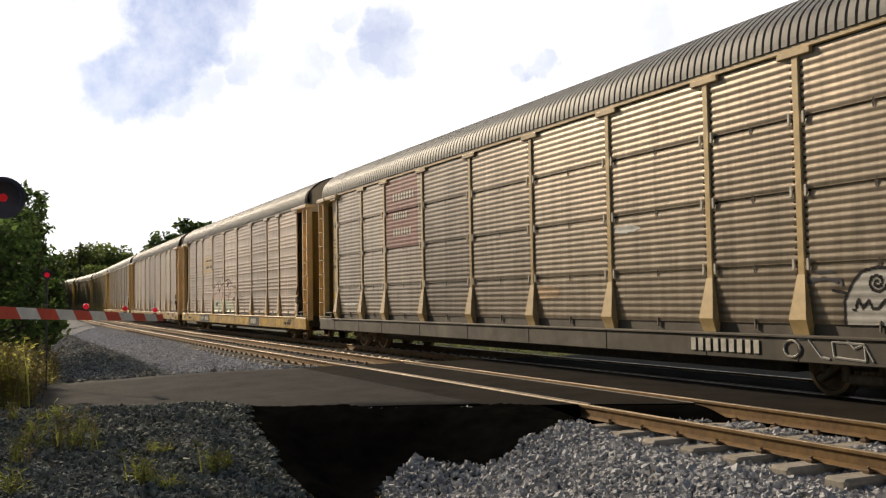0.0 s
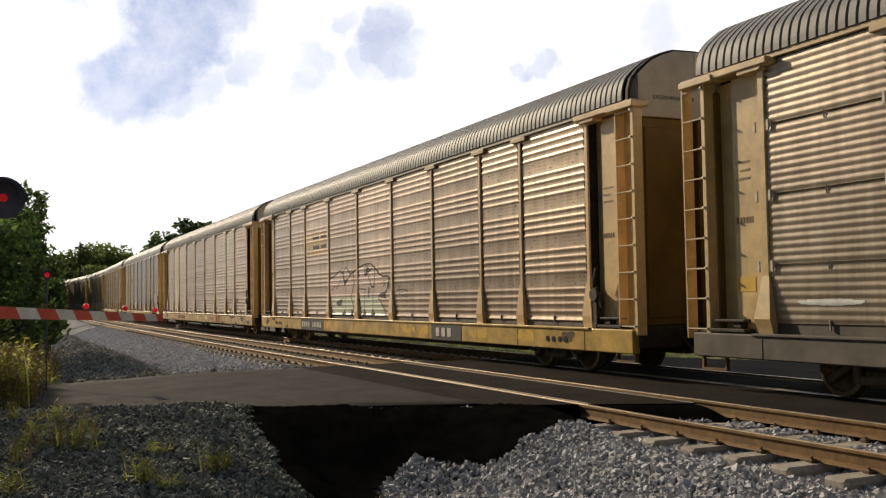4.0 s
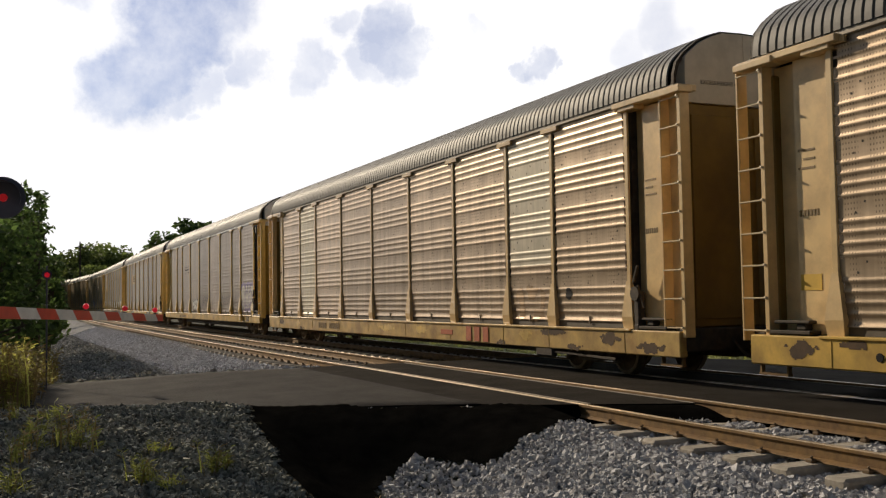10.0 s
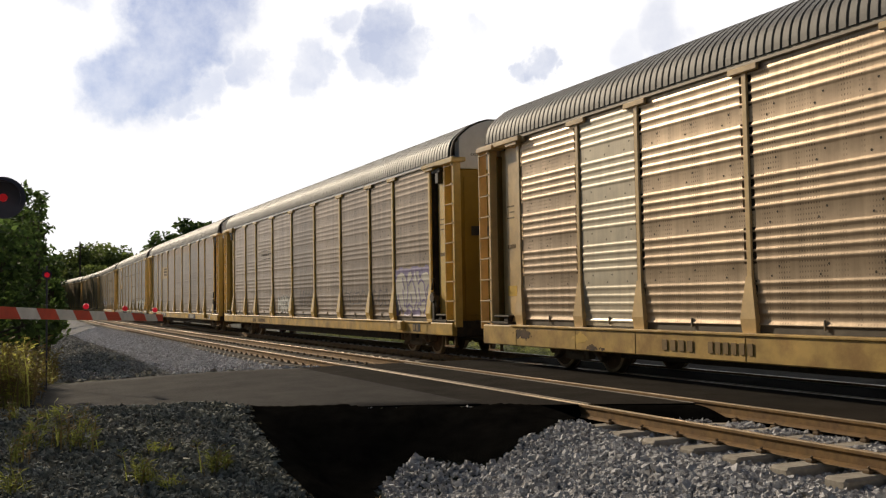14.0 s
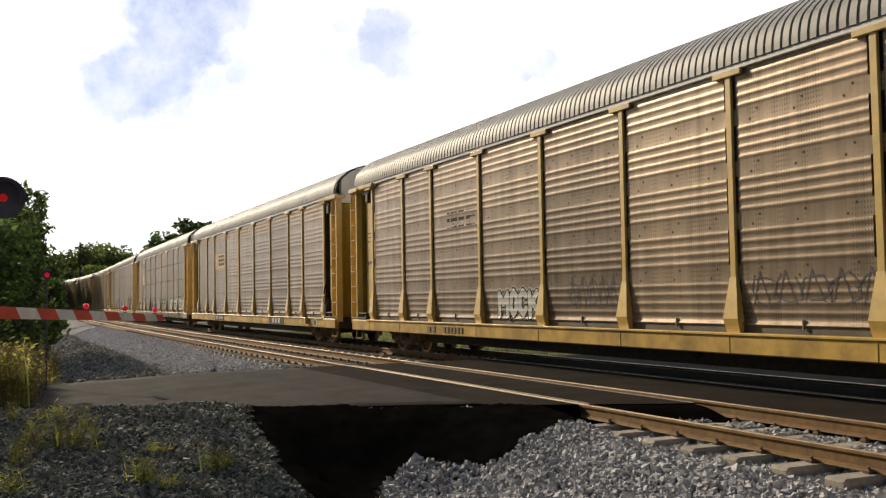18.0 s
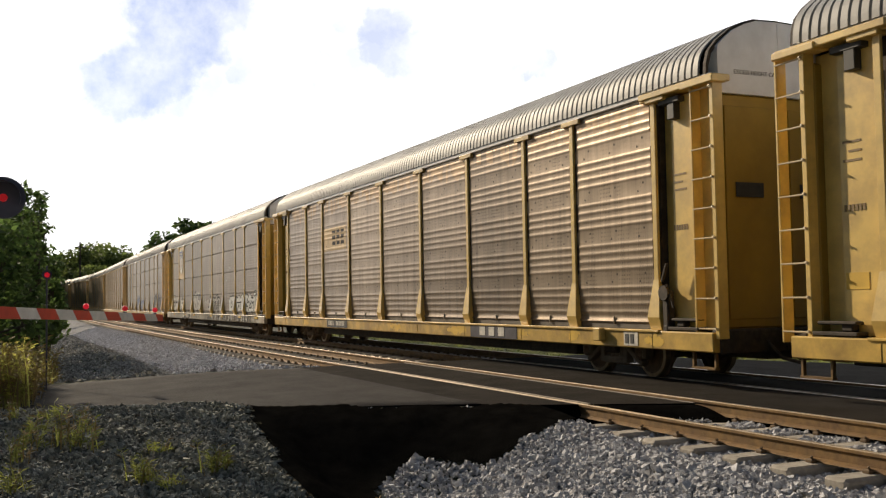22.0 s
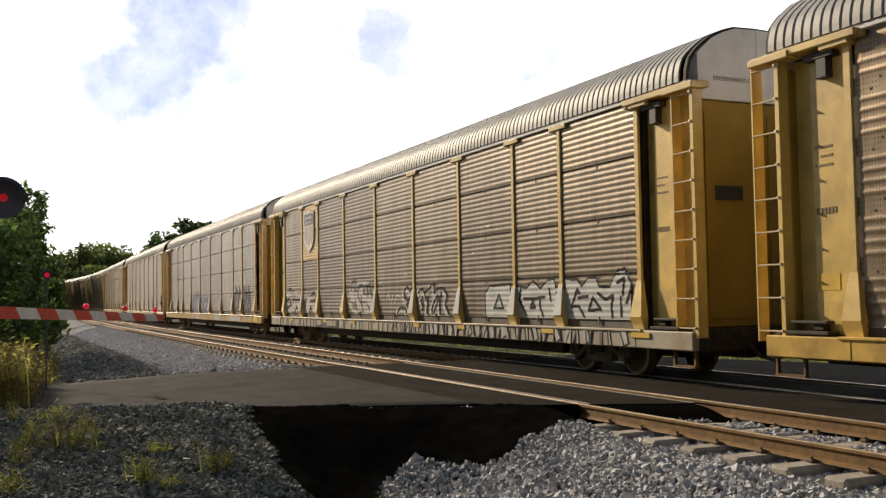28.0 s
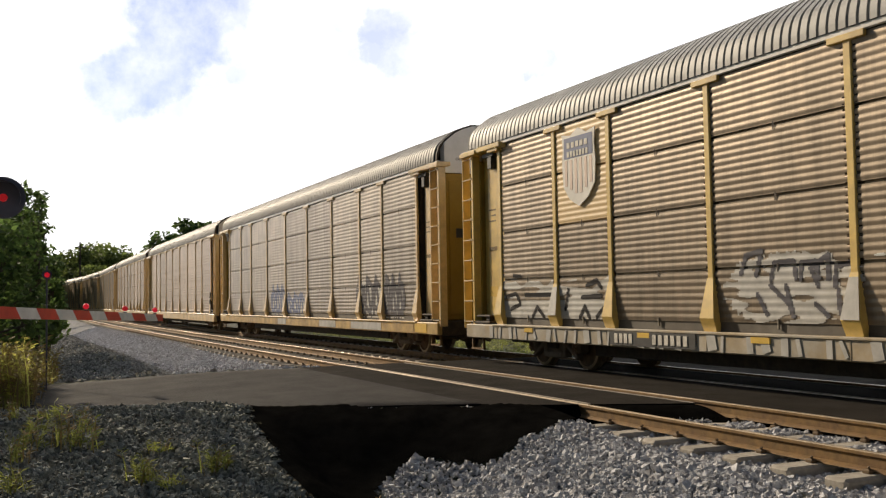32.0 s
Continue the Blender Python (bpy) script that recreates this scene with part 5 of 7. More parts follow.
def build_weeds():
    kinds = [weed_mesh(1, 0.42, 17, 0.35), weed_mesh(2, 0.6, 20, 0.3), weed_mesh(3, 0.3, 15, 0.6), weed_mesh(4, 0.9, 40, 0.25)]
    spots = [(-11.15, 1.48, 0, 1.2), (-11.25, 1.55, 0, 0.9), (-11.23, 2.28, 0, 1.2), (-11.4, 2.4, 2, 1.2), (-12.94, 0.8, 1, 1.1), (-12.8, 1.0, 0, 1.3),
             (-12.3, 0.29, 1, 1.0), (-13.65, 0.51, 2, 1.3), (-13.46, 1.1, 1, 1.0), (-10.95, 0.2, 0, 1.2), (-10.84, 1.73, 2, 1.0), (-9.39, 4.65, 2, 0.9), (-9.67, 4.46, 2, 0.9),
             (-9.5, 4.3, 2, 0.7), (-10.71, 4.16, 2, 0.9), (-14.4, 0.76, 2, 1.2), (-14.4, 0.27, 1, 0.8), (-12.31, 1.83, 2, 0.9), (-13.0, 0.45, 0, 1.2)]
    for x, y, k, s in spots:
        w = new("weed", kinds[k])
        w.matrix_basis = pose(x, y, ground_z(x, y) - 0.02, 0, 0, x * 77 % 360) @ Matrix.Scale(s * 0.8, 4)
        tagged(w, "straggling green and straw-dry weed among the stones", "weed", group="weeds beside the road")
    # rough growth past the road
    rng = random.Random(5)
    verts, faces, mi = [], [], []
    for i in range(400):
        d = rng.uniform(19.5, 30)
        b = rng.uniform(87.2, 91.5)
        if b < 88.2 and d < 24:
            continue
        x, y = far_spot(b, d)
        me = kinds[3 if rng.random() < 0.5 else 1]
        z = ground_z(x, y) - 0.03
        s = rng.uniform(0.7, 1.5)
        a = rng.random() * 6.28
        k = len(verts)
        ca, sa = math.cos(a) * s, math.sin(a) * s
        verts += [(x + v.co.x * ca - v.co.y * sa, y + v.co.x * sa + v.co.y * ca, z + v.co.z * s) for v in me.vertices]
        faces += [tuple(k + j for j in p.vertices) for p in me.polygons]
        mi += [p.material_index for p in me.polygons]
    grass_sheet("rough_grass", verts, faces, mi, "tall yellow-green grass and weeds past the road")
    # green verge on the far side of the line
    verts, faces, mi = [], [], []
    for i in range(1300):
        x, y = rng.uniform(-62, 2), YF + 3.6 + 16 * rng.random() ** 1.6
        if y < YF + 3.0 + 0.42 * max(0.0, x + 22.5):
            continue
        me = kinds[2 if rng.random() < 0.6 else 0]
        z = ground_z(x, y) - 0.02
        s = rng.uniform(0.7, 1.3)
        k = len(verts)
        verts += [(x + v.co.x * s * 3, y + v.co.y * s * 3, z + v.co.z * s) for v in me.vertices]
        faces += [tuple(k + j for j in p.vertices) for p in me.polygons]
        mi += [0 for p in me.polygons]
    grass_sheet("verge_grass", verts, faces, mi, "low green grass on the verge beyond the tracks")


def grass_sheet(name, verts, faces, mi, label):
    me = bpy.data.meshes.new(name)
    me.from_pydata(verts, [], faces)
    me.materials.append(GRASS_LIT if name == "rough_grass" else WEED)
    me.materials.append(DRY)
    me.polygons.foreach_set("material_index", mi)
    tagged(new(name, me), label, "grass", kind="stuff")


build_weeds()


# ---------- crossing gate and signals ----------
GATE_WHITE = mat("gate_white", (0.82, 0.80, 0.76), 0.5, scale=5, vary=0.12, bump=0.03)
GATE_RED = mat("gate_red", (0.72, 0.075, 0.045), 0.45, scale=5, vary=0.15, bump=0.03)
GALV = mat("galvanised_pole", (0.38, 0.38, 0.38), 0.5, metal=0.5, scale=6, vary=0.15, bump=0.05)
# black paint lifted to blue-grey, haze and flare mixed into the colour
HAZED_BLACK = mat("hazed_black_signal_paint", (0.085, 0.085, 0.125), 0.45, scale=5, vary=0.2, bump=0.03)
LAMP_RED = glow("lit_red_lens", (0.7, 0.012, 0.03), 0.42)
LAMP_DIM = glow("dim_red_lens", (0.5, 0.01, 0.015), 0.35)


def build_gate():
    g = new("crossing_gate")
    root, tip = Vector((-9.55, -0.17, 1.475)), Vector((-13.66, 2.07, 1.325))
    arm_dir = (tip - root).normalized()
    across = arm_dir.cross(Vector((0, 0, 1))).normalized()
    up = across.cross(arm_dir)
    base_z = ground_z(root.x, root.y) - 0.05
    g.matrix_basis = pose(root.x, root.y, base_z)
    tagged(g, "lowered crossing gate with red and white arm and red lamps", "crossing gate")

    def rel(p):
        return (p[0] - root.x, p[1] - root.y, p[2] - base_z)
    bm = bmesh.new()
    tube(bm, rel((root.x, root.y - 0.14, base_z)), rel((root.x, root.y - 0.14, 3.6)), 0.065, 0.065, 12)
    box(bm, -0.22, 0.22, -0.36, 0.08, 0, 0.09, 0.015)
    part("mast", mesh_of("mast", bm, GALV), g)
    bm = bmesh.new()
    z = root.z - base_z
    box(bm, -0.16, 0.16, -0.36, -0.02, z - 0.3, z + 0.25, 0.03)
    part("mechanism_box", mesh_of("mechanism_box", bm, GALV), g)
    # arm in separate stripes, slanting ends
    length = (tip - root).length
    n = int(length / 0.405) + 1
    for i in range(n):
        a, b = i * 0.405, min((i + 1) * 0.405, length)
        ha = 0.058 - 0.014 * a / length
        hb = 0.058 - 0.014 * b / length
        bm = bmesh.new()
        vs = []
        for s, h in ((a, ha), (b, hb)):
            for sy in (-1, 1):
                for sz in (-1, 1):
                    sk = -0.055 * sz
                    if i == n - 1 and s == b:
                        sk = 0
                    p = root + arm_dir * (s + sk) + across * (0.025 * sy) + up * (h * sz)
                    vs.append(bm.verts.new(rel(p)))
        for q in ((0, 1, 3, 2), (4, 6, 7, 5), (0, 2, 6, 4), (1, 5, 7, 3), (0, 4, 5, 1), (2, 3, 7, 6)):
            bm.faces.new([vs[j] for j in q])
        part("arm_stripe", mesh_of("arm_stripe", bm, GATE_RED if i % 2 else GATE_WHITE), g, "red stripe" if i % 2 else "white stripe")
    for s, m in ((2.35, LAMP_RED), (3.45, LAMP_DIM), (4.45, LAMP_RED)):
        p = root + arm_dir * min(s, length - 0.12) + up * 0.10
        bm = bmesh.new()
        q = Vector(rel(p))
        face = Vector((-p.x, -p.y, 0)).normalized()
        tube(bm, q - face * 0.02, q + face * 0.03, 0.034, 0.028, 16)
        lamp = part("arm_lamp", mesh_of("arm_lamp", bm, m), g, "red warning lamp on the arm")
        bm = bmesh.new()
        box(bm, q.x - 0.02, q.x + 0.02, q.y - 0.02, q.y + 0.02, q.z - 0.09, q.z - 0.04, 0.004)
        part("lamp_bracket", mesh_of("lamp_bracket", bm, HAZED_BLACK), lamp)
    return g


build_gate()


def signal_head(parent, c, facing, r, lens, bulb=0.042, brim=0.165):
    """Black disc with a hooded red lens."""
    f = Vector(facing).normalized()
    turn = f.to_track_quat("Z", "Y").to_matrix().to_4x4()
    bm = bmesh.new()
    seg = 36
    bmesh.ops.create_cone(bm, cap_ends=True, segments=seg, radius1=r, radius2=r, depth=0.02)
    head = part("signal_disc", mesh_of("signal_disc", bm, HAZED_BLACK), parent, "round black signal disc", Matrix.Translation(c) @ turn)
    bm = bmesh.new()
    prev = None
    for a in range(-9, 10):
        t = a / 9 * 2.0 + math.pi / 2
        ring = [bm.verts.new((brim * math.cos(t), brim * math.sin(t), zz)) for zz in (0.0, brim * (1.3 if abs(a) < 7 else 0.7))]
        if prev:
            bm.faces.new((prev[0], ring[0], ring[1], prev[1]))
        prev = ring
    part("hood", mesh_of("hood", bm, HAZED_BLACK), head)
    bm = bmesh.new()
    bmesh.ops.create_cone(bm, cap_ends=True, segments=28, radius1=bulb, radius2=bulb * 0.8, depth=0.05)
    bmesh.ops.translate(bm, verts=bm.verts, vec=(0, 0, 0.03))
    part("lens", mesh_of("lens", bm, lens), head)
    return head


def build_signals():
    s = new("crossing_signal")
    base = Vector((-10.95, -0.30, 0))
    bz = ground_z(base.x, base.y) - 0.05
    s.matrix_basis = pose(base.x, base.y, bz)
    tagged(s, "black crossing signal with a hooded red lamp on a steel mast", "signal")
    bm = bmesh.new()
    tube(bm, (0, 0, 0), (0, 0, 4.1 - bz), 0.06, 0.06, 12)
    part("mast", mesh_of("mast", bm, GALV), s)
    bm = bmesh.new()
    tube(bm, (0, 0, 2.54 - bz), (0.05, 0.36, 2.54 - bz), 0.03, seg=8)
    part("cross_arm", mesh_of("cross_arm", bm, HAZED_BLACK), s)
    signal_head(s, Vector((0.10, 0.41, 2.60 - bz)), (1.0, -0.05, -0.05), 0.21, LAMP_DIM)
    d = new("crossing_signal")
    x, y = far_spot(87.27, 22.5)
    z0 = ground_z(x, y) - 0.05
    d.matrix_basis = pose(x, y, z0)
    tagged(d, "small distant crossing signal with a lit red lamp", "signal")
    bm = bmesh.new()
    tube(bm, (0, 0, 0), (0, 0, 2.35 - z0), 0.018, 0.018, 8)
    part("mast", mesh_of("mast", bm, HAZED_BLACK), d)
    signal_head(d, Vector((0.1, 0, 2.15 - z0)), (1, 0, 0), 0.10, LAMP_RED, 0.055, 0.07)
    p = new("utility_pole")
    x, y = far_spot(85.6, 205)
    p.matrix_basis = pose(x, y, -0.9)
    tagged(p, "slim dark wooden utility pole above the trees", "pole")
    bm = bmesh.new()
    tube(bm, (0, 0, 0), (0, 0, 14.6), 0.22, 0.14, 10)
    part("pole", mesh_of("pole", bm, BARK), p)
    bm = bmesh.new()
    box(bm, -0.08, 0.08, -1.0, 1.0, 13.4, 13.6, 0.02)
    part("cross_arm", mesh_of("cross_arm", bm, BARK), p)


build_signals()

# ---------- paint, lettering and fittings on the cars ----------
def latches(car):
    """White latch plates beside the posts at each seam."""
    if "latch" not in _cache:
        bm = bmesh.new()
        box(bm, -0.026, 0.026, -0.03, 0.0, -0.085, 0.085, 0.006)
        _cache["latch"] = mesh_of("latch", bm, LETTER)
    for x in POSTS:
        for z in (1.92, 2.98, 4.04):
            for d in (-0.14, 0.14):
                if abs(x + d) < 12:
                    part("latch", _cache["latch"], car, "", pose(x + d, -SIDE - 0.03, z))


def hasps(car):
    """A small upright hasp at the middle of each sheet's foot."""
    if "hasp" not in _cache:
        bm = bmesh.new()
        box(bm, -0.014, 0.014, -0.032, 0.0, 0.98, 1.13, 0.005)
        box(bm, -0.022, 0.022, -0.026, 0.0, 1.07, 1.09, 0.004)
        _cache["hasp"] = mesh_of("hasp", bm, HASP)
    for i in range(len(POSTS) - 1):
        a, b = bay(i)
        part("hasp", _cache["hasp"], car, "", pose((a + b) / 2, -SIDE - 0.005, 0))


def panel_patch(car, i, kind, z0, z1, material, name="painted_panel", label=""):
    a, b = bay(i)
    w = b - a
    me = decal(name, kind, -w / 2, w / 2 + 0.035, z0, z1, lambda x, z: True, material, 0.003, 0.6)
    return part(name, me, car, label, pose((a + b) / 2, -SIDE, 0))


def graffiti(car, kind, x0, x1, z0, z1, fill, inside, name="graffiti", lift=0.006, cell=0.04, label=""):
    return part(name, decal(name, kind, x0, x1, z0, z1, inside, fill, lift, cell), car, label, pose(0, -SIDE, 0))


def bars_on(car, kind, x0, x1, z0, z1, n, material, name="lettering"):
    """Withheld lettering on the sheets: plain upright bars."""
    w = (x1 - x0) / n
    return graffiti(car, kind, x0, x1, z0, z1, material, lambda x, z: ((x - x0) / w) % 1.0 < 0.6, name, 0.012, 0.03)


def blob(x0, x1, z0, z1, seed):
    def inside(x, z):
        u, v = (x - x0) / (x1 - x0), (z - z0) / (z1 - z0)
        edge = 0.5 + 0.5 * noise.noise((x * 1.1, seed, 0.0))
        return v < 0.62 + 0.38 * edge and v > 0.04 * noise.noise((x * 3, seed, 1.0)) and 0.0 < u < 1.0 and (u > 0.06 * v or True)
    return inside


GLOSSWHITE = mat("shield_white", (0.82, 0.78, 0.70), 0.4, scale=3, vary=0.1, bump=0.0)
PINKISH = mat("faded_pink_spray", (0.56, 0.42, 0.35), 0.5, metal=0.2, scale=1.5, vary=0.12, bump=0.0, tint=(0.52, 0.47, 0.38), tint_scale=1.0)
PALEGREEN = mat("pale_green_spray", (0.52, 0.54, 0.40), 0.5, metal=0.2, scale=1.5, vary=0.12, bump=0.0)
SMOKE = mat("smoky_grey_spray", (0.12, 0.115, 0.125), 0.75, spec=0.12, scale=2, vary=0.3, bump=0.0)
RUSTDARK = mat("dark_rust", (0.085, 0.05, 0.025), 0.85, scale=4, vary=0.35, bump=0.2)
RUSTY = mat("rust_stain", (0.33, 0.225, 0.13), 0.5, metal=0.4, scale=3, vary=0.3, bump=0.0)
WHITISH = mat("chalky_white_spray", (0.50, 0.51, 0.49), 0.6, scale=2.5, vary=0.2, bump=0.0)
WEATHERED = mat("weathered_white_spray", (0.46, 0.44, 0.40), 0.6, scale=2.5, vary=0.25, bump=0.0)


def under(top):
    """True below a line of points that runs along the car."""
    def inside(x, z):
        for (ax, az), (bx, bz) in zip(top, top[1:]):
            if ax <= x < bx:
                return z < az + (bz - az) * (x - ax) / (bx - ax)
        return False
    return inside


def ragged(x0, x1, z0, z1, seed, amount=0.5):
    """A stain or sprayed haze with a broken edge."""
    def inside(x, z):
        u, v = (x - x0) / (x1 - x0) * 2 - 1, (z - z0) / (z1 - z0) * 2 - 1
        return u * u + v * v < 0.95 + amount * noise.noise((x * 3.1, z * 3.1, seed)) + 0.25 * noise.noise((x * 11, z * 11, seed))
    return inside


def dress_c0():
    latches(c0)
    panel_patch(c0, 2, "tiers", 2.99, 4.98, SHEET_MAROON, label="faded maroon emblem panel")
    for z0, z1, x1, n in ((4.34, 4.56, -4.95, 8), (3.80, 4.0, -5.5, 7), (3.34, 3.54, -5.2, 7)):
        bars_on(c0, "tiers", -6.6, x1, z0, z1, n, LETTER)
    lettering(c0, 6.95, 8.6, 0.62, 0.82, 9, LETTER)
    rng = random.Random(3)
    ring = [(9.2 + 0.16 * math.cos(a * 0.524), 0.72 + 0.12 * math.sin(a * 0.524)) for a in range(13)]
    bm = bmesh.new()
    for (ax, az), (bx, bz) in zip(ring, ring[1:]):
        tube(bm, (ax, -SIDE - 0.17, az), (bx, -SIDE - 0.17, bz), 0.016, seg=5)
    part("emblem_ring", mesh_of("emblem_ring", bm, LETTER), c0)
    # pale round figure with a spiral eye and a zigzag mouth
    head = [(10.06, 1.06), (10.07, 1.42), (10.22, 1.66), (10.37, 1.79), (10.63, 1.84), (10.95, 1.80), (11.2, 1.66), (11.35, 1.4), (11.37, 1.06)]
    graffiti(c0, "tiers", 10.0, 11.45, 1.06, 1.95, WEATHERED, under(head), label="pale sprayed graffiti figure")
    eye = [(10.62 + 0.032 * a / 3 * math.cos(a * 0.8), 1.64 + 0.028 * a / 3 * math.sin(a * 0.8)) for a in range(1, 17)]
    mouth = [(10.2, 1.28), (10.24, 1.27), (10.3, 1.42), (10.37, 1.3), (10.47, 1.4), (10.54, 1.28), (10.63, 1.3), (10.74, 1.4), (10.85, 1.28), (10.98, 1.4)]
    graffiti(c0, "tiers", 9.3, 11.5, 1.05, 1.95, INK, strokes([head, eye, mouth, [(9.86, 1.54), (10.06, 1.51)]], 0.02), lift=0.011, cell=0.02)
    graffiti(c0, "tiers", 9.3, 10.1, 1.5, 1.9, SMOKE, strokes([[(9.37, 1.64), (9.46, 1.71), (9.99, 1.69), (10.02, 1.62)], [(9.42, 1.66), (9.7, 1.72), (9.95, 1.65)], [(9.55, 1.8), (9.87, 1.8)]], 0.02), lift=0.011, cell=0.02, label="small dark scribbled tag")
    for pts in ([(9.3, 0.86), (9.5, 0.88), (9.75, 0.62), (9.9, 0.6)], [(9.95, 0.84), (10.5, 0.82), (10.52, 0.6), (9.98, 0.63), (9.95, 0.84)], [(10.2, 0.88), (10.34, 0.76), (10.5, 0.82), (10.65, 0.6)], [(10.9, 0.6), (11.1, 0.85), (11.5, 0.8)]):
        bm = bmesh.new()
        for (ax, az), (bx, bz) in zip(pts, pts[1:]):
            tube(bm, (ax, -SIDE - 0.158, az), (bx, -SIDE - 0.158, bz), 0.02, seg=5)
        part("sill_graffiti", mesh_of("sill_graffiti", bm, WEATHERED), c0, "pale sprayed line on the sill")
    graffiti(c0, "tiers", 4.3, 5.6, 2.6, 2.9, SPRAY, ragged(4.5, 5.4, 2.66, 2.8, 4.0), name="paint_scrape")
    graffiti(c0, "tiers", 1.3, 2.7, 1.4, 1.8, RUSTY, ragged(1.4, 2.6, 1.45, 1.75, 8.0), name="rust_stain")
    graffiti(c0, "tiers", -11.5, -9.6, 1.3, 1.5, SPRAY, ragged(-11.2, -9.9, 1.33, 1.43, 5.0), name="paint_scrape")


def dress_c1():
    panel_patch(c1, 2, "bands", 3.14, 3.98, SHEET_YELLOW, label="faded yellow emblem panel")
    graffiti(c1, "bands", -6.5, -4.6, 3.2, 3.95, SMOKE, lambda x, z: (-6.3 < x < -5.55 or -5.35 < x < -4.75) and (3.36 < z < 3.47 or 3.72 < z < 3.82), name="emblem_mark", lift=0.008)
    crown = [(-4.33, 2.25), (-3.85, 2.33), (-3.23, 2.51), (-2.94, 2.38), (-2.65, 2.6), (-2.2, 2.35), (-1.92, 2.41), (-1.53, 2.52), (-1.23, 2.57), (-0.78, 2.63), (-0.34, 2.64), (0.03, 2.52), (0.46, 2.28), (0.8, 2.2), (1.21, 2.22)]
    graffiti(c1, "bands", -4.33, 1.2, 1.62, 2.7, PINKISH, under(crown), label="faded pink graffiti")
    graffiti(c1, "bands", -4.25, 0.95, 1.02, 1.64, PALEGREEN, lambda x, z: x < 0.3 + (1.64 - z) * 1.05 and x > -4.25 + 0.08 * noise.noise((z * 5, 0, 0)), label="pale green graffiti")
    lines = [crown, [(-2.94, 2.34), (-2.77, 2.01), (-2.85, 2.4)], [(-2.77, 2.01), (-2.2, 2.33)], [(-1.92, 2.41), (-1.81, 2.07), (-2.04, 1.76), (-2.18, 1.63), (-1.88, 1.32), (-2.03, 1.02)], [(-1.53, 2.5), (-1.32, 2.29)], [(-0.78, 2.61), (-0.83, 2.25)],
             [(-0.79, 2.27), (-0.16, 2.49), (-0.08, 2.57)], [(-0.58, 2.57), (-0.67, 2.41), (-0.79, 2.27)], [(-0.55, 2.3), (-0.22, 1.91), (0.0, 1.91), (0.07, 2.5)], [(1.21, 2.22), (1.24, 2.09), (1.02, 1.76)]]
    graffiti(c1, "bands", -4.4, 1.35, 0.99, 2.75, INK, strokes(lines, 0.019), lift=0.012, cell=0.02)
    thin = [[(0.35, 1.56), (0.96, 1.18), (0.99, 1.05), (0.7, 1.03), (-4.2, 1.03), (-4.11, 1.17), (-4.21, 1.32)], [(-2.63, 1.96), (-2.7, 1.32), (-2.78, 1.16)], [(-0.85, 1.87), (-0.91, 1.32), (-0.88, 1.2)], [(-0.07, 1.85), (-0.13, 1.32)], [(-1.47, 1.88), (-0.73, 1.84)],
            [(-4.23, 1.9), (-4.08, 1.87), (-3.76, 2.01)], [(-3.66, 1.91), (-3.15, 2.16)], [(0.75, 2.0), (0.85, 2.1), (0.95, 2.0), (0.8, 1.92)], [(1.9, 1.78), (2.3, 1.80), (2.7, 1.76)], [(2.05, 1.9), (2.1, 1.55)], [(2.2, 1.62), (2.6, 1.6)]]
    graffiti(c1, "bands", -4.4, 2.8, 1.0, 2.3, SMOKE, strokes(thin, 0.015), lift=0.012, cell=0.02)
    dark = [[(-2.8, 1.2), (-2.98, 1.0), (-2.62, 1.0)], [(-2.06, 1.25), (-2.23, 1.0), (-1.88, 1.0)], [(-0.88, 1.27), (-1.1, 1.0), (-0.67, 1.0)], [(-0.14, 1.31), (-0.31, 1.0), (0.02, 1.0)], [(-3.73, 1.44), (-2.98, 1.57), (-3.13, 1.34), (-3.48, 1.32)],
            [(-1.65, 1.56), (-1.27, 1.55), (-1.4, 1.4)], [(0.32, 1.62), (0.58, 1.73), (1.02, 1.76), (0.95, 1.55)], [(-2.85, 2.19), (-2.38, 2.22), (-2.77, 2.01)], [(-0.53, 1.9), (-0.41, 1.9), (-0.47, 1.57), (-0.56, 1.57)], [(-0.62, 2.54), (-0.35, 2.48), (-0.77, 2.29)]]
    for d in dark:
        xs, zs = [p[0] for p in d], [p[1] for p in d]
        graffiti(c1, "bands", min(xs) - 0.02, max(xs) + 0.03, min(zs) - 0.02, max(zs) + 0.03, SMOKE, lambda x, z, q=d: in_poly(x, z, q), lift=0.010, cell=0.025)
    sill_patch(c1, "number_plate", -7.35, -4.65, 0.47, 0.87, PLATE, "black plate with white lettering")
    lettering(c1, -7.2, -6.2, 0.58, 0.76, 4, LETTER)
    lettering(c1, -5.9, -4.85, 0.58, 0.76, 6, LETTER)
    sill_patch(c1, "logo_plate", 4.65, 6.45, 0.47, 0.87, PLATE, "black plate with white lettering")
    lettering(c1, 4.95, 6.0, 0.56, 0.78, 3, LETTER)
    for a, b in ((-4.55, -3.9), (2.6, 3.6), (3.9, 4.6), (6.75, 8.0), (-7.9, -7.45), (9.3, 10.2)):
        sill_smudge(c1, a, b, 0.56, 0.82, BRIGHT)
    for a, b, z0, z1 in ((-12.6, -12.0, 0.55, 0.86), (-11.6, -11.0, 0.74, 0.88), (11.0, 11.7, 0.60, 0.84), (-9.6, -9.1, 0.47, 0.62)):
        sill_smudge(c1, a, b, z0, z1, RUSTDARK, "dark rust eaten into the sill")
    holes(c1, 10.6, 4)
    holes(c1, -10.9, 4)


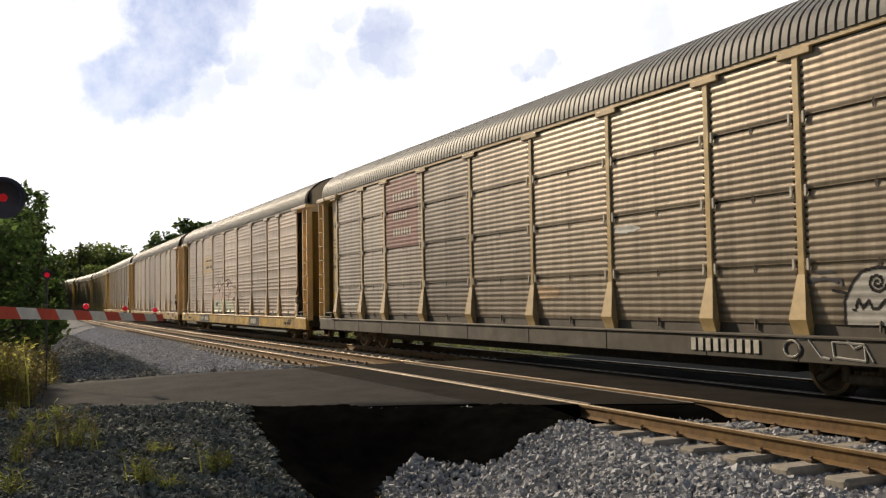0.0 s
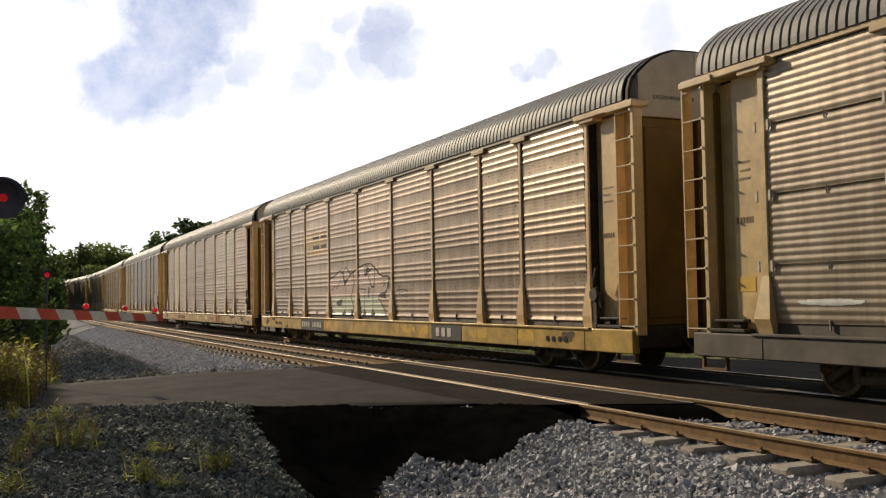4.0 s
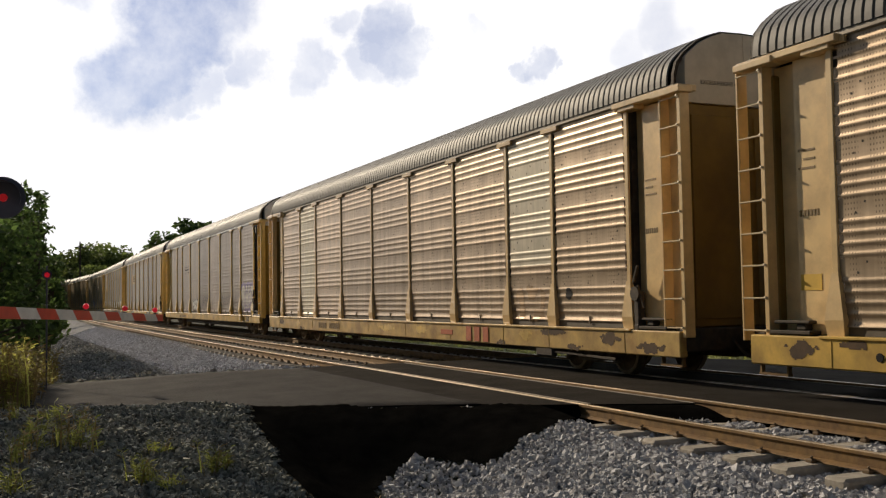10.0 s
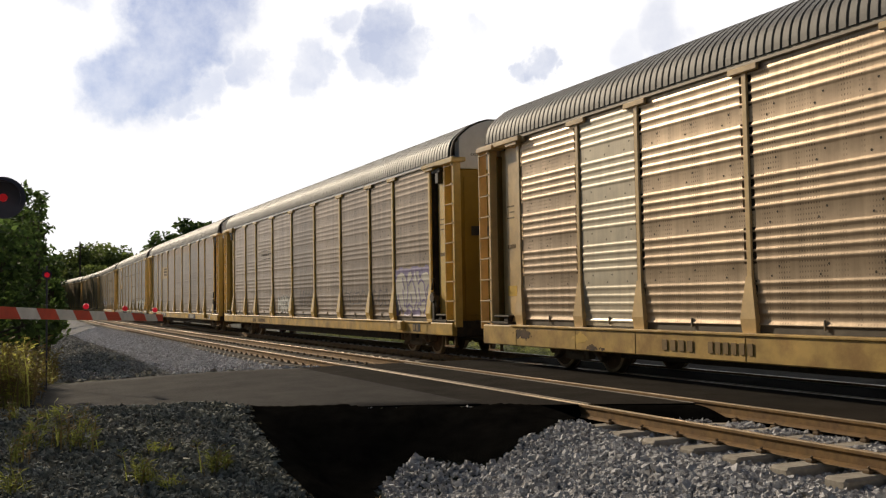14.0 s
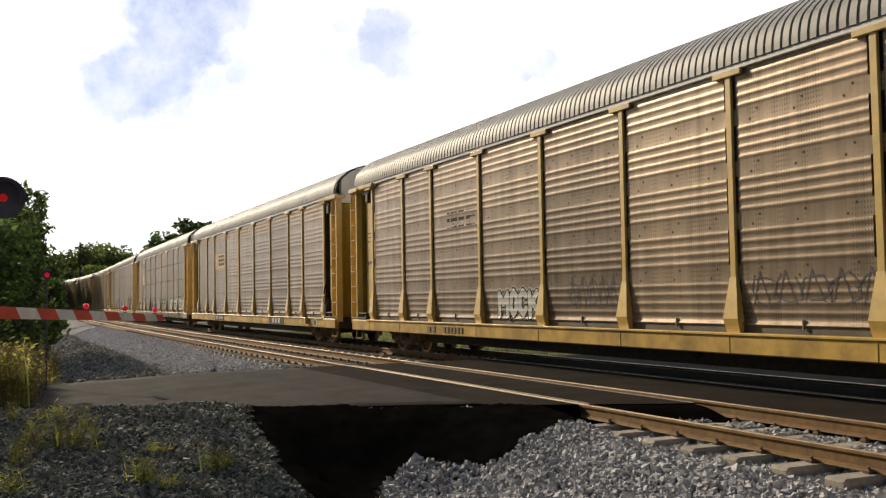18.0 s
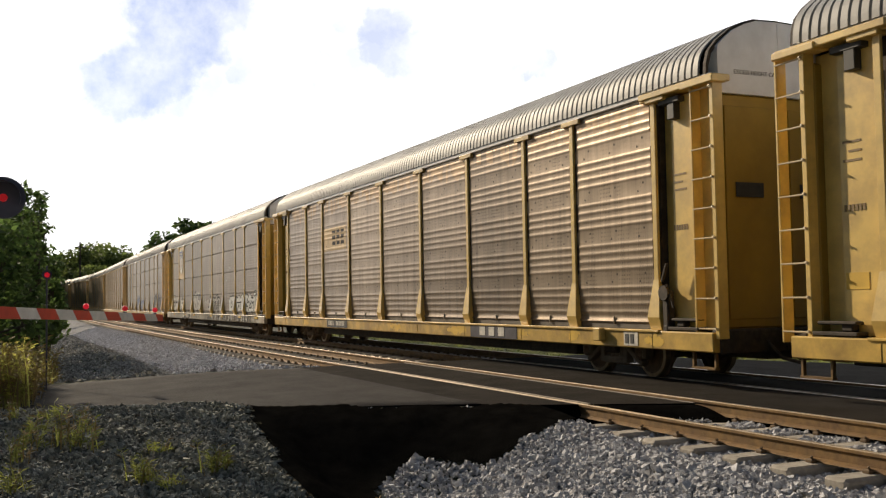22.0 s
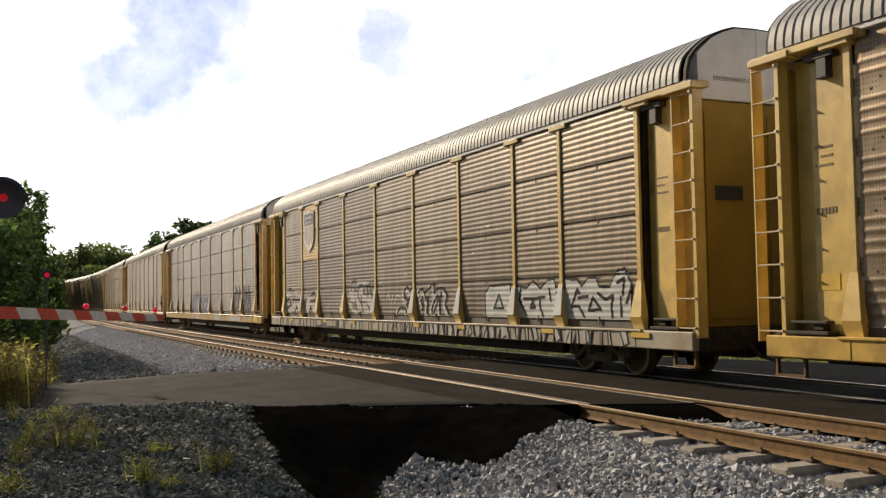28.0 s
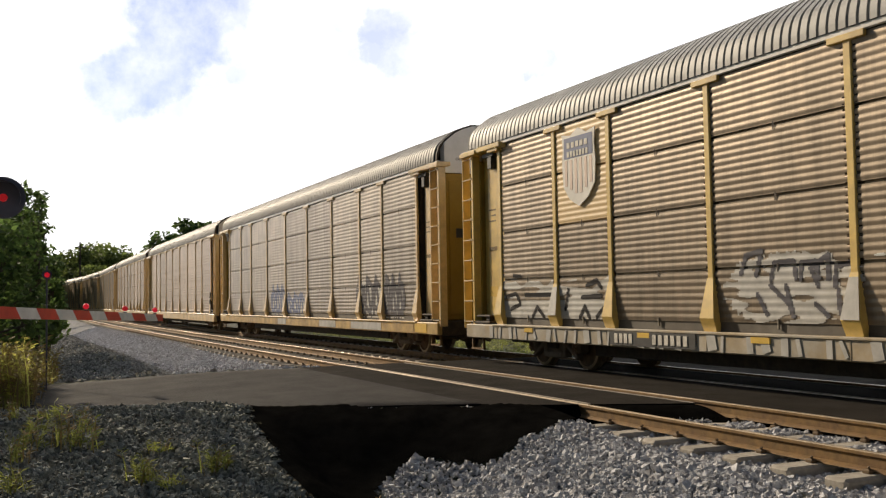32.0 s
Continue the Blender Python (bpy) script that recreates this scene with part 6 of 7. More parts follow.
def holes(car, x, n):
    bm = bmesh.new()
    for i in range(n):
        tube(bm, (x + i * 0.24, -SIDE - 0.172, 0.66), (x + i * 0.24, -SIDE - 0.15, 0.66), 0.06, seg=10)
    ob = part("jacking_holes", mesh_of("jacking_holes", bm, INK), car, "row of dark round holes in the sill")
    ob["kind"] = "stuff"


def dress_c2():
    lettering(c2, 5.4, 6.75, 0.50, 0.84, 3, RED, "red_lettering")
    lettering(c2, -6.5, -5.6, 0.58, 0.76, 4, STENCIL)
    lettering(c2, -5.3, -4.2, 0.58, 0.76, 6, STENCIL)
    graffiti(c2, "bands", 7.3, 9.2, 1.0, 1.9, RUSTY, lambda x, z: ragged(7.35, 9.15, 1.0, 1.75, 2.0)(x, z) and noise.noise((x * 4, z * 2, 3.0)) > -0.05, name="rust_stain")
    graffiti(c2, "bands", 9.7, 10.1, 1.35, 1.8, INK, ragged(9.75, 10.0, 1.45, 1.7, 5.0, 0.1), name="torn_hole", cell=0.02)
    panel_patch(c2, 1, "bands", 0.95, 5.0, SHEET_PALE, name="bright_sheet")
    panel_patch(c2, 7, "bands", 2.2, 5.0, SHEET_PALE, name="bright_sheet")
    for a, b in ((-0.6, 0.6), (2.2, 3.0), (-9.5, -8.8), (8.0, 8.7)):
        sill_smudge(c2, a, b, 0.60, 0.80, YELLOW)
    for a, b, z0, z1 in ((8.9, 9.9, 0.72, 0.90), (10.0, 10.6, 0.46, 0.60), (11.2, 11.9, 0.60, 0.86), (-11.8, -11.0, 0.60, 0.84), (6.9, 7.5, 0.46, 0.58), (-9.0, -8.2, 0.47, 0.6), (12.4, 13.2, 0.50, 0.70)):
        sill_smudge(c2, a, b, z0, z1, RUSTDARK, "dark rust eaten into the sill")
    sill_patch(c2, "sill_label", 3.9, 4.6, 0.62, 0.74, RED, "small red stencil")
    # brake gear hanging below the deck
    bm = bmesh.new()
    box(bm, 8.7, 9.4, -SIDE - 0.14, -SIDE, 0.28, 0.62, 0.04)
    tube(bm, (9.4, -SIDE - 0.08, 0.4), (11.6, -SIDE - 0.08, 0.34), 0.03, seg=6)
    part("brake_gear", mesh_of("brake_gear", bm, IRON), c2)


def dress_c3():
    # four block letters
    word = [[(-3.49, 1.12), (-3.50, 1.60), (-3.30, 1.38), (-3.11, 1.60), (-3.11, 1.12)], [(-2.81, 1.64), (-2.92, 1.54), (-2.94, 1.25), (-2.83, 1.15), (-2.70, 1.26), (-2.69, 1.54), (-2.81, 1.64)],
            [(-2.26, 1.55), (-2.39, 1.64), (-2.52, 1.54), (-2.53, 1.26), (-2.39, 1.15), (-2.26, 1.27)], [(-2.10, 1.60), (-2.07, 1.13)], [(-1.78, 1.61), (-1.98, 1.41), (-1.62, 1.12)]]
    graffiti(c3, "worn", -3.9, -1.2, 1.02, 1.9, WEATHERED, strokes(word, 0.135), lift=0.004, cell=0.02, label="pale sprayed halo round the letters")
    graffiti(c3, "worn", -3.9, -1.2, 1.02, 1.9, INK, strokes(word, 0.112), lift=0.009, cell=0.016, label="dark outline of block letters")
    graffiti(c3, "worn", -3.9, -1.2, 1.02, 1.9, WHITISH, strokes(word, 0.078), lift=0.014, cell=0.016, label="white block letters MOCK")
    # white petals with violet lines
    tops = [(9.45, 2.0), (9.6, 2.2), (9.85, 2.28), (10.1, 2.22), (10.3, 2.05), (10.42, 2.26), (10.6, 2.26), (10.75, 2.06), (10.85, 2.28), (11.0, 2.26), (11.15, 2.28), (11.25, 2.08), (11.4, 2.2), (11.7, 2.24), (11.95, 2.1)]
    graffiti(c3, "worn", 9.38, 11.95, 1.06, 2.46, VIOLET, lambda x, z: z < 2.40 + 0.08 * noise.noise((x * 4, z * 4, 0)) and (z > 2.0 or z < 1.35 and noise.noise((x * 2.5, z * 2, 6)) > -0.1), label="violet graffiti ground")
    graffiti(c3, "worn", 9.45, 11.95, 1.12, 2.35, WEATHERED, lambda x, z: under(tops)(x, z) and z > 1.22 + 0.16 * noise.noise((x * 4.0, 3.0, 0)), lift=0.010, label="white graffiti")
    stems = [[(10.1, 2.27), (10.32, 2.02), (10.36, 1.73), (10.24, 1.29)], [(9.97, 2.1), (10.12, 1.8)], [(9.99, 1.77), (10.12, 1.32)], [(10.43, 1.9), (10.66, 2.1), (10.8, 1.92), (10.96, 1.63), (10.97, 1.43), (10.81, 1.26), (10.79, 1.12)], [(10.58, 1.64), (10.66, 1.41)],
             [(10.92, 2.31), (11.05, 2.02)], [(11.16, 2.32), (11.22, 2.12)], [(11.1, 1.93), (11.33, 2.05), (11.5, 1.95), (11.62, 1.62), (11.72, 1.45)], [(11.13, 1.81), (11.3, 1.38)], [(11.37, 1.46), (11.51, 1.5), (11.61, 1.43), (11.62, 1.13)]]
    roots = [[(10.25, 1.11), (10.3, 1.29), (10.47, 1.38), (10.66, 1.29), (10.73, 1.12)], [(9.92, 1.11), (9.68, 1.5), (9.64, 1.63)], [(11.04, 1.29), (11.15, 1.42), (11.29, 1.35)], [(11.8, 1.88), (11.7, 1.78), (11.72, 1.64), (11.89, 1.59)], [(9.4, 1.5), (9.55, 1.25), (9.6, 1.1)]]
    graffiti(c3, "worn", 9.38, 11.95, 1.06, 2.4, VIOLET, strokes(stems + roots, 0.03), lift=0.016, cell=0.022)
    rng = random.Random(12)
    graffiti(c3, "worn", -0.6, 1.4, 1.2, 2.0, SMOKE, strokes(scrawl(rng, -0.5, 1.3, 1.25, 1.9, 5), 0.012), cell=0.018)
    graffiti(c3, "worn", 4.6, 9.2, 1.2, 2.0, SMOKE, strokes(scrawl(rng, 4.8, 9.0, 1.3, 1.85, 8), 0.011), cell=0.018)
    graffiti(c3, "worn", -7.2, -4.6, 3.3, 3.7, INK, lambda x, z: -6.3 < x < -4.7 and (0.0 < (z - 3.38 - 0.02 * x) % 0.2 < 0.07) and (x * 2.3) % 1 < 0.8, name="stencil_lines")
    lettering(c3, -7.3, -6.7, 0.66, 0.80, 2, STENCIL)
    lettering(c3, -6.3, -5.1, 0.66, 0.80, 6, STENCIL)
    for a, b, mm in ((10.2, 10.5, YELLOW),):
        bm = bmesh.new()
        box(bm, a, b, -SIDE - 0.30, -SIDE - 0.15, 0.66, 0.92, 0.02)
        part("jack_pad", mesh_of("jack_pad", bm, mm), c3)
    sill_patch(c3, "route_label", 11.05, 11.55, 0.64, 0.86, PLATE, "small black label board")
    lettering(c3, 11.1, 11.5, 0.67, 0.83, 2, STENCIL)


def dress_c4():
    panel_patch(c4, 2, "worn", 3.22, 4.0, SHEET_YELLOW, label="faded yellow emblem panel")
    graffiti(c4, "worn", -6.7, -4.4, 3.2, 4.0, INK, lambda x, z: -6.2 < x < -4.9 and ((x + 6.2) * 1.1) % 0.5 < 0.36 and 3.35 < z < 3.9 and (z * 5) % 1 < 0.6, name="emblem_mark", lift=0.010)
    for i, (a, b) in enumerate(zip(POSTS, POSTS[1:])):
        graffiti(c4, "worn", a + 0.12, b - 0.12, 4.25, 5.0, RUSTY, lambda x, z, k=i: z > 4.62 + 0.35 * noise.noise((x * 2.2, z * 0.6, k)) and noise.noise((x * 5, z * 1.2, k + 3)) > -0.1, name="rust_stain", lift=0.003)
    sill_patch(c4, "number_plate", -6.4, -4.3, 0.62, 0.88, PLATE, "black plate with white lettering")
    lettering(c4, -6.2, -5.6, 0.68, 0.83, 4, LETTER)
    lettering(c4, -5.4, -4.5, 0.68, 0.83, 6, LETTER)
    sill_patch(c4, "logo_plate", 4.8, 7.1, 0.60, 0.88, SMOKE, "grey plate with white lettering")
    lettering(c4, 5.3, 6.7, 0.65, 0.85, 3, LETTER)
    for a, b in ((7.2, 7.7), (9.2, 9.7), (11.65, 12.3), (3.5, 4.5), (-0.5, 0.3), (-9.2, -8.5)):
        sill_smudge(c4, a, b, 0.64, 0.86, BRIGHT)
    sill_patch(c4, "route_label", 11.15, 11.58, 0.62, 0.87, LETTER, "white label board")
    lettering(c4, 11.2, 11.52, 0.66, 0.83, 2, PLATE)
    bm = bmesh.new()
    box(bm, 10.33, 10.55, -SIDE - 0.30, -SIDE - 0.15, 0.68, 0.92, 0.02)
    part("jack_pad", mesh_of("jack_pad", bm, YELLOW), c4)


def dress_c5():
    # shield on a yellow panel
    a, b = bay(1)
    cx = (a + b) / 2
    panel_patch(c5, 1, "tiers", 2.98, 4.99, ORANGE, label="yellow emblem panel")
    bm = bmesh.new()

    def shield(s, y):
        pts = [(-0.62, 0.78), (-0.3, 0.72), (0, 0.86), (0.3, 0.72), (0.62, 0.78), (0.58, 0.45), (0.62, 0.1), (0.58, -0.4), (0.35, -0.68), (0, -0.86), (-0.35, -0.68), (-0.58, -0.4), (-0.62, 0.1), (-0.58, 0.45)]
        return [(cx + x * s, y, 4.08 + z * s * 0.93) for x, z in pts]
    front, back = shield(0.98, -SIDE - 0.062), shield(0.98, -SIDE - 0.04)
    f = [bm.verts.new(p) for p in front]
    k = [bm.verts.new(p) for p in back]
    bm.faces.new(f)
    for i in range(len(f)):
        j = (i + 1) % len(f)
        bm.faces.new((f[i], k[i], k[j], f[j]))
    sh = part("shield", mesh_of("shield", bm, GLOSSWHITE), c5, "white shield emblem with faded red stripes")
    bm = bmesh.new()
    for i in range(6):
        x = cx - 0.45 + i * 0.18
        box(bm, x - 0.045, x + 0.045, -SIDE - 0.067, -SIDE - 0.06, 3.52 + 0.14 * abs(i - 2.5) * 0.6, 4.25)
    part("stripes", mesh_of("stripes", bm, PINKISH), sh)
    bm = bmesh.new()
    box(bm, cx - 0.52, cx + 0.52, -SIDE - 0.067, -SIDE - 0.06, 4.28, 4.70)
    part("shield_chief", mesh_of("shield_chief", bm, BLUE), sh)
    bm = bmesh.new()
    for r, n in ((4.54, 5), (4.36, 7)):
        for i in range(n):
            x = cx - 0.4 + i * 0.8 / n
            box(bm, x, x + 0.55 / n, -SIDE - 0.073, -SIDE - 0.066, r - 0.055, r + 0.06)
    part("shield_lettering", mesh_of("shield_lettering", bm, LETTER), sh)
    rng = random.Random(21)
    # low white tag with dark letters at the tail end
    graffiti(c5, "tiers", -11.75, -7.35, 1.06, 2.0, WEATHERED, lambda x, z: noise.noise((x * 0.9, z * 7.0, 2.0)) > -0.05 - 0.5 * (z < 1.45) and z < 1.85 + 0.2 * noise.noise((x * 2, 0, 4)) and not -9.42 < x < -9.18, label="grey-white graffiti")
    tail = [[(-11.49, 1.53), (-11.04, 1.6), (-10.83, 1.37), (-11.28, 1.26)], [(-10.32, 1.08), (-10.1, 1.31), (-9.81, 1.09)], [(-9.57, 1.09), (-9.51, 1.31), (-9.32, 1.31)], [(-10.61, 1.57), (-9.5, 1.56)], [(-8.95, 1.27), (-8.84, 1.65)], [(-8.42, 1.1), (-8.24, 1.32), (-8.08, 1.11)],
            [(-8.14, 1.73), (-7.8, 1.82), (-7.64, 1.68)], [(-11.13, 2.0), (-10.81, 1.97)], [(-8.32, 1.5), (-7.65, 1.52)], [(-7.83, 1.11), (-7.58, 1.29), (-7.4, 1.12)]]
    graffiti(c5, "tiers", -11.7, -7.35, 1.04, 2.05, INK, strokes(tail, 0.045), lift=0.011, cell=0.03)
    # grey outlined letters
    graffiti(c5, "tiers", -4.3, -1.3, 1.06, 2.2, WEATHERED, lambda x, z: ragged(-4.2, -1.4, 1.0, 2.15, 9.0, 0.35)(x, z) and noise.noise((x * 1.6, z * 8.0, 1.0)) > -0.22, label="grey-white graffiti")
    grey = [[(-3.75, 1.83), (-3.63, 2.1), (-3.29, 2.16), (-3.42, 1.79)], [(-3.1, 1.7), (-3.04, 1.96), (-2.63, 1.98), (-2.59, 1.73)], [(-2.5, 1.72), (-2.49, 1.94), (-2.2, 1.96), (-2.16, 1.72)], [(-2.17, 1.61), (-2.3, 1.86), (-1.97, 2.04), (-1.98, 1.71)], [(-1.85, 1.6), (-1.84, 1.88), (-1.53, 1.92), (-1.52, 1.6)],
            [(-3.11, 1.63), (-2.76, 1.37), (-2.67, 1.18)], [(-2.8, 1.62), (-2.67, 1.18)], [(-2.23, 1.36), (-2.01, 1.19)], [(-1.81, 1.54), (-1.78, 1.23)], [(-3.4, 1.5), (-3.2, 1.2)]]
    graffiti(c5, "tiers", -4.3, -1.3, 1.06, 2.25, SMOKE, strokes(grey, 0.04), lift=0.011, cell=0.03)
    # black-lined tag
    tag = [[(1.48, 1.89), (1.18, 1.75), (0.99, 1.87), (0.79, 1.76), (0.78, 1.56), (1.03, 1.5), (1.41, 1.59), (1.13, 1.22), (0.94, 1.37), (1.25, 1.48)], [(1.83, 1.69), (1.93, 1.78), (2.12, 1.78), (2.24, 1.68), (2.28, 1.51), (2.44, 1.54), (2.36, 1.15)],
           [(2.29, 1.72), (2.55, 1.78), (2.74, 1.93), (2.89, 1.84), (2.86, 1.67), (3.03, 1.77), (3.33, 1.79), (3.53, 1.75)], [(2.06, 1.33), (1.96, 1.47), (2.09, 1.56), (2.13, 1.4), (2.03, 1.22)]]
    tag += [[(3.09, 1.6), (2.84, 1.43), (2.7, 1.23), (2.72, 1.14)], [(2.83, 1.16), (3.01, 1.36), (3.19, 1.56)], [(3.32, 1.69), (3.18, 1.36), (3.22, 1.14)], [(0.26, 1.11), (0.33, 1.21), (0.51, 1.29), (0.85, 1.27), (0.93, 1.14)], [(3.53, 1.74), (3.68, 1.59), (3.55, 1.36), (3.75, 1.14)]]
    graffiti(c5, "tiers", -0.2, 4.3, 1.05, 2.1, WEATHERED, strokes([[(x - 0.07, z - 0.05) for x, z in l] for l in tag], 0.10), label="white graffiti with black outline")
    graffiti(c5, "tiers", -0.2, 4.3, 1.05, 2.1, INK, strokes(tag, 0.042), lift=0.011, cell=0.024)
    graffiti(c5, "tiers", -1.0, 0.6, 1.3, 1.9, SPRAY, strokes([[(-0.6, 1.45), (-0.45, 1.7), (-0.3, 1.45)], [(-0.2, 1.4), (-0.1, 1.65)], [(0.0, 1.4), (0.2, 1.62), (0.5, 1.6)]], 0.02), lift=0.011, cell=0.02, label="thin white scribble")
    # large white letters at the head end
    crest = [(5.82, 1.6), (6.08, 1.77), (7.0, 1.8), (7.47, 1.74), (7.84, 1.7), (8.11, 1.85), (8.43, 1.68), (8.75, 1.85), (8.99, 1.87), (9.04, 1.71), (9.45, 1.66), (9.48, 1.85), (9.9, 1.84), (10.05, 1.69), (10.29, 1.86), (10.57, 1.85), (10.66, 1.68), (11.04, 1.67), (11.14, 1.82), (11.29, 1.97), (11.54, 1.99), (11.64, 1.82), (11.78, 1.65)]
    graffiti(c5, "tiers", 5.8, 11.8, 1.06, 2.1, INK, lambda x, z: under([(x2, z2 + 0.05) for x2, z2 in crest])(x, z) and z > 1.10 + 0.05 * noise.noise((x * 2, 0, 0)), label="black outline of the block graffiti")
    graffiti(c5, "tiers", 5.86, 11.74, 1.06, 2.1, WHITISH, lambda x, z: under([(x2, z2 - 0.01) for x2, z2 in crest])(x, z), lift=0.011, label="white block graffiti")
    cuts = [[(7.7, 1.49), (8.23, 1.49), (8.61, 1.52)], [(7.99, 1.29), (8.1, 1.45), (8.19, 1.29), (7.99, 1.29)], [(9.66, 1.31), (9.89, 1.66), (9.97, 1.58)], [(9.66, 1.31), (9.93, 1.33), (10.13, 1.12)], [(9.94, 1.49), (10.25, 1.52)], [(10.29, 1.25), (10.45, 1.49), (10.72, 1.26), (10.29, 1.25)],
            [(10.63, 1.57), (10.89, 1.45), (11.13, 1.53), (11.07, 1.29), (11.11, 1.12)], [(11.28, 1.76), (11.51, 1.84), (11.45, 1.53)], [(11.57, 1.39), (11.72, 1.65)], [(11.38, 1.49), (11.39, 1.14)], [(6.29, 1.28), (6.54, 1.59), (6.75, 1.28), (6.29, 1.28)]]
    cuts += [[(7.57, 1.7), (7.52, 1.45), (7.82, 1.12)], [(8.39, 1.49), (8.41, 1.29), (8.53, 1.12)], [(8.8, 1.68), (8.85, 1.44)], [(7.1, 1.75), (7.15, 1.4), (7.0, 1.12)], [(9.1, 1.6), (9.3, 1.3), (9.35, 1.12)]]
    graffiti(c5, "tiers", 5.86, 11.78, 1.06, 2.1, INK, strokes(cuts, 0.03), lift=0.017, cell=0.022)
    # the same paint runs over the feet of the posts
    for i, x in enumerate(POSTS):
        if x > 4 or x in (-9.3, -1.5, 1.5):
            bm = bmesh.new()
            w = 0.165
            q = [bm.verts.new(p) for p in ((x - 0.082, -SIDE - 0.066, 1.72), (x + 0.082, -SIDE - 0.066, 1.72), (x + w, -SIDE - 0.166, 1.14), (x - w, -SIDE - 0.166, 1.14))]
            bm.faces.new(q)
            if x < 11.9:
                part("foot_paint", mesh_of("foot_paint", bm, WHITISH if x > 4 else WEATHERED), c5, "pale spray paint on the post's foot")
    # sprayed sill
    bm = bmesh.new()
    for i in range(60):
        x = -12.0 + i * 0.4 + rng.uniform(-0.1, 0.1)
        w = rng.uniform(0.05, 0.22)
        q = box(bm, x, x + w, -SIDE - 0.175, -SIDE - 0.163, 0.60, 0.86)
        bmesh.ops.rotate(bm, verts=q, cent=(x, 0, 0.73), matrix=Matrix.Rotation(rng.uniform(-0.5, 0.3), 3, "Y"))
        for v in q:
            v.co.z = max(0.585, min(0.895, v.co.z))
    ob = part("sill_graffiti", mesh_of("sill_graffiti", bm, WEATHERED), c5, "grey-white sprayed strokes on the sill")
    ob["kind"] = "stuff"
    bm = bmesh.new()
    for i in range(40):
        x = 0.2 + i * 0.29 + rng.uniform(-0.1, 0.1)
        q = box(bm, x, x + rng.uniform(0.02, 0.05), -SIDE - 0.18, -SIDE - 0.165, 0.60, 0.86)
        bmesh.ops.rotate(bm, verts=q, cent=(x, 0, 0.73), matrix=Matrix.Rotation(rng.uniform(-0.6, 0.6), 3, "Y"))
        for v in q:
            v.co.z = max(0.585, min(0.895, v.co.z))
    ob = part("sill_graffiti", mesh_of("sill_graffiti", bm, SMOKE), c5, "dark sprayed strokes on the sill")
    ob["kind"] = "stuff"
    sill_patch(c5, "number_plate", -7.15, -4.7, 0.62, 0.87, PLATE, "black plate with white lettering", lift=0.02)
    bm = bmesh.new()
    for x in (-7.0, -6.85, -6.7, -6.55, -5.85, -5.68, -5.51, -5.34, -5.17, -5.0):
        box(bm, x, x + 0.10, -SIDE - 0.195, -SIDE - 0.18, 0.66, 0.83)
    part("lettering", mesh_of("lettering", bm, LETTER), c5)
    for a2, b2 in ((11.9, 12.45), (-6.3, -5.95), (-3.4, -3.0), (4.6, 5.0), (8.7, 9.2), (1.8, 2.2), (-10.4, -10.05)):
        sill_patch(c5, "sill_patch", a2, b2, 0.77, 0.86, BRIGHT, "bright yellow paint patch", lift=0.022)
    for x, z in ((3.5, 4.3), (0.9, 2.2), (-1.1, 2.0), (-9.5, 2.2), (5.2, 2.6), (6.0, 3.2)):
        graffiti(c5, "tiers", x - 0.2, x + 0.25, z - 0.06, z + 0.06, SPRAY, ragged(x - 0.10, x + 0.13, z - 0.018, z + 0.02, x, 1.2), name="paint_scrape", cell=0.014)


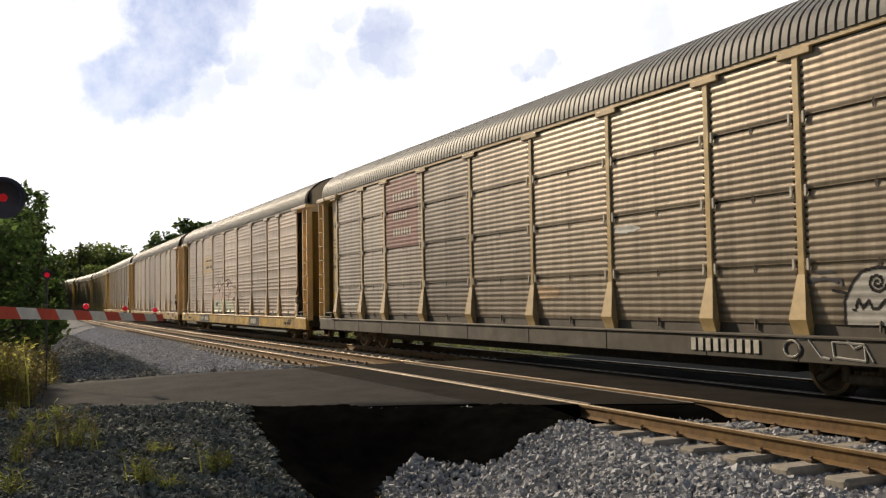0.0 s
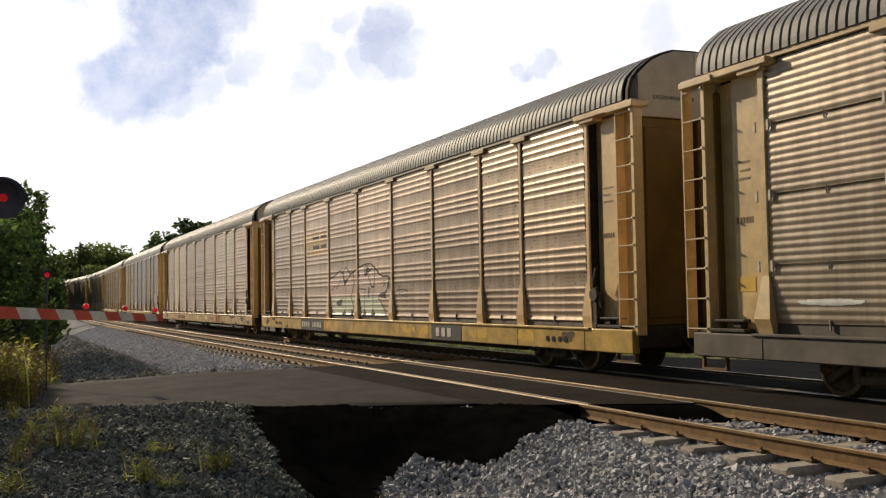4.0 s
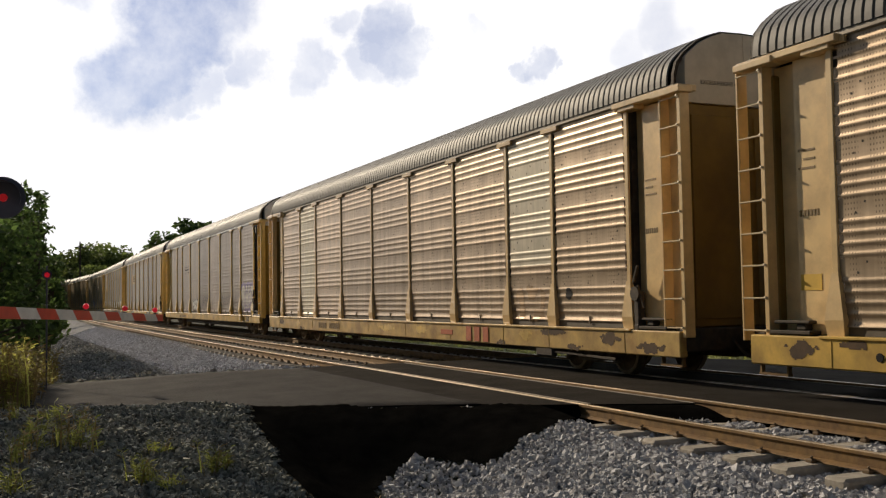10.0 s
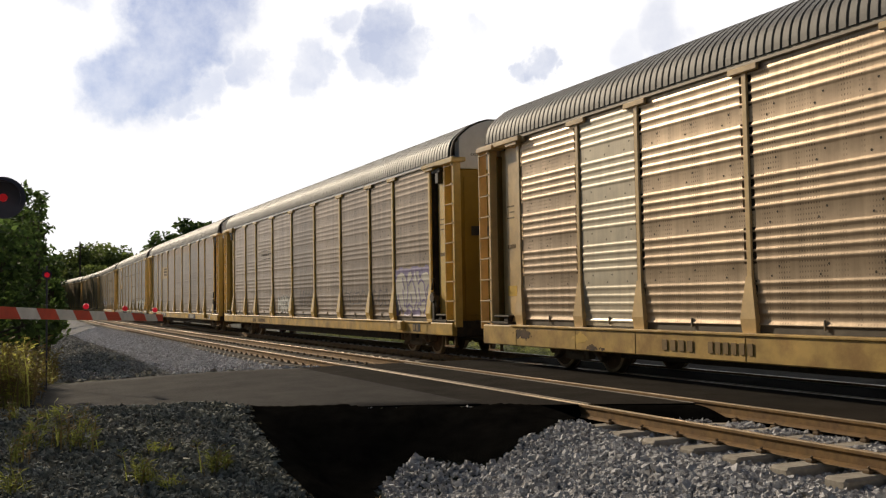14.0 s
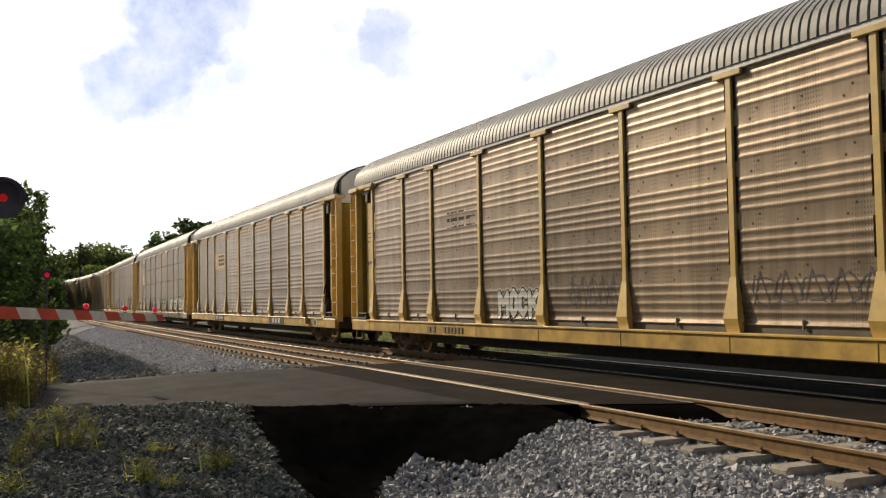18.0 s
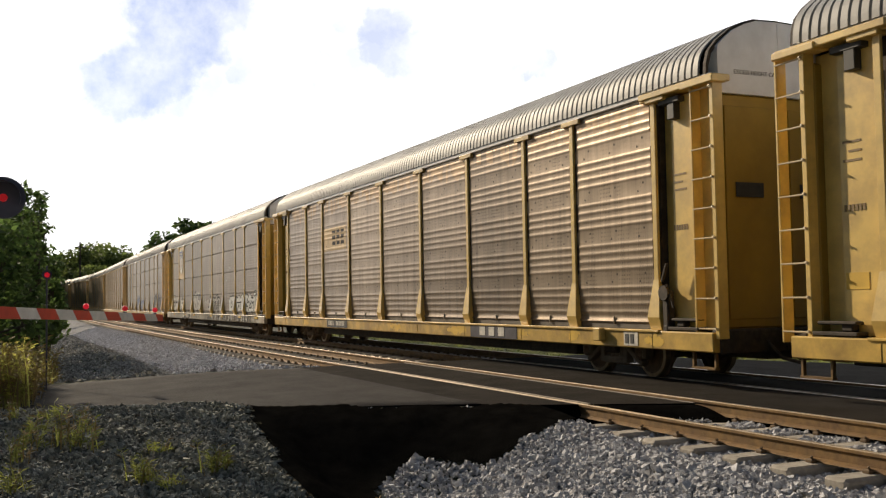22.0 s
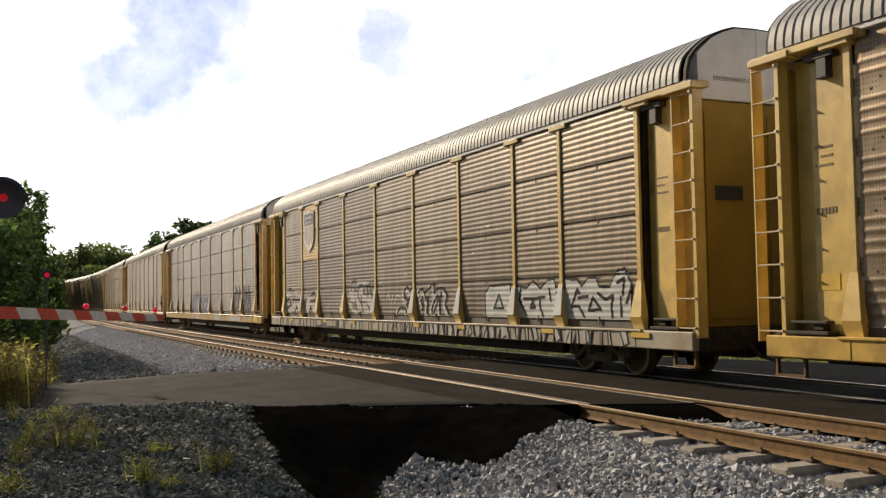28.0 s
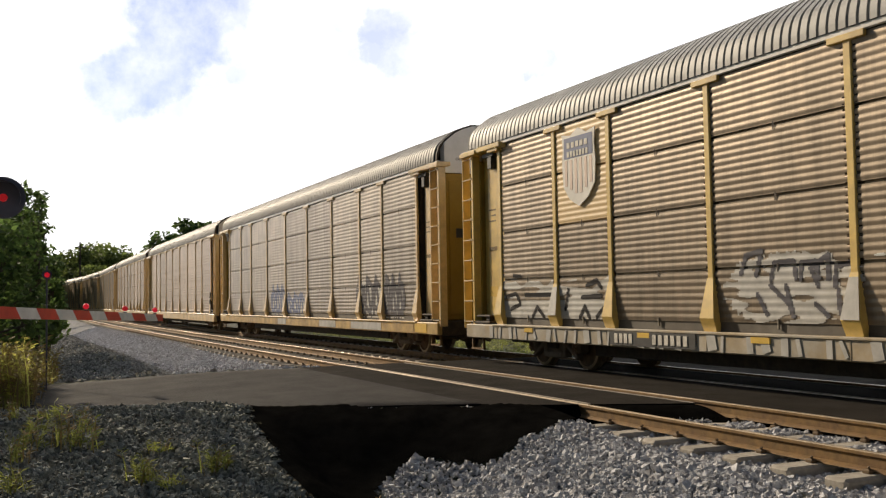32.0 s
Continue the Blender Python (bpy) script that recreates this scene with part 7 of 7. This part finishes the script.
def dress_c6():
    rng = random.Random(31)
    for a, b, z in ((-3.7, -1.6, 2.15), (-1.4, 1.2, 1.8), (6.9, 9.2, 2.2), (9.4, 11.0, 2.2)):
        graffiti(c6, "tiers", a, b, 0.97, z + 0.1, WEATHERED, blob(a, b, 0.97, z, a), label="grey-white graffiti")
        graffiti(c6, "tiers", a - 0.2, b + 0.2, 0.97, z + 0.1, BLUE if a < 0 else SMOKE, strokes(scrawl(rng, a, b, 1.0, z, 3), 0.08), lift=0.011)
    sill_patch(c6, "sill_patch", 12.1, 12.9, 0.62, 0.86, BRIGHT, "bright yellow paint patch")
    for a, b in ((-2.2, -1.0), (3.4, 5.2), (6.8, 9.5)):
        sill_patch(c6, "sill_graffiti", a, b, 0.62, 0.84, WEATHERED)


for _c in (c0, c1, c2, c3, c4, c5):
    hasps(_c)
dress_c0()
dress_c1()
dress_c2()
dress_c3()
dress_c4()
dress_c5()
dress_c6()


def end_text(car):
    cu = bpy.data.curves.new("end_lettering", "FONT")
    cu.body = "EXCESS HEIGHT CAR"
    cu.size = 0.10
    cu.extrude = 0.002
    cu.align_x = "CENTER"
    cu.materials.append(PLATE)
    part("end_lettering", cu, car, "small black stencilled words", Matrix.Translation((13.566, -0.50, 5.13)) @ Euler((radians(90), 0, radians(90))).to_matrix().to_4x4())


for _c in (c1, c2, c3, c4, c5, c6):
    end_text(_c)


# ---------- motion ----------
def motions():
    """The train rolls by, car by car, and its wheels turn."""
    for k, car, wheels, kind in cars:
        rows = []
        steps = 16 if k < 6 else 32
        for i in range(steps + 1):
            t = 32.0 * i / steps
            x = G0 + CAR / 2 - CAR * k + run(t)
            a, b = x - TRUCK_X, x + TRUCK_X
            ya, yb = bend(a), bend(b)
            rows.append((t, pose(x, YF + (ya + yb) / 2, 0, 0, 0, math.degrees(math.atan2(yb - ya, b - a)))))
        walk(car, rows)
        if k > 6:
            continue
        for ob, x in wheels:
            rows, t = [], 0.0
            while t < 32.0:
                rows.append((t, pose(x, 0, WHEEL_R, 0, math.degrees(run(t) / WHEEL_R), 0)))
                t += 0.1
            rows.append((32.0, pose(x, 0, WHEEL_R, 0, math.degrees(run(32.0) / WHEEL_R), 0)))
            walk(ob, rows)


motions()
